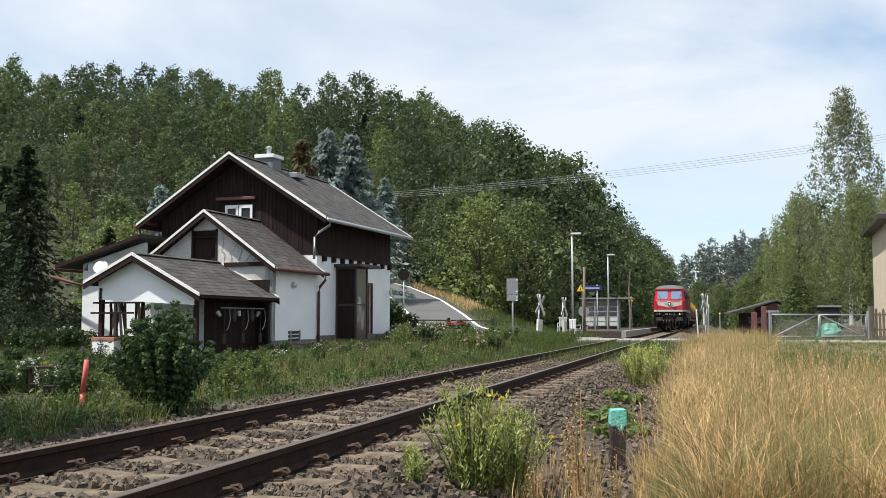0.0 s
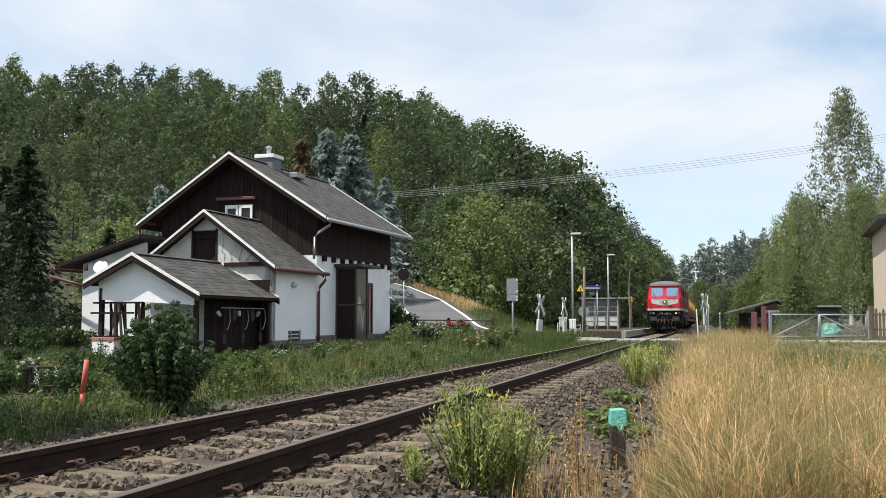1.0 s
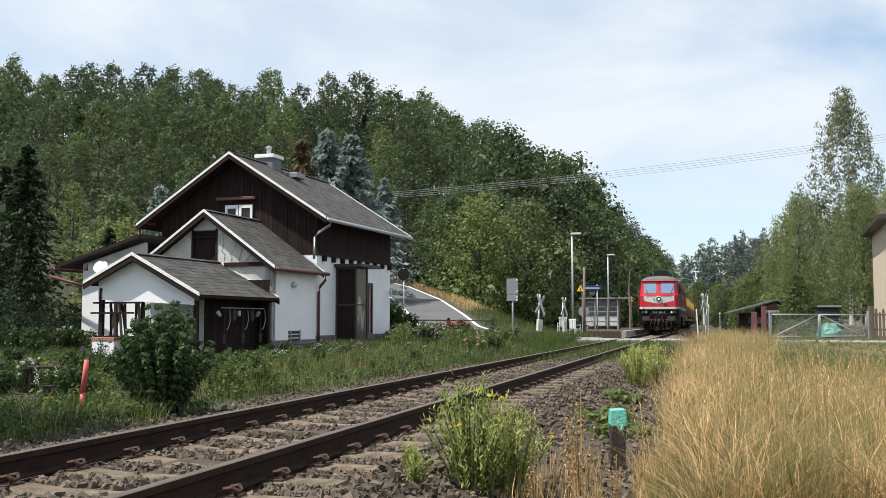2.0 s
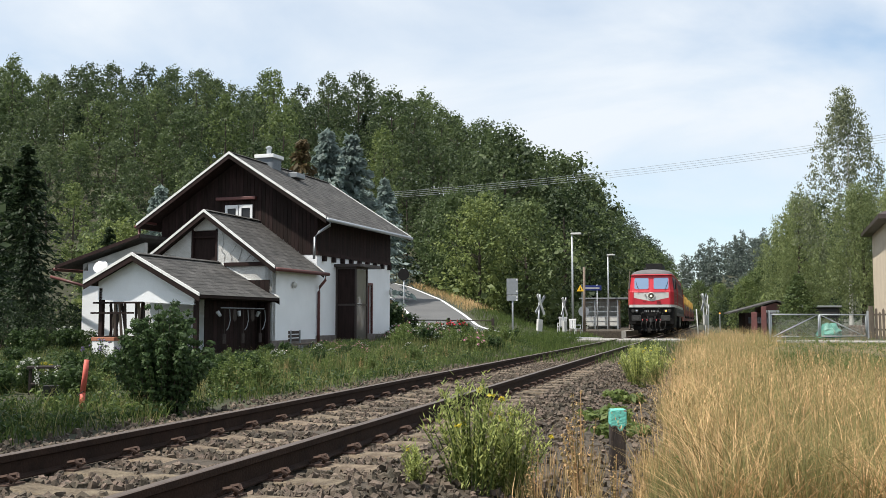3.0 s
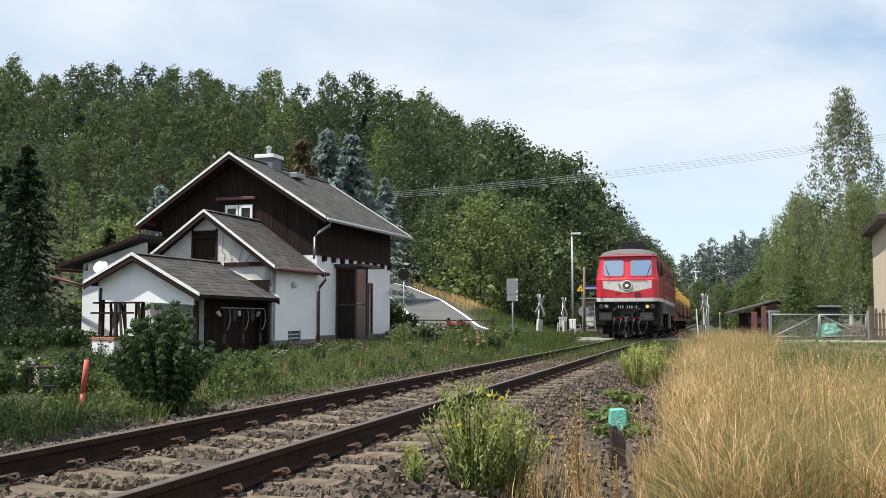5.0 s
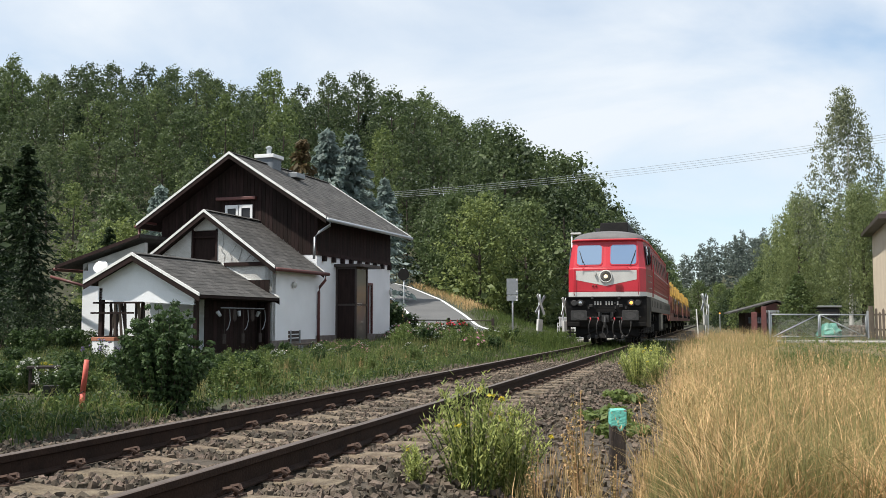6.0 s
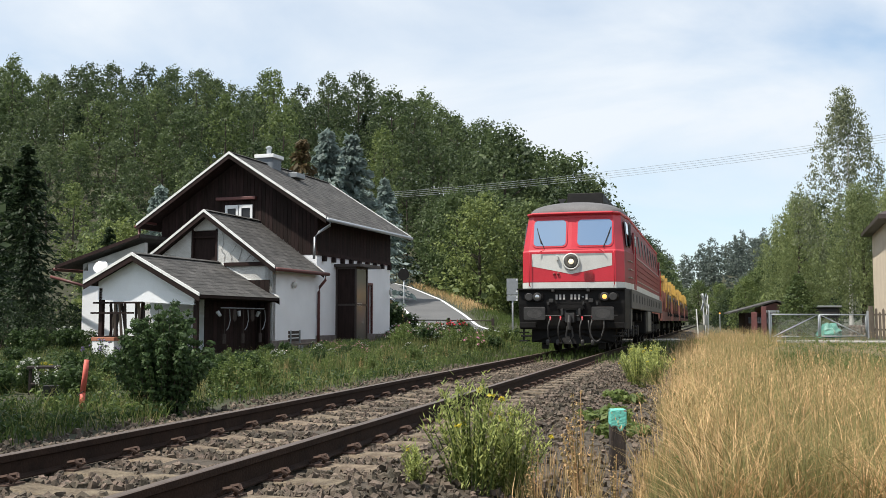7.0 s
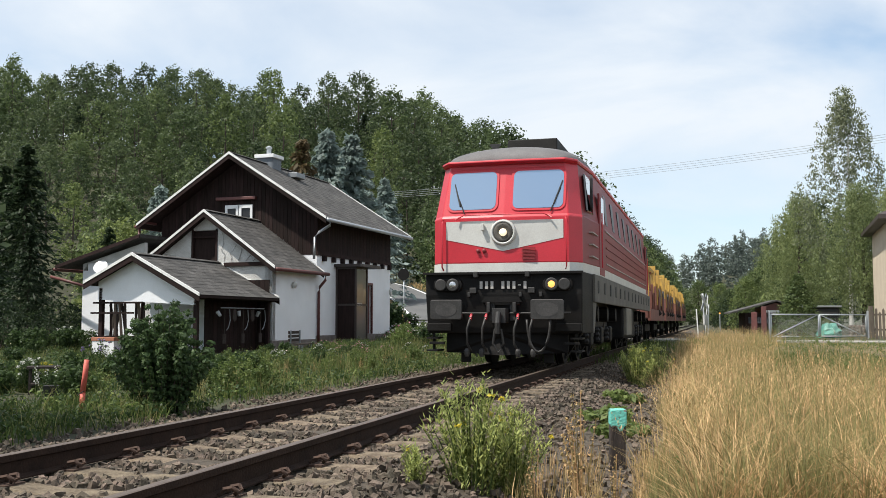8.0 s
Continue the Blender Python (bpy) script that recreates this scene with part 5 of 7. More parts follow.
def plant_forest():
    rng = np.random.default_rng(11)
    placed = []
    ntry = 0
    while len(placed) < 235 and ntry < 30000:
        ntry += 1
        hd = radians(rng.uniform(-43, -2.5))
        d = 80 + 110 * rng.random() ** 0.72
        x, y = 3.5 + d * math.sin(hd), d * math.cos(hd)
        lim = -31 + 19 * float(smooth01((y - 62) / 60))
        if x > lim or y < 30 or float(road_near(x, y)[0]) < 5:
            continue
        gap = 4.9 + 0.9 * (d > 150)
        if any((x - a) ** 2 + (y - b) ** 2 < gap ** 2 for a, b in placed):
            continue
        placed.append((x, y))
        u = rng.random()
        v = int(rng.integers(0, 3))
        mix = np.sin(x * 0.09 + 1.0) * np.cos(y * 0.07)
        key = f"broad_a{v}" if u < 0.52 - 0.15 * mix else f"broad_b{v}" if u < 0.84 else f"broad_c{v}" if u < 0.93 else "conifer"
        lab = "dark green conifer on the wooded hillside" if key == "conifer" else "leafy broadleaf tree on the wooded hillside"
        sc = (0.66 + 0.30 * (1.0 + 0.45 * float(smooth01((math.degrees(hd) + 22) / 6))) * float(smooth01((d - 80) / 80))) * rng.uniform(0.85, 1.15) * (0.83 + 0.17 * float(smooth01((math.degrees(hd) + 38) / 14))) * (0.72 if key == "conifer" else 1.0)
        plant_tree(key, x, y, sc, rng.uniform(0, 6.28), lab, "tree", "hillside wood", sz=rng.uniform(0.92, 1.18))
    # edge trees behind the house and along the line
    for key, x, y, s in (("edge_b", -17.3, 79.5, 0.85), ("edge_c", -14, 74, 0.80), ("edge_b", -11, 78, 0.92), ("edge_b", -15, 84, 1.05), ("edge_a", -9.5, 90, 1.05), ("edge_b", -8.5, 100, 1.1), ("edge_a", -11, 108, 1.15), ("edge_b", -7.5, 116, 1.0), ("edge_a", -8, 130, 1.1), ("edge_b", -7, 146, 1.1), ("edge_a", -7, 165, 1.15), ("edge_b", -6, 190, 1.2), ("edge_a", -12, 106, 1.5), ("edge_b", -15, 112, 1.55), ("edge_a", -10.2, 112, 1.38), ("edge_a", -18.5, 106, 1.5), ("edge_c", -32.5, 53, 0.62), ("edge_b", -36, 58, 0.8), ("edge_a", -18, 92, 1.1), ("edge_c", 0.5, 264, 1.0), ("edge_b", -5, 258, 1.0), ("edge_c", 6, 256, 0.9)):
        plant_tree(key, x, y, s, x * 7.1, "bushy green tree at the wood's edge", "tree", "trees at the wood edge")
    for x, y, s in ((-21.2, 59.8, 1.33), (-20.3, 62.0, 1.25), (-27.2, 89.2, 1.05), (-30.6, 54.6, 0.98)):
        plant_tree("blue_spruce", x, y, s, x, "silvery blue spruce behind the house", "tree", "blue spruces")
    plant_tree("rust_tree", -21.9, 57.3, 1.28, 0.4, "dead rust-brown conifer among green trees", "tree")
    for x, y, s in ((-26.9, 37.4, 0.66), (-29.5, 39, 0.62), (-27.8, 33.5, 0.62), (-31, 36, 0.72), (-24.6, 40.5, 0.40), (-21.7, 31.3, 0.34), (-24.2, 31.5, 0.46)):
        plant_tree("conifer", x, y, s, x * 3, "dark conifer beside the house", "tree", "conifers beside the house")
    # right side
    plant_tree("birch", 12.3, 67, 1.0, 0.5, "tall silver birch with hanging twigs", "tree", z=0.2)
    for key, x, y, s in (("willow", 12.5, 63, 0.68), ("willow", 9.6, 72, 0.72), ("willow", 15.2, 65, 0.72), ("edge_c", 10.5, 82, 0.72), ("edge_b", 7.6, 92, 0.45), ("edge_c", 6.3, 80, 0.36), ("edge_c", 9.0, 105, 0.55), ("edge_b", 10.0, 120, 0.7), ("edge_b", 5.6, 98, 0.34), ("edge_c", 12.5, 140, 0.85), ("edge_b", 5.8, 125, 0.40), ("edge_b", 11, 160, 0.75), ("edge_a", 13.5, 100, 1.0), ("edge_c", 18, 74, 0.8)):
        plant_tree(key, x, y, s, x * 5, "green broadleaf tree beyond the gardens", "tree", "trees beyond the gardens")
    for i in range(34):
        y = 76 + i * 3.6
        x = (4.6 + rng.uniform(0, 1.6)) if i % 2 else (-3.2 - rng.uniform(0, 2) - (3.5 if y < 122 else 0))
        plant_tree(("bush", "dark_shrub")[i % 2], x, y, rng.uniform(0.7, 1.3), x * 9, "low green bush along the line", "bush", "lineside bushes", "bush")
    for i in range(64):
        hd, d = radians(rng.uniform(-43, -35)), rng.uniform(30, 50)
        x, y = 3.5 + d * math.sin(hd), d * math.cos(hd)
        if x > -19 or (x > -22.5 and y > 32):
            continue
        plant_tree("dark_shrub", x, y, rng.uniform(0.4, 0.8), x * 9, "shrub with leaves coloured dark for the shade below the conifers", "bush", "shrubs below the conifers", "bush")
    plant_tree("edge_a", -5.8, 7.2, 0.46, 1.0, "leafy tree overhanging the verge beside the track", "tree")
    plant_tree("thuja", 7.9, 53.0, 1.1, 0, "clipped cone-shaped thuja bush", "bush")
    # far wood, one mass of crowns
    CC, RR = [], []
    for i in range(380):
        x, y = rng.uniform(-45, 100), rng.uniform(300, 420)
        z = float(ground_z(x, y))
        h = rng.uniform(11, 17)
        for j in range(9):
            t = (j + rng.random()) / 9
            a, q = rng.uniform(0, 6.28), 2.0 * (1.05 - t * 0.95) * rng.random() ** 0.5
            CC.append((x + q * math.cos(a), y + q * math.sin(a), z + h * (0.2 + 0.8 * t)))
            RR.append((2.3 - 1.3 * t) * rng.uniform(0.8, 1.2))
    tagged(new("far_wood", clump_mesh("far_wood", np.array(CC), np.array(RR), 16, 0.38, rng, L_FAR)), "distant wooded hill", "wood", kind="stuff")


# ---- grass and weeds ----
def blades(name, xs, ys, hmin, hmax, width, material, label, bend=0.35, seed=1, zoff=0.0, category="grass", hs=1.0):
    """Bent grass blades, two faces each."""
    rng = np.random.default_rng(seed)
    n = len(xs)
    z = ground_z(xs, ys) + zoff
    a = rng.uniform(0, 6.28, n)
    h = rng.uniform(hmin, hmax, n) * hs
    bx, by = np.cos(a) * bend * h * rng.random(n), np.sin(a) * bend * h * rng.random(n)
    w = width * rng.uniform(0.6, 1.4, n)
    t = rng.uniform(0, 6.28, n)
    wx, wy = np.cos(t) * w, np.sin(t) * w
    P0 = np.stack([xs, ys, z - 0.03], 1)
    W = np.stack([wx, wy, 0 * w], 1)
    P3 = P0 + np.stack([bx, by, h], 1)
    P1 = P0 + np.stack([bx * 0.38, by * 0.38, h * 0.64], 1)
    V = np.stack([P0 - W, P0 + W, P1 + W * 0.8, P1 - W * 0.8, P3], 1)
    o = (np.arange(n) * 5)[:, None]
    quads = o + [[0, 1, 2, 3]]
    tris = o + [[3, 2, 4]]
    me = bpy.data.meshes.new(name)
    me.vertices.add(n * 5)
    me.vertices.foreach_set("co", V.reshape(-1).astype(np.float32))
    loops = np.concatenate([quads.reshape(-1), tris.reshape(-1)]).astype(np.int32)
    me.loops.add(len(loops))
    me.loops.foreach_set("vertex_index", loops)
    nq = len(quads)
    me.polygons.add(nq + n)
    me.polygons.foreach_set("loop_start", np.concatenate([np.arange(nq) * 4, nq * 4 + np.arange(n) * 3]).astype(np.int32))
    me.update(calc_edges=True)
    me.validate()
    me.materials.append(material)
    return tagged(new(name, me), label, category, kind="stuff")


def scatter(n, hd0, hd1, d0, d1, seed, power=1.0):
    rng = np.random.default_rng(seed)
    hd = np.radians(rng.uniform(hd0, hd1, n))
    d = d0 + (d1 - d0) * rng.random(n) ** power
    return 3.5 + d * np.sin(hd), d * np.cos(hd)


def plant_grass():
    rng = np.random.default_rng(12)

    def meadow(n, seed, power, hd0=-3.5, hd1=13.5, d0=4.3, d1=44):
        x, y = scatter(n, hd0, hd1, d0, d1, seed, power)
        edge = 3.02 + 0.12 * np.sin(y * 0.9) + 0.05 * np.sin(y * 3.1) - 0.026 * np.maximum(y - 12, 0)
        edge = np.maximum(edge, np.where(y < 8.6, 3.47 - 0.062 * y, 0))
        k = x > edge
        return x[k], y[k]

    def open_k(x, y):
        """Where the meadow is short: near the lane and to the east."""
        return smooth01((y - 12) / 7) * smooth01(((x - 3.5) / y - 0.035 - 0.015 * np.sin(y * 0.6)) / 0.03)

    def tufts(x, y, a=0.0):
        """Uneven density: tufts with bare gaps between."""
        q = np.sin(x * 5.1 + 2.0 * np.sin(y * 1.9 + a)) * np.cos(y * 3.7 + 1.6 * np.sin(x * 2.3 + a)) + 0.6 * np.sin(x * 11.3 + y * 4.1 + a) * np.cos(y * 8.3 - x * 3.0)
        return smooth01((q + 0.75) / 1.3)

    x, y = meadow(62000, 1, 1.6)
    k = rng.random(len(x)) < 0.12 + 0.88 * tufts(x, y)
    x, y = x[k], y[k]
    k = rng.random(len(x)) > open_k(x, y) * 0.985 + 0.18 * (np.sin(x * 1.7) * np.cos(y * 0.9 + x) > 0.1)
    blades("tall_dry_grass", x[k], y[k], 0.32, 0.80, 0.0016, L_STRAW, "tall dry straw-coloured meadow grass", 0.24, 1, hs=(0.4 + 0.6 * smooth01((x[k] - 3.0) / 0.9)) * (0.72 + 0.28 * smooth01((y[k] - 5) / 4)) * (0.78 + 0.3 * np.sin(x[k] * 2.3 + np.sin(y[k] * 1.7)) * np.cos(y[k] * 1.1)))
    x, y = meadow(42000, 7, 1.8)
    k = (rng.random(len(x)) > open_k(x, y) * 0.97) & ((x > 3.65 - 0.05 * y) | (y > 9))
    blades("matted_straw", x[k], y[k], 0.12, 0.45, 0.0024, L_STRAW, "matted straw lying low in the meadow", 1.9, 7, np.random.default_rng(70).uniform(0, 0.36, int(k.sum())))
    x, y = meadow(60000, 2, 1.5)
    k = rng.random(len(x)) < 0.15 + 0.85 * tufts(x, y, 2.0)
    x, y = x[k], y[k]
    patch = np.sin(x * 0.9 + 1) * np.cos(y * 0.35) + 0.35 * np.sin(x * 2.1 + y)
    k = (patch > -0.7)
    k &= rng.random(len(x)) > open_k(x, y) * 0.95
    blades("half_green_grass", x[k], y[k], 0.25, 0.78, 0.0032, L_STRAWG, "half-green grass among the straw", 0.3, 2, hs=0.5 + 0.5 * smooth01((x[k] - 3.0) / 0.8))
    x, y = meadow(30000, 3, 0.8, 1, 13.5, 13, 45)
    k = rng.random(len(x)) < 0.15 + open_k(x, y)
    blades("short_meadow_grass", x[k], y[k], 0.08, 0.26, 0.006, L_STRAWG, "short half-dry grass near the lane", 1.0, 3, hs=1 - 0.62 * smooth01((y[k] - 22) / 10))
    x, y = meadow(16000, 9, 0.8, 1, 13.5, 24, 41)
    k = np.sin(x * 0.8 + y * 0.3) > -0.2
    blades("green_verge_grass", x[k], y[k], 0.10, 0.28, 0.006, L_GREENGRASS, "green verge grass near the lane", 0.8, 9, hs=1 - 0.62 * smooth01((y[k] - 22) / 10))
    # feathery seed heads on upright stalks
    x, y = meadow(1700, 51, 1.25, -4, 13.5, 5.5, 30)
    k = rng.random(len(x)) > open_k(x, y)
    x, y = x[k], y[k]
    h = rng.uniform(0.45, 0.95, len(x)) * (0.75 + 0.25 * smooth01((x - 3.0) / 0.8))
    lean = rng.normal(0, 0.10, (len(x), 2))
    z = ground_z(x, y)
    Q = []
    for t0, t1, w in ((0.0, 0.5, 0.0016), (0.5, 0.86, 0.0013)):
        a = np.stack([x + lean[:, 0] * t0 ** 2, y + lean[:, 1] * t0 ** 2, z + h * t0], 1)
        b = np.stack([x + lean[:, 0] * t1 ** 2, y + lean[:, 1] * t1 ** 2, z + h * t1], 1)
        o = np.array([w, 0.0, 0.0])
        Q.append(np.stack([a - o, a + o, b + o, b - o], 1))
    for j in range(9):
        t = 0.80 + 0.025 * j
        p = np.stack([x + lean[:, 0] * t ** 2, y + lean[:, 1] * t ** 2, z + h * t], 1)
        an = rng.uniform(0, 6.28, len(x))
        d = np.stack([np.cos(an) * 0.4, np.sin(an) * 0.4, np.ones(len(x))], 1) * (0.030 - 0.0018 * j)
        o = np.stack([-np.sin(an), np.cos(an), 0 * an], 1) * 0.0032
        Q.append(np.stack([p, p + d * 0.5 - o, p + d, p + d * 0.5 + o], 1))
    tagged(new("seed_grass", quads_mesh("seed_grass", np.concatenate(Q), L_STRAW)), "upright stalks with feathery pale seed heads", "grass", kind="stuff")
    # leafy green weeds low in the meadow
    x, y = meadow(5200, 52, 1.1, -2, 13.5, 6, 40)
    k = np.sin(x * 1.3 + 0.5 * y) + np.cos(y * 0.8 - x * 0.9) + 0.5 * open_k(x, y) > 0.5
    x, y = x[k], y[k]
    C = np.stack([x, y, ground_z(x, y) + rng.uniform(0.03, 0.34, len(x))], 1)
    tagged(new("meadow_herbs", quads_mesh("meadow_herbs", leaf_quads(C, np.full(len(C), 0.10), 12, 0.024, rng), L_WEED)), "green leafy herbs low among the dry grass", "undergrowth", kind="stuff")
    # meadow behind and beside the viewpoint
    x, y = rng.uniform(3.1, 13, 9000), rng.uniform(-9, -0.3, 9000)
    blades("meadow_grass", x, y, 0.3, 0.8, 0.003, L_STRAW, "dry meadow grass behind the viewpoint", 0.7, 41)
    x, y = rng.uniform(3.1, 13, 7000), rng.uniform(-0.3, 4.5, 7000)
    blades("trodden_grass", x, y, 0.07, 0.22, 0.003, L_STRAW, "short trodden dry grass round the viewpoint", 1.2, 42)
    # olive-green patches
    x, y = meadow(22000, 16, 1.0, 0, 13.5, 8, 26)
    k = (np.sin(x * 1.1 + 0.6 * y) + np.sin(y * 0.7 - x * 0.5) > 0.75) & (x > 4.2)
    blades("olive_grass", x[k], y[k], 0.2, 0.62, 0.003, L_GREENGRASS, "olive green tufts in the dry meadow", 0.9, 16)
    x, y = meadow(420, 17, 1.2, -3, 13.5, 4.4, 16)
    x, y = x[x > 3.7], y[x > 3.7]
    blades("long_stalk", x, y, 0.5, 0.9, 0.0022, L_STRAW, "long pale single stalks arching over the meadow", 1.3, 17)
    # thin dry growth along the path's edge
    x, y = rng.uniform(2.25, 3.2, 4200), rng.uniform(4.6, 8.0, 4200)
    k = (rng.random(4200) < 0.25 + 0.75 * smooth01((x - 2.4) / 0.7)) & ((np.abs((x - 3.5) / y + 0.0943) > 0.016) | (y > 7.9))
    blades("dry_path_grass", x[k], y[k], 0.06, 0.30, 0.0022, L_STRAW, "thin dry grass at the path edge", 0.6, 18)
    # left verge
    def verge(n, seed, power):
        x, y = scatter(n, -42, -5, 8, 45, seed, power)
        k = (x < -2.95 - 0.2 * np.sin(y * 1.1) - 0.15 * np.sin(y * 3.7)) & ~((x < -10.4) & (x > -23.3) & (y > 32.5)) & ~((x < -10.4) & (x > -16.2) & (y > 25.8)) & ~((y > 42.5) & (y < 47.5)) & ~((np.abs(x + 6.5) < 0.9) & (y > 11.2) & (y < 14.2))
        return x[k], y[k]

    x, y = verge(52000, 4, 1.0)
    blades("verge_grass", x, y, 0.08, 0.34, 0.005, L_GREENGRASS, "green grass and weeds beside the track", 1.0, 4)
    x, y = verge(8000, 5, 0.9)
    blades("dry_verge_grass", x, y, 0.15, 0.45, 0.003, L_STRAWG, "dry stalks in the verge", 0.9, 5)
    # tall half-dry grass between the ballast and the garden
    x, y = verge(46000, 61, 0.85)
    k = (x > -3.3 - 0.16 * (y - 8)) & (rng.random(len(x)) < 0.15 + 0.85 * tufts(x * 0.6, y * 0.6, 1.0)) & (y < 36)
    x, y = x[k], y[k]
    sh = 0.45 + 0.55 * smooth01((-2.9 - x) / 1.2)
    g = rng.random(len(x)) < 0.6
    blades("tall_verge_grass", x[g], y[g], 0.25, 0.68, 0.0032, L_STRAWG, "tall half-dry grass beside the track", 0.4, 62, hs=sh[g])
    blades("green_tall_grass", x[~g], y[~g], 0.22, 0.60, 0.0042, L_WEED, "tall fresh green grass beside the track", 0.5, 63, hs=sh[~g])
    # low leafy undergrowth in two greens
    for seed, lm, nm, cnt in ((31, L_WEEDD, "dark undergrowth", 5200), (32, L_WEED, "fresh green undergrowth", 1500)):
        x, y = verge(cnt, seed, 0.9)
        lump = 0.5 + 0.5 * np.sin(x * 1.9 + seed) * np.cos(y * 1.3 + seed)
        z = ground_z(x, y) + 0.05 + 0.16 * lump
        C = np.stack([x, y, z], 1)
        Q = leaf_quads(C, 0.10 + 0.10 * lump, 14, 0.032, rng)
        tagged(new("undergrowth", quads_mesh("undergrowth", Q, lm)), "low leafy " + nm + " beside the track", "undergrowth", kind="stuff")
    x, y = rng.uniform(-44, -23.5, 14000), rng.uniform(24, 58, 14000)
    blades("shady_grass", x, y, 0.15, 0.5, 0.009, L_GREENGRASS, "grass below the conifers beside the house", 0.9, 33)
    n = 9000
    x, y = rng.uniform(-3.6, 3.2, n), 22.5 + 19 * rng.random(n) ** 0.8
    k = (np.abs(np.abs(x) - 0.75) > 0.09)
    blades("grass_in_track", x[k], y[k], 0.10, 0.28, 0.006, L_GREENGRASS, "green grass growing in the track", 0.7, 6, 0.03)
    x, y = rng.uniform(-10, -2.3, 11000), rng.uniform(37.5, 45.0, 11000)
    k = road_near(x, y)[0] > 1.9
    blades("grass_by_crossing", x[k], y[k], 0.22, 0.58, 0.006, L_GREENGRASS, "tall green grass before the crossing", 0.8, 28)
    x, y = rng.uniform(-9, -2.6, 6000), rng.uniform(48.5, 58, 6000)
    k = road_near(x, y)[0] > 2.2
    blades("grass_by_platform", x[k], y[k], 0.12, 0.4, 0.007, L_GREENGRASS, "green grass before the platform", 0.8, 8)
    x, y = rng.uniform(-27, -8, 24000), rng.uniform(52, 82, 24000)
    dd = road_near(x, y)[0]
    k = (dd > 2.1) & (dd < 8) & (x < -11.5)
    g = (dd > 2.1) & ~k & (y > 52)
    blades("bank_grass", x[g], y[g], 0.15, 0.5, 0.009, L_GREENGRASS, "green grass on the bank beside the lane", 0.8, 19)
    blades("dry_bank_grass", x[k], y[k], 0.2, 0.6, 0.009, L_STRAW, "dry grass on the bank above the lane", 0.8, 18)


make_tree_kinds()
build_house()
build_shed()
LOCO, LOCO_WHEELS = build_loco()
WAGONS = []
yy = 19.6
for i_, ln_ in enumerate((11.0, 13.0, 13.0, 13.0)):
    WAGONS.append((*build_wagon(yy, ln_, i_ == 0), yy))
    yy += ln_ + 1.1
plant_forest()
plant_grass()


# ---- lane, crossing, platform ----
def ribbon(pts, w0, w1, dz, step=1.0):
    """A strip along the lane between side offsets w0 and w1."""
    fine = []
    for (a, b) in zip(pts, pts[1:]):
        n = max(1, int((Vector(b) - Vector(a)).length / step))
        fine += [Vector(a).lerp(Vector(b), i / n) for i in range(n)]
    fine.append(Vector(pts[-1]))
    sm = [fine[0]] + [(fine[i - 1] + fine[i] * 2 + fine[i + 1]) / 4 for i in range(1, len(fine) - 1)] + [fine[-1]]
    L, R = [], []
    for i, p in enumerate(sm):
        d = sm[min(i + 1, len(sm) - 1)] - sm[max(i - 1, 0)]
        nrm = Vector((d.y, -d.x, 0)).normalized()
        L.append(p + nrm * w0 + Vector((0, 0, dz)))
        R.append(p + nrm * w1 + Vector((0, 0, dz)))
    sh = Shape()
    n = len(sm)
    down = Vector((0, 0, -0.12))
    vs = L + R + [p + down for p in L] + [p + down for p in R]
    fs = []
    for i in range(n - 1):
        fs += [(i, i + 1, n + i + 1, n + i), (i, 2 * n + i, 2 * n + i + 1, i + 1), (n + i, n + i + 1, 3 * n + i + 1, 3 * n + i)]
    return sh.add(vs, fs)


def build_lane():
    right = [p for p in ROAD if p[0] >= 2.5]
    left = [p for p in ROAD if p[0] <= -2.5]
    tagged(part("lane", ribbon(left, -1.85, 1.85, 0.0), M_ASPHALT), "narrow grey asphalt lane climbing behind the house", "road", kind="structure")
    tagged(part("lane", ribbon(right, -1.4, 1.4, 0.0), M_CONCRETE), "pale concrete lane to the gardens", "road", kind="structure")
    tagged(part("edge_line", ribbon(left, -1.78, -1.60, 0.006), M_WHITE), "white painted edge line", "road marking", kind="structure")
    tagged(part("edge_line", ribbon(left, 1.60, 1.78, 0.006), M_WHITE), "white painted edge line", "road marking", kind="structure")
    x = thing("level_crossing", pose(0, 0, 0), "pale concrete level crossing slabs between the rails", "level crossing", kind="structure")
    for x0, x1 in ((-2.5, -0.85), (-0.65, 0.65), (0.85, 2.4)):
        for i in range(4):
            part("slab", Shape().box(x0, 43.9 + i * 1.12, -0.25, x1, 43.9 + i * 1.12 + 1.1, -0.005 - 0.004 * (i % 2)), M_CONCRETE, x, bevel=0.01)
    pf = thing("platform", pose(0, 0, 0), "low station platform with a concrete edge", "platform", kind="structure")
    part("platform_top", Shape().box(-6.5, 62, -0.5, -1.95, 120, 0.20), M_BALLAST, pf)
    part("platform_edge", Shape().box(-1.95, 62, -0.5, -1.65, 120, 0.22), M_CONCRETE, pf, "pale edge stones", bevel=0.015)


build_lane()


# ---- station things ----
def lamp_post(x, y, z, h, name_label):
    t = thing("street_lamp", pose(x, y, z), name_label, "lamp", "platform lamps")
    part("post", Shape().tube([(0, 0, -0.4), (0, 0, h * 0.5), (0, 0, h)], 0.075, 0.05, n=10), M_GALV, t, smooth=True)
    part("head", Shape().box(-0.08, -0.12, h - 0.02, 0.55, 0.12, h + 0.10), M_LIGHTGREY, t, "grey lamp head", bevel=0.03)


def sign_post(x, y, z, h, label, cat="road sign"):
    t = thing("sign", pose(x, y, z), label, cat)
    part("post", Shape().tube([(0, 0, -0.6), (0, 0, h)], 0.045, n=8), M_GALV, t, smooth=True)
    return t


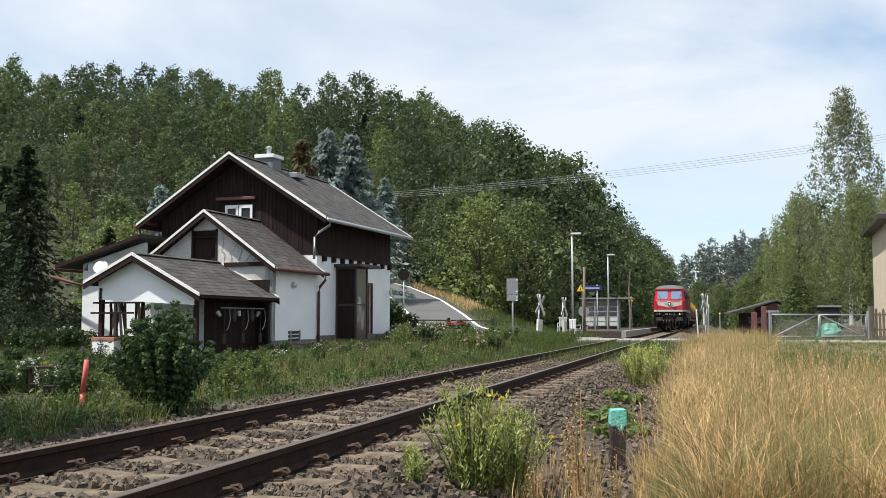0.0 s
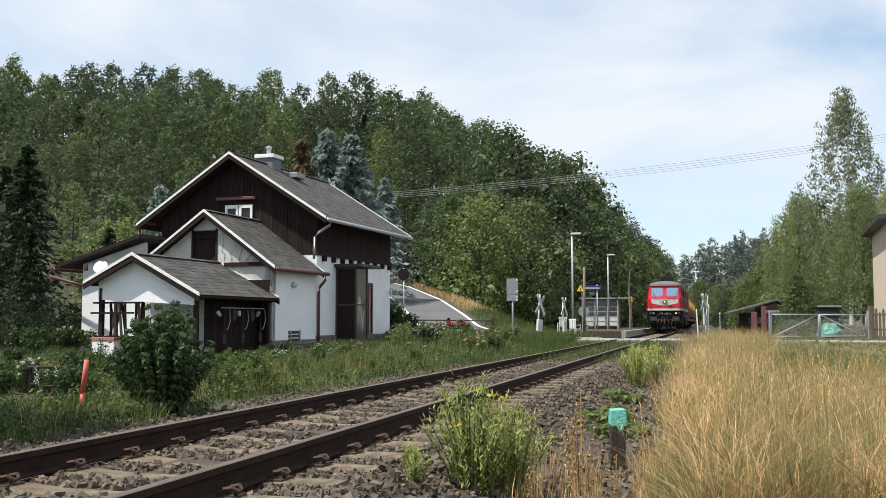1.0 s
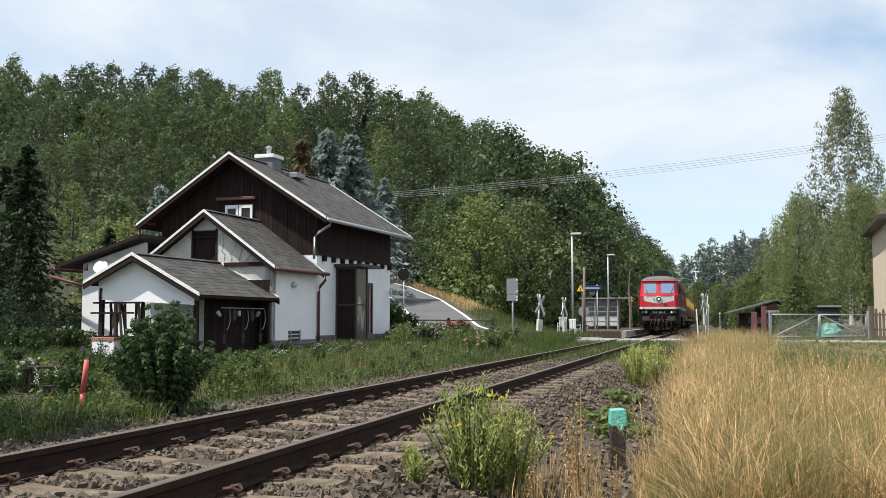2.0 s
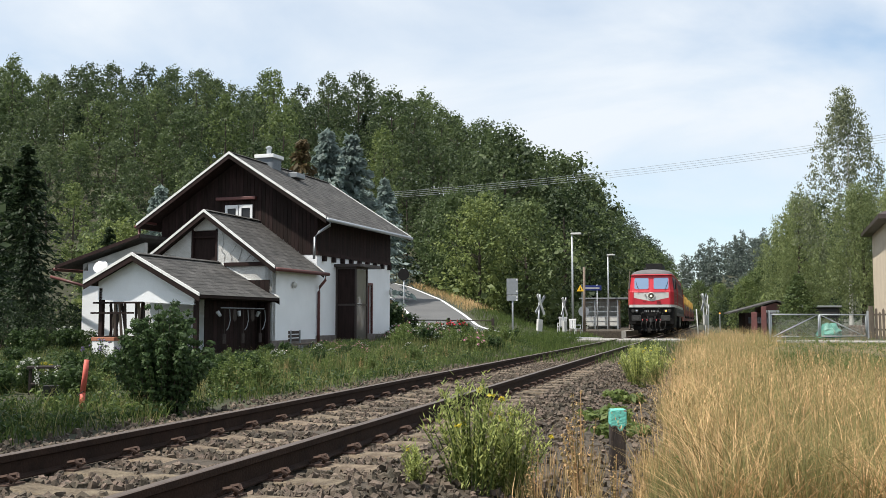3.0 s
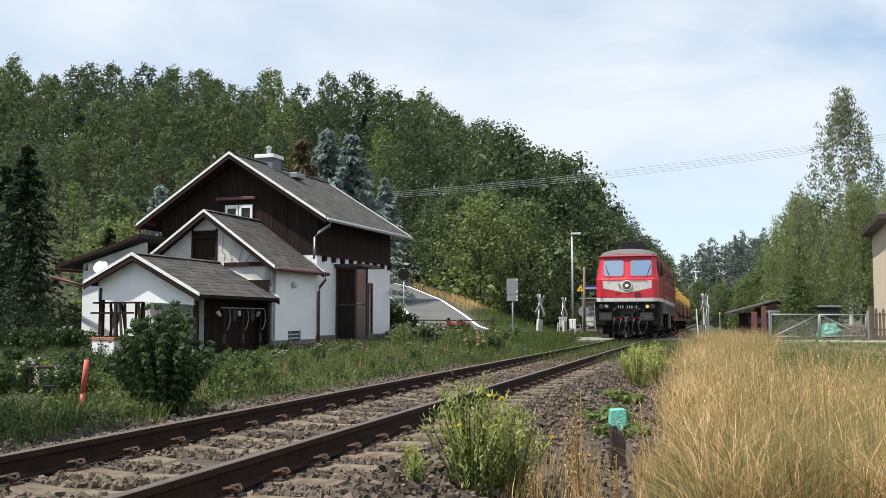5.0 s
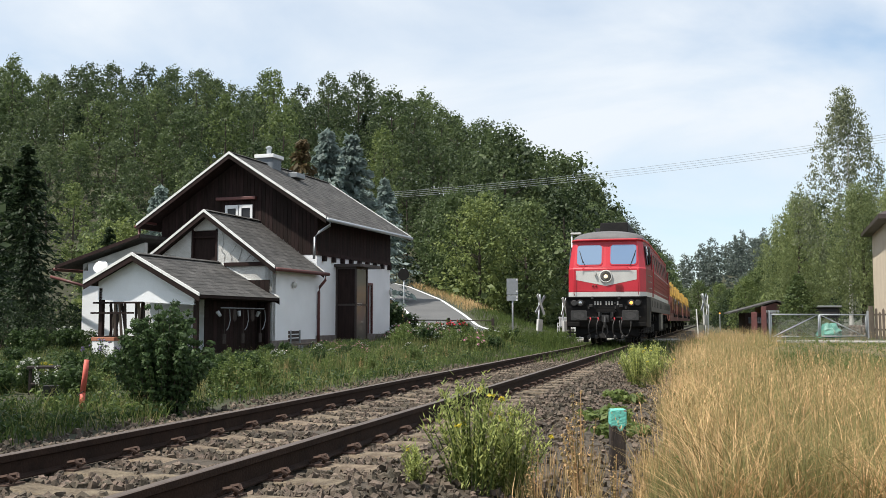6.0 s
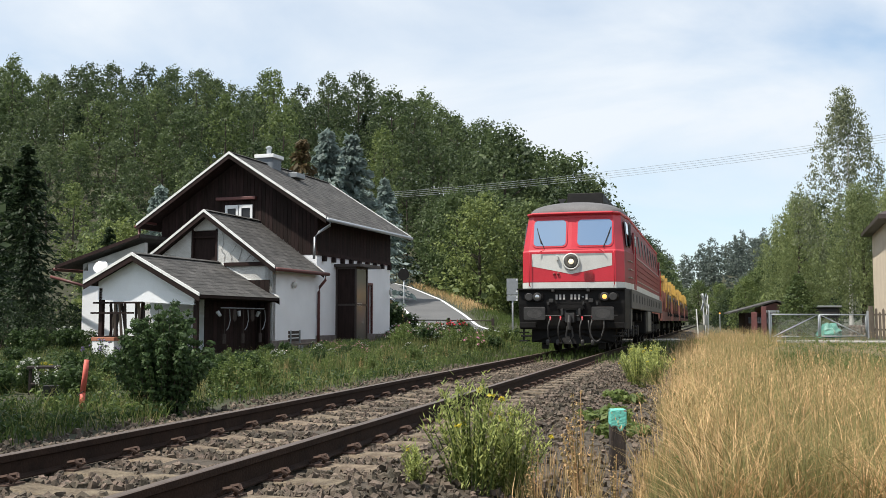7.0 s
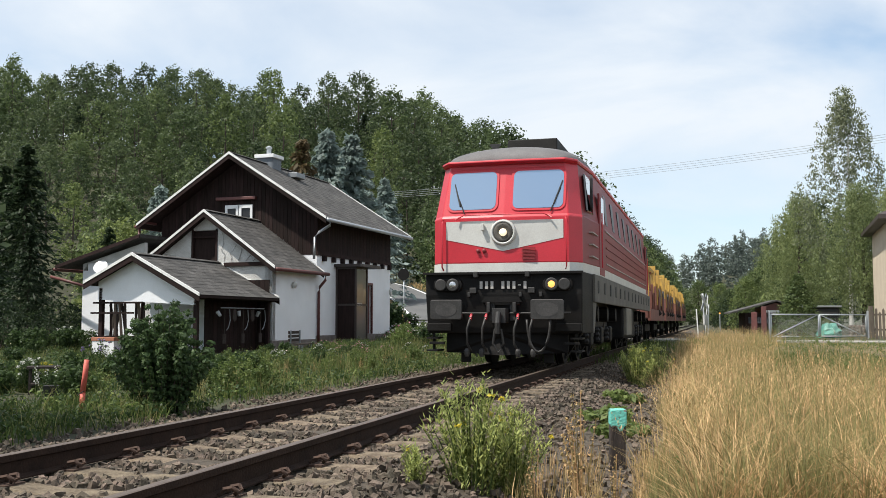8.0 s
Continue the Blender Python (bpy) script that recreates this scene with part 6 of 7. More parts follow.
def andrews_cross(x, y, z, rz, h=2.6, lean=0):
    t = thing("crossing_sign", pose(x, y, z, 0, lean, rz), "St Andrew's cross at the level crossing, seen from behind", "crossing sign", "level crossing signs")
    part("post", Shape().tube([(0, 0, -0.5), (0, 0, h)], 0.05, n=8), M_GALV, t, smooth=True)
    for a in (35, -35):
        part("arm", Shape().box(-0.08, -0.02, -0.62, 0.08, 0.02, 0.62, pose(0, -0.06 if a > 0 else -0.105, h - 0.55, 0, a, 0)), M_GREYMETAL if a > 0 else M_LIGHTGREY, t, bevel=0.008)
    part("lamp_box", Shape().box(-0.22, -0.18, h - 2.0, 0.18, -0.04, h - 1.35), M_LIGHTGREY, t, bevel=0.03)


def white_chair(x, y, z, rz):
    t = thing("garden_chair", pose(x, y, z, 0, 0, rz), "white plastic garden chair near the platform", "chair", "white garden chairs")
    part("seat", Shape().box(-0.24, -0.24, 0.40, 0.24, 0.24, 0.44), M_WHITE, t, bevel=0.015)
    bk = Shape()
    for i in range(4):
        bk.box(-0.22 + i * 0.12, 0.22, 0.46, -0.14 + i * 0.12, 0.26, 0.92)
    bk.box(-0.25, 0.21, 0.90, 0.25, 0.27, 1.0)
    part("backrest", bk, M_WHITE, t, bevel=0.01)
    for sx in (-0.24, 0.2):
        for sy in (-0.24, 0.2):
            part("leg", Shape().box(sx, sy, -0.05, sx + 0.04, sy + 0.04, 0.40), M_WHITE, t)
        part("armrest", Shape().box(sx, -0.24, 0.62, sx + 0.05, 0.24, 0.66).box(sx, -0.24, 0.42, sx + 0.04, -0.2, 0.62), M_WHITE, t, bevel=0.01)


def build_station():
    lamp_post(-4.5, 58.2, 0.10, 6.0, "tall galvanised platform lamp post")
    lamp_post(-4.3, 77.5, 0.20, 5.9, "tall galvanised platform lamp post")
    # wooden pole and warning sign
    p = thing("wooden_pole", pose(-4.35, 62.5, 0.20), "weathered wooden pole beside the platform", "pole")
    part("pole", Shape().tube([(0, 0, -0.3), (0.02, 0, 4.15)], 0.09, 0.075, n=10), M_FENCEWOOD, p, smooth=True)
    for x, y, z0, z1 in ((-4.2, 59.5, 0.15, 2.95), (-3.0, 83.0, 0.20, 2.75)):
        w = thing("warning_sign", pose(x, y, z0), "yellow triangular warning sign on a thin post", "sign", "platform warning signs")
        part("post", Shape().tube([(0.1, 0.05, 0), (0.1, 0.05, z1)], 0.025, n=6), M_GALV, w)
        part("plate", Shape().prism([(-0.22, 0, z1 - 0.42), (0.22, 0, z1 - 0.42), (0, 0, z1 - 0.02)], (0, 0.02, 0)), M_SIGNYELLOW, w, "yellow warning plate")
        part("symbol", Shape().prism([(-0.04, -0.005, z1 - 0.36), (0.06, -0.005, z1 - 0.36), (0.0, -0.005, z1 - 0.14)], (0, 0.004, 0)), M_BLACK, w)
    # shelter
    s = thing("platform_shelter", pose(-5.0, 79.0, 0.20), "grey steel and glass platform shelter", "shelter")
    part("roof", Shape().box(-1.7, -1.0, 2.42, 2.6, 1.2, 2.52), M_GREYMETAL, s, bevel=0.02)
    for x in (-1.5, -0.5, 0.5, 1.3):
        part("post", Shape().box(x, -0.8, -0.2, x + 0.08, -0.72, 2.42), M_GALV, s)
    part("back_wall", Shape().box(-1.5, 0.9, 0.0, 1.35, 0.95, 2.42), M_LIGHTGREY, s, "pale grey back panels")
    part("side_wall", Shape().box(1.38, -0.8, 0.0, 1.42, 0.9, 2.3), M_GREYMETAL, s)
    for i in range(6):
        part("cross_bar", Shape().box(-1.42, -0.78, 0.25 + i * 0.38, 1.3, -0.74, 0.29 + i * 0.38), M_GALV, s)
    for i in range(3):
        part("pane", Shape().box(-1.42 + i * 0.94, -0.755, 0.3, -0.58 + i * 0.94, -0.745, 1.0), M_LIGHTGREY, s, "grey lower panel")
    part("bench", Shape().box(-1.3, 0.4, 0.42, 1.2, 0.8, 0.47).box(-1.2, 0.5, 0, -1.1, 0.7, 0.42).box(1.0, 0.5, 0, 1.1, 0.7, 0.42), M_GREYMETAL, s)
    n = thing("station_name_sign", pose(-4.55, 68.0, 0.20, 0, 0, 20), "dark blue station name board on two posts", "sign")
    for x in (-0.45, 0.45):
        part("post", Shape().tube([(x, 0.05, -0.3), (x, 0.05, 3.2)], 0.045, n=8), M_GALV, n, smooth=True)
    part("board", Shape().box(-0.55, -0.02, 2.80, 0.75, 0.03, 3.15), M_SIGNBLUE, n, bevel=0.01)
    part("text_bar", Shape().box(-0.42, -0.03, 2.92, 0.60, -0.022, 3.01), M_LIGHTGREY, n, "pale bar of lettering")
    r = sign_post(-4.75, 65.5, 0.20, 1.6, "round sign seen from behind on a short post", "sign")
    part("disc", Shape().lathe([(0.36, 0), (0.36, 0.02)], pose(0, -0.06, 1.3, 90, 0, 0), 20), M_GREYMETAL, r)
    r = sign_post(-14.3, 55.3, float(ground_z(-14.3, 55.3)), 3.0, "round traffic sign seen from behind", "road sign")
    part("disc", Shape().lathe([(0.36, 0), (0.36, 0.02)], pose(0, -0.06, 2.62, 90, 0, 0), 24), M_UNDER, r, "dark back of a round sign")
    r = sign_post(-6.35, 49.0, float(ground_z(-6.35, 49)), 3.0, "rectangular traffic signs seen from behind", "road sign")
    part("plate", Shape().box(-0.30, -0.08, 2.17, 0.30, -0.05, 3.0), M_GREYMETAL, r, "grey back of a sign", bevel=0.01)
    part("plate", Shape().box(-0.30, -0.08, 1.85, 0.30, -0.05, 2.13), M_GREYMETAL, r, "grey back of a sign", bevel=0.01)
    for z in (2.93, 2.35, 2.05, 1.89):
        part("reflector", Shape().box(0.20, -0.09, z - 0.03, 0.28, -0.082, z + 0.03), M_WHITE, r)
    andrews_cross(-5.45, 51.2, float(ground_z(-5.45, 51.2)) - 0.1, 62, 2.35, 6)
    andrews_cross(-4.55, 54.5, float(ground_z(-4.55, 54.5)), 75, 2.2)
    andrews_cross(3.15, 63.5, -0.1, 58, 2.7, -3)
    for i, (px_, ph) in enumerate(((2.75, 1.7), (3.35, 2.0), (3.15, 2.6))):
        q = thing("white_post", pose(px_, 63.2 + i * 0.4, -0.1, 0, (-3, 2, 5)[i], 0), "leaning white wooden post by the crossing", "post", "white crossing posts")
        part("post", Shape().box(-0.04, -0.04, -0.4, 0.04, 0.04, ph), M_FASCIA, q, bevel=0.01)
    a = thing("amber_marker_light", pose(4.2, 75, -0.1), "small amber signal light on a post", "signal")
    part("post", Shape().tube([(0, 0, -0.3), (0, 0, 1.5)], 0.04, n=6), M_GALV, a)
    part("lens", Shape().lathe([(0.045, 0), (0.035, 0.03), (0.01, 0.04)], pose(0, -0.03, 1.53, 90, 0, 0), 12), M_RED_EMIT, a, "glowing amber lens")
    white_chair(-4.75, 55.5, float(ground_z(-4.75, 55.5)) + 0.03, 200)
    white_chair(-4.05, 55.9, float(ground_z(-4.05, 55.9)) + 0.03, 150)
    d = thing("bare_dead_trunk", pose(-1.9, 68.0, 0.0), "bare pale dead trunk beside the line", "tree trunk")
    part("trunk", Shape().tube([(0, 0, -0.4), (0.05, 0, 1.5), (-0.02, 0.05, 3.0), (0.06, 0, 4.3)], 0.09, 0.03, n=7).tube([(0.0, 0.02, 2.6), (-0.25, 0, 2.9)], 0.03, 0.01, n=5).tube([(-0.02, 0.05, 3.2), (0.2, 0, 3.5)], 0.03, 0.01, n=5), M_FENCEWOOD, d)


build_station()


# ---- gardens to the east ----
def build_gardens():
    g = thing("wire_mesh_gate", pose(6.15, 46.0, 0.02, 0, 0, 31), "galvanised double wire-mesh gate, closed", "gate")
    for leaf_i in range(2):
        x0 = leaf_i * 2.58
        lf = Shape()
        lf.tube([(x0, 0, 0.12), (x0, 0, 1.12)], 0.03).tube([(x0 + 2.5, 0, 0.12), (x0 + 2.5, 0, 1.12)], 0.03).tube([(x0, 0, 1.12), (x0 + 2.5, 0, 1.12)], 0.03).tube([(x0, 0, 0.12), (x0 + 2.5, 0, 0.12)], 0.03)
        a = (x0 + 2.5, 1.12) if leaf_i == 0 else (x0, 1.12)
        b = (x0 + 0.1, 0.12) if leaf_i == 0 else (x0 + 2.4, 0.12)
        lf.tube([(a[0], 0.02, a[1]), (b[0], 0.02, b[1])], 0.025)
        fr = part("gate_leaf", lf, M_GALV, g, "grey steel gate leaf", smooth=True)
        ms = Shape()
        k = -1.0
        while k < 2.5:
            for s in (1, -1):
                xa, za, xb, zb = k, 0.14, k + 1.0, 1.12
                if xa < 0:
                    za, xa = za - xa * 0.98, 0
                if xb > 2.5:
                    zb, xb = zb - (xb - 2.5) * 0.98, 2.5
                if xb > xa:
                    ms.tube([(x0 + (xa if s > 0 else 2.5 - xa), -0.01, za), (x0 + (xb if s > 0 else 2.5 - xb), -0.01, zb)], 0.0014, n=3, cap=False)
            k += 0.12
        part("wire_mesh", ms, M_GALV, fr, "chain-link wire mesh")
    for x in (-0.1, 5.2):
        part("gate_post", Shape().tube([(x, 0, -0.4), (x, 0, 1.3)], 0.06, n=8), M_GALV, g)
    b = thing("gate_pillar", pose(5.75, 45.9, 0), "old reddish-brown timber gate pillars", "post")
    part("post", Shape().box(-0.45, -0.1, -0.4, -0.2, 0.1, 1.25), M_REDPIPE, b, bevel=0.02)
    part("post", Shape().box(-0.02, -0.12, -0.4, 0.2, 0.12, 1.5), M_REDPIPE, b, bevel=0.02)
    f = thing("picket_fence", pose(10.75, 48.6, 0.05, 0, 0, 12), "weathered wooden picket fence", "fence")
    for z in (0.35, 1.05):
        part("rail", Shape().box(0, 0.03, z, 4.0, 0.08, z + 0.08), M_FENCEWOOD, f)
    for i in range(24):
        h = 1.25 + 0.1 * math.sin(i * 2.3)
        part("slat", Shape().prism([(i * 0.165, 0, -0.1), (i * 0.165 + 0.11, 0, -0.1), (i * 0.165 + 0.11, 0, h), (i * 0.165 + 0.055, 0, h + 0.08), (i * 0.165, 0, h)], (0, 0.025, 0)), M_FENCEWOOD, f)
    part("post", Shape().box(-0.1, -0.06, -0.3, 0.06, 0.1, 1.5), M_FENCEWOOD, f)
    t = thing("covered_heap", pose(9.1, 50.5, 0.05) @ Matrix.Scale(0.58, 4), "heap covered by a green tarpaulin", "tarpaulin")
    rng = np.random.default_rng(8)
    rings = []
    for z, r in ((-0.1, 1.0), (0.25, 0.92), (0.55, 0.86), (0.72, 0.70), (0.98, 0.52), (1.0, 0.15)):
        rings.append([(r * math.cos(k * math.tau / 14) * (1 + rng.normal(0, 0.10) + 0.25 * math.sin(k * 1.35)), r * math.sin(k * math.tau / 14) * (1 + rng.normal(0, 0.15)), z * (1 + 0.22 * math.sin(k * 0.9)) + rng.normal(0, 0.06)) for k in range(14)])
    part("tarpaulin", Shape().loft(rings), M_TEALTARP, t, bevel=0.03)
    hp = thing("firewood_stack", pose(10.6, 50.2, 0.05), "stack of split firewood behind the gate", "firewood")
    for i in range(26):
        part("log", Shape().tube([((i % 7) * 0.17 - 0.5, 0, 0.08 + (i // 7) * 0.15), ((i % 7) * 0.17 - 0.5 + rng.normal(0, 0.03), 0.8, 0.08 + (i // 7) * 0.15)], 0.075, n=6), M_FENCEWOOD, hp)
    s = thing("garden_shed", pose(6.6, 63.5, 0.1, 0, 0, 8), "low brown garden shed with a sloping roof", "shed")
    part("wall", Shape().box(-1.0, 0, -0.2, 1.6, 2.2, 1.25), M_DARKWOOD, s)
    part("gable", Shape().prism([(0.0, -0.02, 1.25), (1.6, -0.02, 1.25), (1.6, -0.02, 1.55), (0.9, -0.02, 1.9), (0.0, -0.02, 1.6)], (0, 2.2, 0)), M_REDPIPE, s, "red-brown gable")
    part("roof", Shape().prism([(-1.9, -0.3, 1.22), (0.9, -0.3, 1.98), (1.9, -0.3, 1.60), (1.9, -0.3, 1.68), (0.9, -0.3, 2.07), (-1.9, -0.3, 1.30)], (0, 2.8, 0)), M_ROOF, s, "weathered board roof")
    part("white_board", Shape().box(0.25, -0.06, 1.28, 1.6, -0.03, 1.42), M_WHITE, s)
    for x in (-0.8, -0.3, 0.3):
        part("window", Shape().box(x, -0.03, 0.6, x + 0.3, 0.0, 1.0), M_DARKGLASS, s)
    c = thing("covered_trailer", pose(9.7, 58.5, 0.1), "dark covered object on a trailer", "trailer")
    part("load", Shape().box(-0.9, 0, 0.9, 0.9, 1.5, 1.5), M_BLACK, c, bevel=0.15)
    part("canopy", Shape().box(-1.2, -0.1, 1.52, 1.0, 1.6, 1.62), M_GREYMETAL, c, bevel=0.02)
    for x in (-0.8, 0.7):
        part("leg", Shape().box(x, 0.3, -0.2, x + 0.08, 0.4, 0.95), M_OLDWOOD, c)
    part("pole", Shape().tube([(-0.9, 0.0, 0.9), (-0.9, 0, 3.0)], 0.03), M_FENCEWOOD, c)
    # beige house
    h = thing("apartment_house", pose(12.0, 50.6, 0.05, 0, 0, -4), "beige rendered house with brown eaves", "house")
    W, D = 9.0, 10.0
    part("wall", Shape().box(0, 0, -0.3, 9, 0.3, 5.85), M_BEIGE, h)
    part("wall", Shape().box(0, D - 0.3, -0.3, 9, D, 5.85).box(8.7, 0.3, -0.3, 9, D - 0.3, 5.85), M_BEIGE, h)
    lw = Shape()
    part("wall", lw.box(0, 0.3, -0.3, 0.3, D - 0.3, 5.85), M_BEIGE, h)
    for x0, z0, z1 in ((0.24, 1.0, 2.55), (0.24, 3.55, 5.0), (3.4, 1.0, 2.55), (3.4, 3.55, 5.0)):
        w = part("window", Shape().box(x0, -0.01, z0, x0 + 1.1, 0.02, z1), M_DARKGLASS, h)
        part("window_frame", Shape().box(x0 - 0.06, -0.05, z0 - 0.06, x0 + 0.02, 0.0, z1 + 0.06).box(x0 + 1.08, -0.05, z0 - 0.06, x0 + 1.16, 0.0, z1 + 0.06).box(x0 + 0.02, -0.05, z1 - 0.02, x0 + 1.08, 0.0, z1 + 0.06).box(x0 + 0.02, -0.05, z0 - 0.06, x0 + 1.08, 0.0, z0 + 0.02).box(x0 + 0.5, -0.04, z0 + 0.02, x0 + 0.58, 0.0, z1 - 0.02), M_WHITE, w, "white window frame")
    part("roof", Shape().loft([[(-0.55, -0.55, 5.75), (9.55, -0.55, 5.75), (9.55, D + 0.55, 5.75), (-0.55, D + 0.55, 5.75)], [(-0.55, -0.55, 5.95), (9.55, -0.55, 5.95), (9.55, D + 0.55, 5.95), (-0.55, D + 0.55, 5.95)], [(4.2, 4.6, 8.4), (4.8, 4.6, 8.4), (4.8, 5.4, 8.4), (4.2, 5.4, 8.4)]]), M_BROWNMETAL, h, "brown hipped roof with wide eaves")
    # overhead lines
    for i in range(4):
        wv = thing("overhead_wire", pose(0, 0, 0), "thin overhead electricity wire", "wire", "overhead wires")
        a, b = Vector((-28, 92, 13.9 - i * 0.19)), Vector((75, 78, 24.2 - i * 0.24))
        pts = [a.lerp(b, k / 24) - Vector((0, 0, 2.2 * (1 - (2 * k / 24 - 1) ** 2))) for k in range(25)]
        part("wire", Shape().tube(pts, 0.013, n=4), M_GREYMETAL, wv)


build_gardens()


# ---- trackside things ----
def herb(seed, h, spread, stems, per, lsize, flower=None, slim=False):
    """Stems with leaves along them and flowers at the top."""
    rng = np.random.default_rng(seed)
    st = Shape()
    Q, F = [], []
    for i in range(stems):
        a, r = rng.uniform(0, 6.28), spread * rng.random() ** 0.6
        bx, by = r * 0.35 * math.cos(a), r * 0.35 * math.sin(a)
        tx, ty = r * math.cos(a), r * math.sin(a)
        hh = h * rng.uniform(0.75, 1.0) * (1 - 0.5 * (r / spread) ** 2)
        P = [Vector((bx + (tx - bx) * t ** 1.4, by + (ty - by) * t ** 1.4, hh * t)) for t in (0, 0.35, 0.7, 1.0)]
        P[0].z = -0.06
        st.tube(P, 0.006 * h + 0.002, 0.002, n=4, cap=False)
        C = np.array([P[0].lerp(P[1], 0.5)[:]] * 0 + [(P[k].lerp(P[k + 1], t))[:] for k in (0, 1, 2) for t in (0.2, 0.6, 0.95)])
        if slim:
            # narrow leaves rising along the stem
            n = len(C) * per
            p = np.repeat(C, per, 0) + rng.normal(0, 0.012, (n, 3)) * np.array([1, 1, 2.5])
            an = rng.uniform(0, 6.28, n)
            d = np.stack([np.cos(an), np.sin(an), rng.uniform(0.1, 1.5, n)], 1) * lsize * rng.uniform(1.2, 2.6, (n, 1))
            w = np.stack([-np.sin(an), np.cos(an), rng.normal(0, 0.3, n)], 1) * lsize * 0.3
            Q.append(np.stack([p, p + d * 0.45 - w, p + d, p + d * 0.45 + w], 1))
        else:
            Q.append(leaf_quads(C, np.full(len(C), lsize * 2.0), per, lsize, rng, 0.2, 0.3))
        if flower and rng.random() < (0.2 if slim else 0.7):
            F.append(leaf_quads(np.array([P[3][:]]), np.array([lsize * 1.3]), 12, lsize * 0.75, rng))
    return st, np.concatenate(Q), (np.concatenate(F) if F else None)


HERB_KIND = {}


def herb_kind(key, args, leafm, flowerm=None, stemm=None):
    st, q, f = herb(*args)
    HERB_KIND[key] = (st.mesh("stems", stemm or L_WEED), quads_mesh("leaves", q, leafm), quads_mesh("flowers", f, flowerm) if f is not None else None)


def plant_herb(key, x, y, s, rz, label, category="plant", group="", name="plant", zoff=0.0):
    a, b, c = HERB_KIND[key]
    t = thing(name, Matrix.Translation((x, y, float(ground_z(x, y)) + zoff)) @ Euler((0, 0, rz)).to_matrix().to_4x4(), label, category, group)
    for nm, me in (("stem", a), ("foliage", b), ("bloom", c)):
        if me:
            o = new(nm, me)
            o.parent, o.scale = t, (s, s, s)
            tagged(o, kind="stuff")
    return t


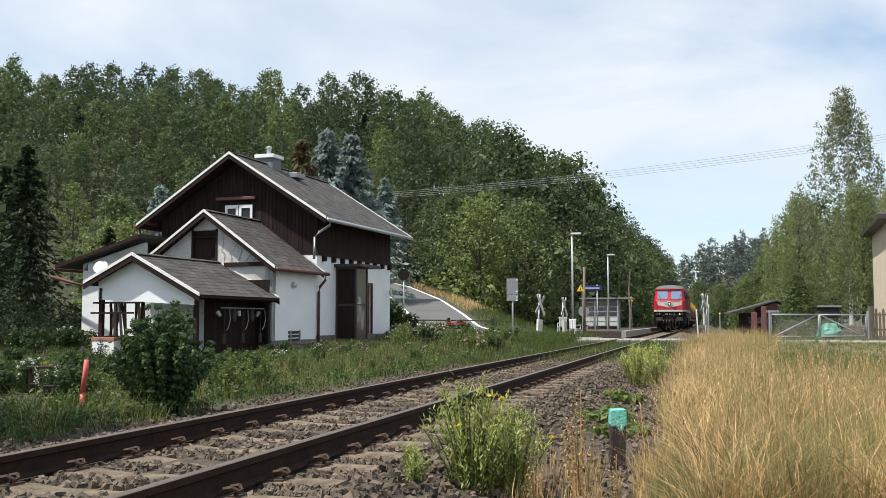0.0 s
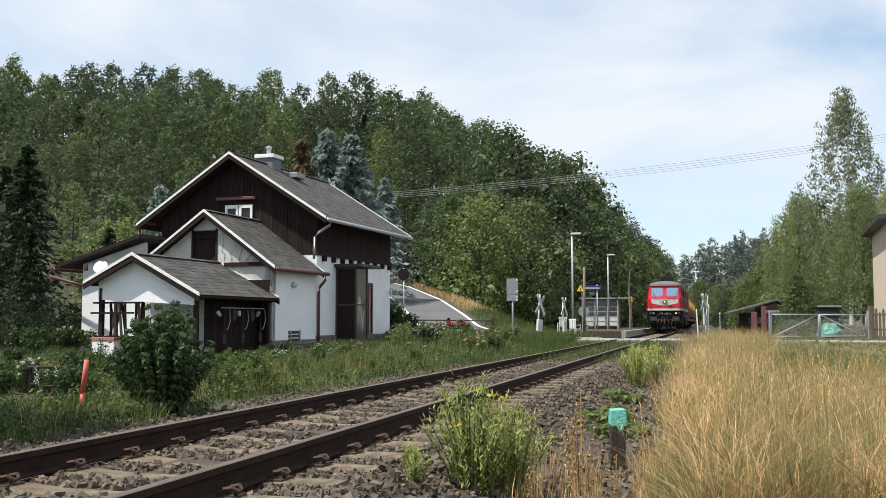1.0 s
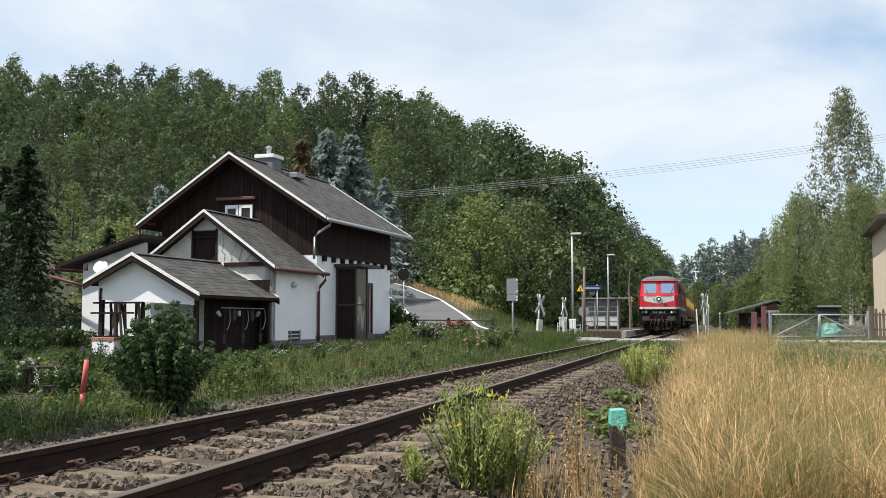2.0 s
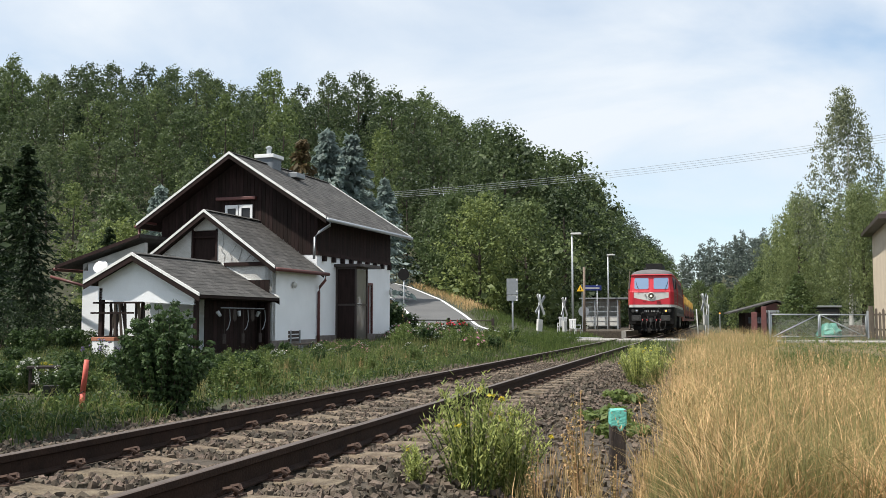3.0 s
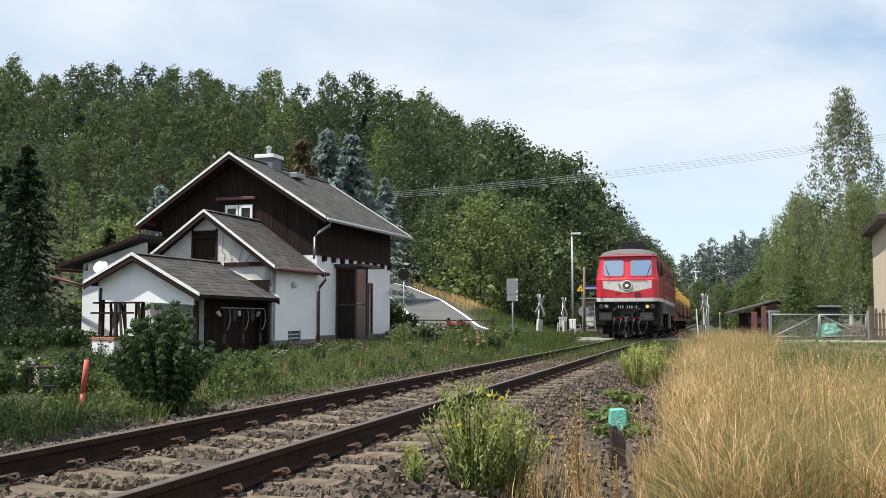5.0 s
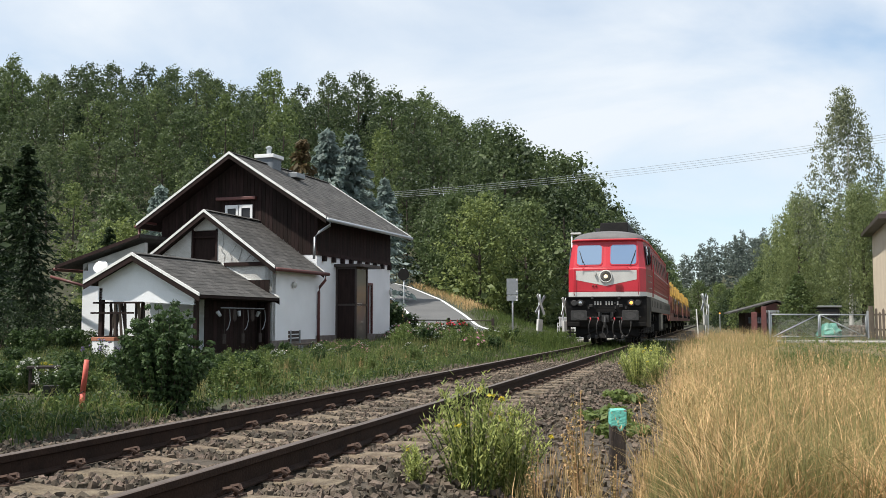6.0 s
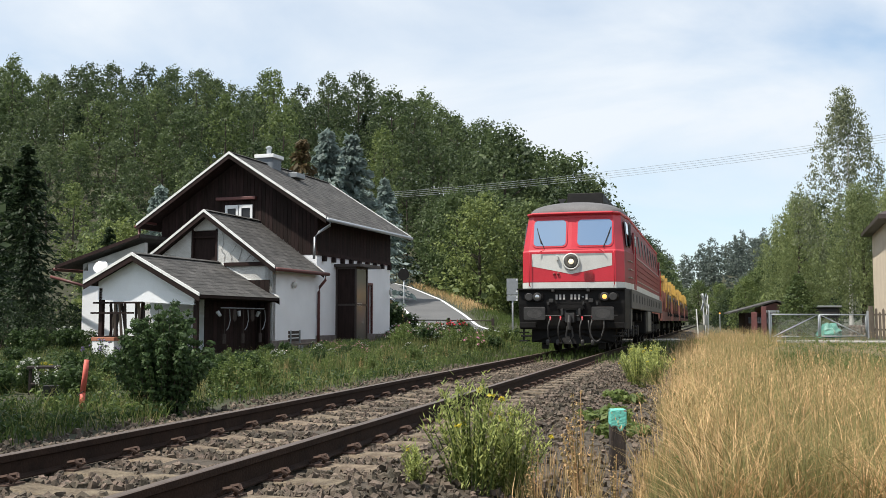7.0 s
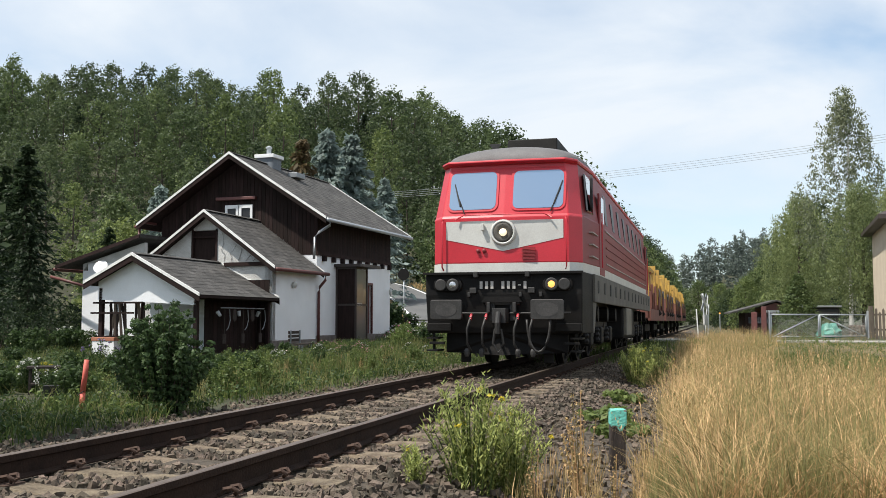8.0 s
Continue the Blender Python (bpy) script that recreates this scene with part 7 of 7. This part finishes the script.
def build_plants():
    herb_kind("yellow_weed", (61, 0.70, 0.33, 44, 9, 0.018, True, True), L_WEEDP, L_FLOWY)
    herb_kind("small_weed", (62, 0.25, 0.16, 14, 8, 0.015, True, True), L_WEEDP, L_FLOWY)
    herb_kind("tall_weed", (63, 0.9, 0.42, 26, 5, 0.038, None), L_WEED)
    herb_kind("dark_bush", (64, 0.9, 0.55, 26, 7, 0.055, None), L_WEEDD)
    herb_kind("pink_bush", (65, 0.8, 0.5, 24, 6, 0.042, True), L_WEED, L_FLOWP)
    herb_kind("white_herb", (66, 0.8, 0.45, 24, 6, 0.036, True), L_WEEDD, L_FLOWW)
    herb_kind("red_rose", (67, 1.0, 0.4, 18, 6, 0.045, True), L_WEEDD, L_FLOWR)
    herb_kind("elder", (68, 1.52, 0.68, 96, 30, 0.030, None), L_ELDER, None, M_BARK)
    herb_kind("creeper", (69, 0.16, 0.4, 16, 9, 0.05, None), L_WEED)
    herb_kind("lavender", (71, 0.8, 0.42, 34, 4, 0.022, True), L_WEEDD, L_LAVENDER)
    herb_kind("marigold", (72, 0.6, 0.3, 18, 6, 0.03, True), L_WEED, L_FLOWY)
    herb_kind("dry_stalks", (70, 0.75, 0.14, 14, 7, 0.009, None), L_STRAW, None, L_STRAW)
    plant_herb("yellow_weed", 1.96, 6.25, 1.12, 0.3, "yellow-flowering green weed on the ballast", "weed", "", "weed")
    plant_herb("yellow_weed", 2.20, 6.45, 0.95, 2.3, "yellow-flowering green weed on the ballast", "weed", "", "weed")
    plant_herb("small_weed", 1.66, 5.95, 1.0, 1.0, "small green weed among ballast stones", "weed", "", "weed")
    plant_herb("dry_stalks", 2.65, 6.5, 1.05, 1.0, "dry brown stalks of dead weed", "weed", "", "weed")
    plant_herb("dry_stalks", 2.45, 5.9, 0.6, 2.0, "dry reddish stalks of dead weed", "weed", "", "weed")
    plant_herb("dry_stalks", 2.9, 6.2, 0.5, 3.0, "dry reddish stalks of dead weed", "weed", "", "weed")
    plant_herb("yellow_weed", 2.22, 17.6, 1.15, 1.0, "pale green weed beside the rail", "weed", "", "weed")
    plant_herb("yellow_weed", 2.50, 18.6, 1.2, 2.0, "pale green weed beside the rail", "weed", "", "weed")
    plant_herb("yellow_weed", 2.05, 19.6, 1.0, 4.0, "pale green weed beside the rail", "weed", "", "weed")
    plant_herb("creeper", 2.35, 11.5, 1.0, 1.0, "low creeping weed on the path", "weed", "", "weed")
    plant_herb("creeper", 2.6, 10.2, 0.8, 2.0, "low creeping weed on the path", "weed", "", "weed")
    plant_herb("creeper", 2.2, 14.2, 0.9, 4.0, "low creeping weed on the path", "weed", "", "weed")
    plant_herb("elder", -3.28, 11.0, 1.0, 0.0, "leafy dark green elder shrub beside the track", "shrub", "", "shrub")
    # cottage garden between house and track
    rng = np.random.default_rng(21)
    kinds = [("tall_weed", "pale green leafy garden plant"), ("dark_bush", "dark green garden bush"), ("pink_bush", "garden plant with pink flowers"), ("white_herb", "garden plant with white flowers"), ("dark_bush", "dark green garden bush"), ("tall_weed", "pale green leafy garden plant")]
    n = 0
    while n < 150:
        y = rng.uniform(13, 42)
        x = rng.uniform(-10.6, -3.3)
        hd = math.degrees(math.atan2(x - 3.5, y))
        if hd < -41 or (y > 40.5 and x > -4) or (x < -9 and y > 31.5 and x < -10.3) or (x > -3.3 - 0.03 * y and y < 30):
            continue
        k, lab = kinds[int(rng.integers(0, 6))]
        if y < 24 and k in ("pink_bush",):
            k, lab = kinds[0]
        s = rng.uniform(0.6, 1.05) * max(0.30, 0.98 - y * 0.0165)
        if hd > -18.7 and y > 30:
            s = rng.uniform(0.6, 1.0)
            k, lab = kinds[int(rng.integers(2, 6))] if rng.random() < 0.6 else kinds[0]
        plant_herb(k, x, y, s, rng.uniform(0, 6.28), lab, "plant", "cottage garden plants")
        n += 1
    for i in range(34):
        y = rng.uniform(12.5, 28)
        x = -3.3 - 0.012 * y - rng.uniform(0.1, 1.6)
        k = ("tall_weed", "dry_stalks", "tall_weed", "dry_stalks")[i % 4]
        plant_herb(k, x, y, rng.uniform(0.55, 0.9) * max(0.5, 1.05 - y * 0.015), rng.uniform(0, 6.28), "tall wild weed on the ballast shoulder", "weed", "wild weeds beside the track", "weed")
    for i in range(45):
        x, y = rng.uniform(-16, -5.0), rng.uniform(12, 29)
        if math.degrees(math.atan2(x - 3.5, y)) < -43 or x > -4 - 0.1 * y and y > 20:
            continue
        plant_herb("dark_bush" if i % 3 else "tall_weed", x, y, rng.uniform(0.5, 0.95) * max(0.35, 1.0 - y * 0.015), rng.uniform(0, 6.28), "dark green bush in garden shade", "plant", "cottage garden plants")
    for x, y in ((-7.2, 41.5), (-7.6, 41.0)):
        plant_herb("red_rose", x, y, 1.1, x, "rose bush with one bright red bloom", "plant", "cottage garden plants")
    for x, y in ((-8.4, 36.5), (-8.9, 37.5)):
        plant_herb("pink_bush", x, y, 1.0, x, "garden plant with pink flowers", "plant", "cottage garden plants")
    for i in range(46):
        y = rng.uniform(35.5, 42.2)
        x = 3.5 + y * math.tan(math.radians(rng.uniform(-18.5, -12.8)))
        k, lab = (("pink_bush", "garden plant with pink flowers"), ("white_herb", "garden plant with white flowers"), ("tall_weed", "pale green leafy garden plant"))[i % 3]
        plant_herb(k, x, y, rng.uniform(0.7, 1.15) * (1.0 if x < -6 else 0.7), rng.uniform(0, 6.28), lab, "plant", "cottage garden plants")
    for x, y, s in ((-12.6, 47.2, 2.2), (-11.9, 46.4, 1.9), (-12.9, 45.5, 2.3), (-11.1, 46.0, 1.4)):
        plant_herb("dark_bush", x, y, s, x, "dark hedge bush at the house corner", "bush", "hedge beside the house")
    for i in range(26):
        y = rng.uniform(9, 26)
        x = 3.5 + y * math.tan(math.radians(rng.uniform(0.5, 12.5)))
        plant_herb(("dry_stalks", "dry_stalks")[i % 2], x, y, rng.uniform(0.6, 0.95), rng.uniform(0, 6.28), "scattered weed in the dry meadow", "weed", "meadow weeds", "weed")
    for i in range(22):
        plant_herb("dark_bush" if i % 4 else "white_herb", rng.uniform(-23, -16.6), rng.uniform(25.5, 31.5), rng.uniform(0.7, 1.2), rng.uniform(0, 6.28), "dark green bush in garden shade", "plant", "cottage garden plants")
    # teal-topped stump
    p = thing("boundary_post", pose(2.755, 7.9, -0.34, 0, 1.5, 12), "weathered square wooden post with teal painted top", "post")
    part("shaft", Shape().box(-0.062, -0.062, -0.2, 0.062, 0.062, 0.45), M_OLDWOOD, p, bevel=0.012)
    part("painted_top", Shape().prism([(-0.066, -0.066, 0.345), (-0.045, -0.066, 0.315), (-0.02, -0.066, 0.335), (0.015, -0.066, 0.285), (0.04, -0.066, 0.30), (0.05, -0.066, 0.335), (0.066, -0.066, 0.34), (0.066, -0.066, 0.465), (0.03, -0.066, 0.470), (-0.066, -0.066, 0.462)], (0, 0.132, 0)), M_TEAL, p, "chipped teal paint", bevel=0.01)
    c = thing("marker_stake", pose(-4.45, 10.95, -0.37, 0, 4, 0), "stake wrapped in faded coral-red tape", "stake")
    part("upper_wrap", Shape().tube([(0.0, 0, 0.27), (0.015, 0, 0.5), (0.02, 0, 0.70)], 0.036, 0.033, n=9), M_CORAL, c, smooth=True)
    part("lower_wrap", Shape().tube([(-0.01, 0, 0.02), (0.01, 0, 0.14), (0.0, 0, 0.265)], 0.026, 0.038, n=9), M_CORAL, c, smooth=True)
    part("tip", Shape().tube([(-0.01, 0, -0.1), (-0.01, 0, 0.03)], 0.01, 0.02, n=6), M_WHITE, c)
    part("tie", Shape().tube([(-0.05, -0.03, 0.24), (0.05, -0.04, 0.30)], 0.006, n=5), M_BLACK, c)
    # garden bench and table in the shade
    for fx, fy, fh in ((-6.70, 12.9, 0.52), (-6.62, 13.05, 0.45), (-6.33, 12.9, 0.55), (-6.25, 13.1, 0.42), (-6.9, 13.2, 0.4)):
        fg = thing("foxglove", pose(fx, fy, float(ground_z(fx, fy)), 0, 0, fx * 40), "white foxglove spike in the garden", "flower", "white foxgloves")
        part("stem", Shape().tube([(0, 0, -0.05), (0.01, 0, fh * 0.5), (0.0, 0.01, fh)], 0.006, 0.003, n=5), L_WEED, fg)
        bells = np.array([(0.02 * math.cos(j * 2.4), 0.02 * math.sin(j * 2.4), fh * (0.45 + 0.05 * j)) for j in range(11)])
        o = new("bloom", quads_mesh("bloom", leaf_quads(bells, np.linspace(0.022, 0.008, 11), 7, 0.013, rng), L_FLOWW))
        o.parent = fg
        tagged(o, "creamy white bells", kind="stuff")
        part("leaf", Shape().prism([(0, -0.02, 0.02), (0.09, -0.03, 0.10), (0.16, 0, 0.08), (0.09, 0.03, 0.10)], (0, 0, 0.006)), L_WEED, fg)
        part("leaf", Shape().prism([(0, -0.02, 0.04), (-0.09, -0.03, 0.12), (-0.15, 0, 0.09), (-0.09, 0.03, 0.12)], (0, 0, 0.006)), L_WEED, fg)
    bx = thing("planter_box", pose(-6.0, 12.6, -0.37, 0, 0, 25), "dark grey planter box among garden weeds", "planter")
    part("box", Shape().loft([[(-0.2, -0.12, 0), (0.2, -0.12, 0), (0.2, 0.12, 0), (-0.2, 0.12, 0)], [(-0.24, -0.15, 0.24), (0.24, -0.15, 0.24), (0.24, 0.15, 0.24), (-0.24, 0.15, 0.24)]]), M_BLACK, bx, bevel=0.01)
    for fx, fy, k_ in ((-8.8, 17.5, "lavender"), (-8.2, 17.9, "lavender"), (-8.5, 18.4, "lavender"), (-8.3, 15.2, "marigold"), (-8.6, 15.5, "marigold")):
        plant_herb(k_, fx, fy, 1.15 if k_ == "lavender" else 0.8, fx * 3, "purple lavender bush by the shed" if k_ == "lavender" else "yellow marigolds in the garden", "plant", "cottage garden plants")
    t = thing("garden_table", Matrix.Translation((-7.06, 13.55, -0.36)) @ Euler((0, 0, 0.6)).to_matrix().to_4x4() @ Matrix.Diagonal((0.42, 0.55, 0.62, 1)), "low dark wooden garden bench table", "table")
    part("tabletop", Shape().box(-0.6, -0.35, 0.68, 0.6, 0.35, 0.74), M_OLDWOOD, t, bevel=0.01)
    for x in (-0.52, 0.46):
        for y in (-0.3, 0.24):
            part("leg", Shape().box(x, y, -0.05, x + 0.07, y + 0.07, 0.68), M_OLDWOOD, t)
    part("shelf", Shape().box(-0.5, -0.3, 0.25, 0.5, 0.3, 0.29), M_OLDWOOD, t)
    b = thing("garden_bench", pose(-10.1, 30.8, -0.38, 0, 0, 95), "slatted grey garden bench by the shed", "bench")
    for i in range(4):
        part("seat_slat", Shape().box(-0.6, -0.2 + i * 0.11, 0.42, 0.6, -0.11 + i * 0.11, 0.45), M_OLDWOOD, b)
    for i in range(3):
        part("back_slat", Shape().box(-0.6, 0.26, 0.52 + i * 0.13, 0.6, 0.29, 0.62 + i * 0.13), M_OLDWOOD, b)
    for x in (-0.5, 0.45):
        part("leg", Shape().box(x, -0.2, -0.1, x + 0.05, -0.15, 0.42).box(x, 0.22, -0.1, x + 0.05, 0.27, 0.9), M_GREYMETAL, b)
    f = thing("garden_rail_fence", pose(0, 0, 0), "low garden fence of thin dark rails", "fence")
    P = [(-10.6, 44.2), (-8.6, 44.6), (-6.6, 45.4)]
    for x, y in P:
        z = float(ground_z(x, y))
        part("post", Shape().box(x - 0.06, y - 0.06, z - 0.3, x + 0.06, y + 0.06, z + 1.0), M_OLDWOOD, f)
    for (ax, ay), (bx, by) in zip(P, P[1:]):
        part("rail", Shape().tube([(ax, ay, float(ground_z(ax, ay)) + 0.88), (bx, by, float(ground_z(bx, by)) + 0.88)], 0.03, n=6), M_OLDWOOD, f)


build_plants()
build_track()


def motions():
    times = [i / 15 for i in range(121)]
    walk(LOCO, [(t, pose(0, train_y(t), 0)) for t in (0, 1, 2, 3, 4, 5, 6, 7, 8)])
    for w, _, off in WAGONS:
        walk(w, [(t, pose(0, train_y(t) + off, 0)) for t in (0, 1, 2, 3, 4, 5, 6, 7, 8)])
    for sets, r in [(LOCO_WHEELS, 0.525)] + [(s, 0.46) for _, s, _ in WAGONS]:
        for o in sets:
            y0 = o.matrix_basis.translation.y
            walk(o, [(t, pose(0, y0, r, math.degrees((train_y(0) - train_y(t)) / r), 0, 0)) for t in times])


motions()
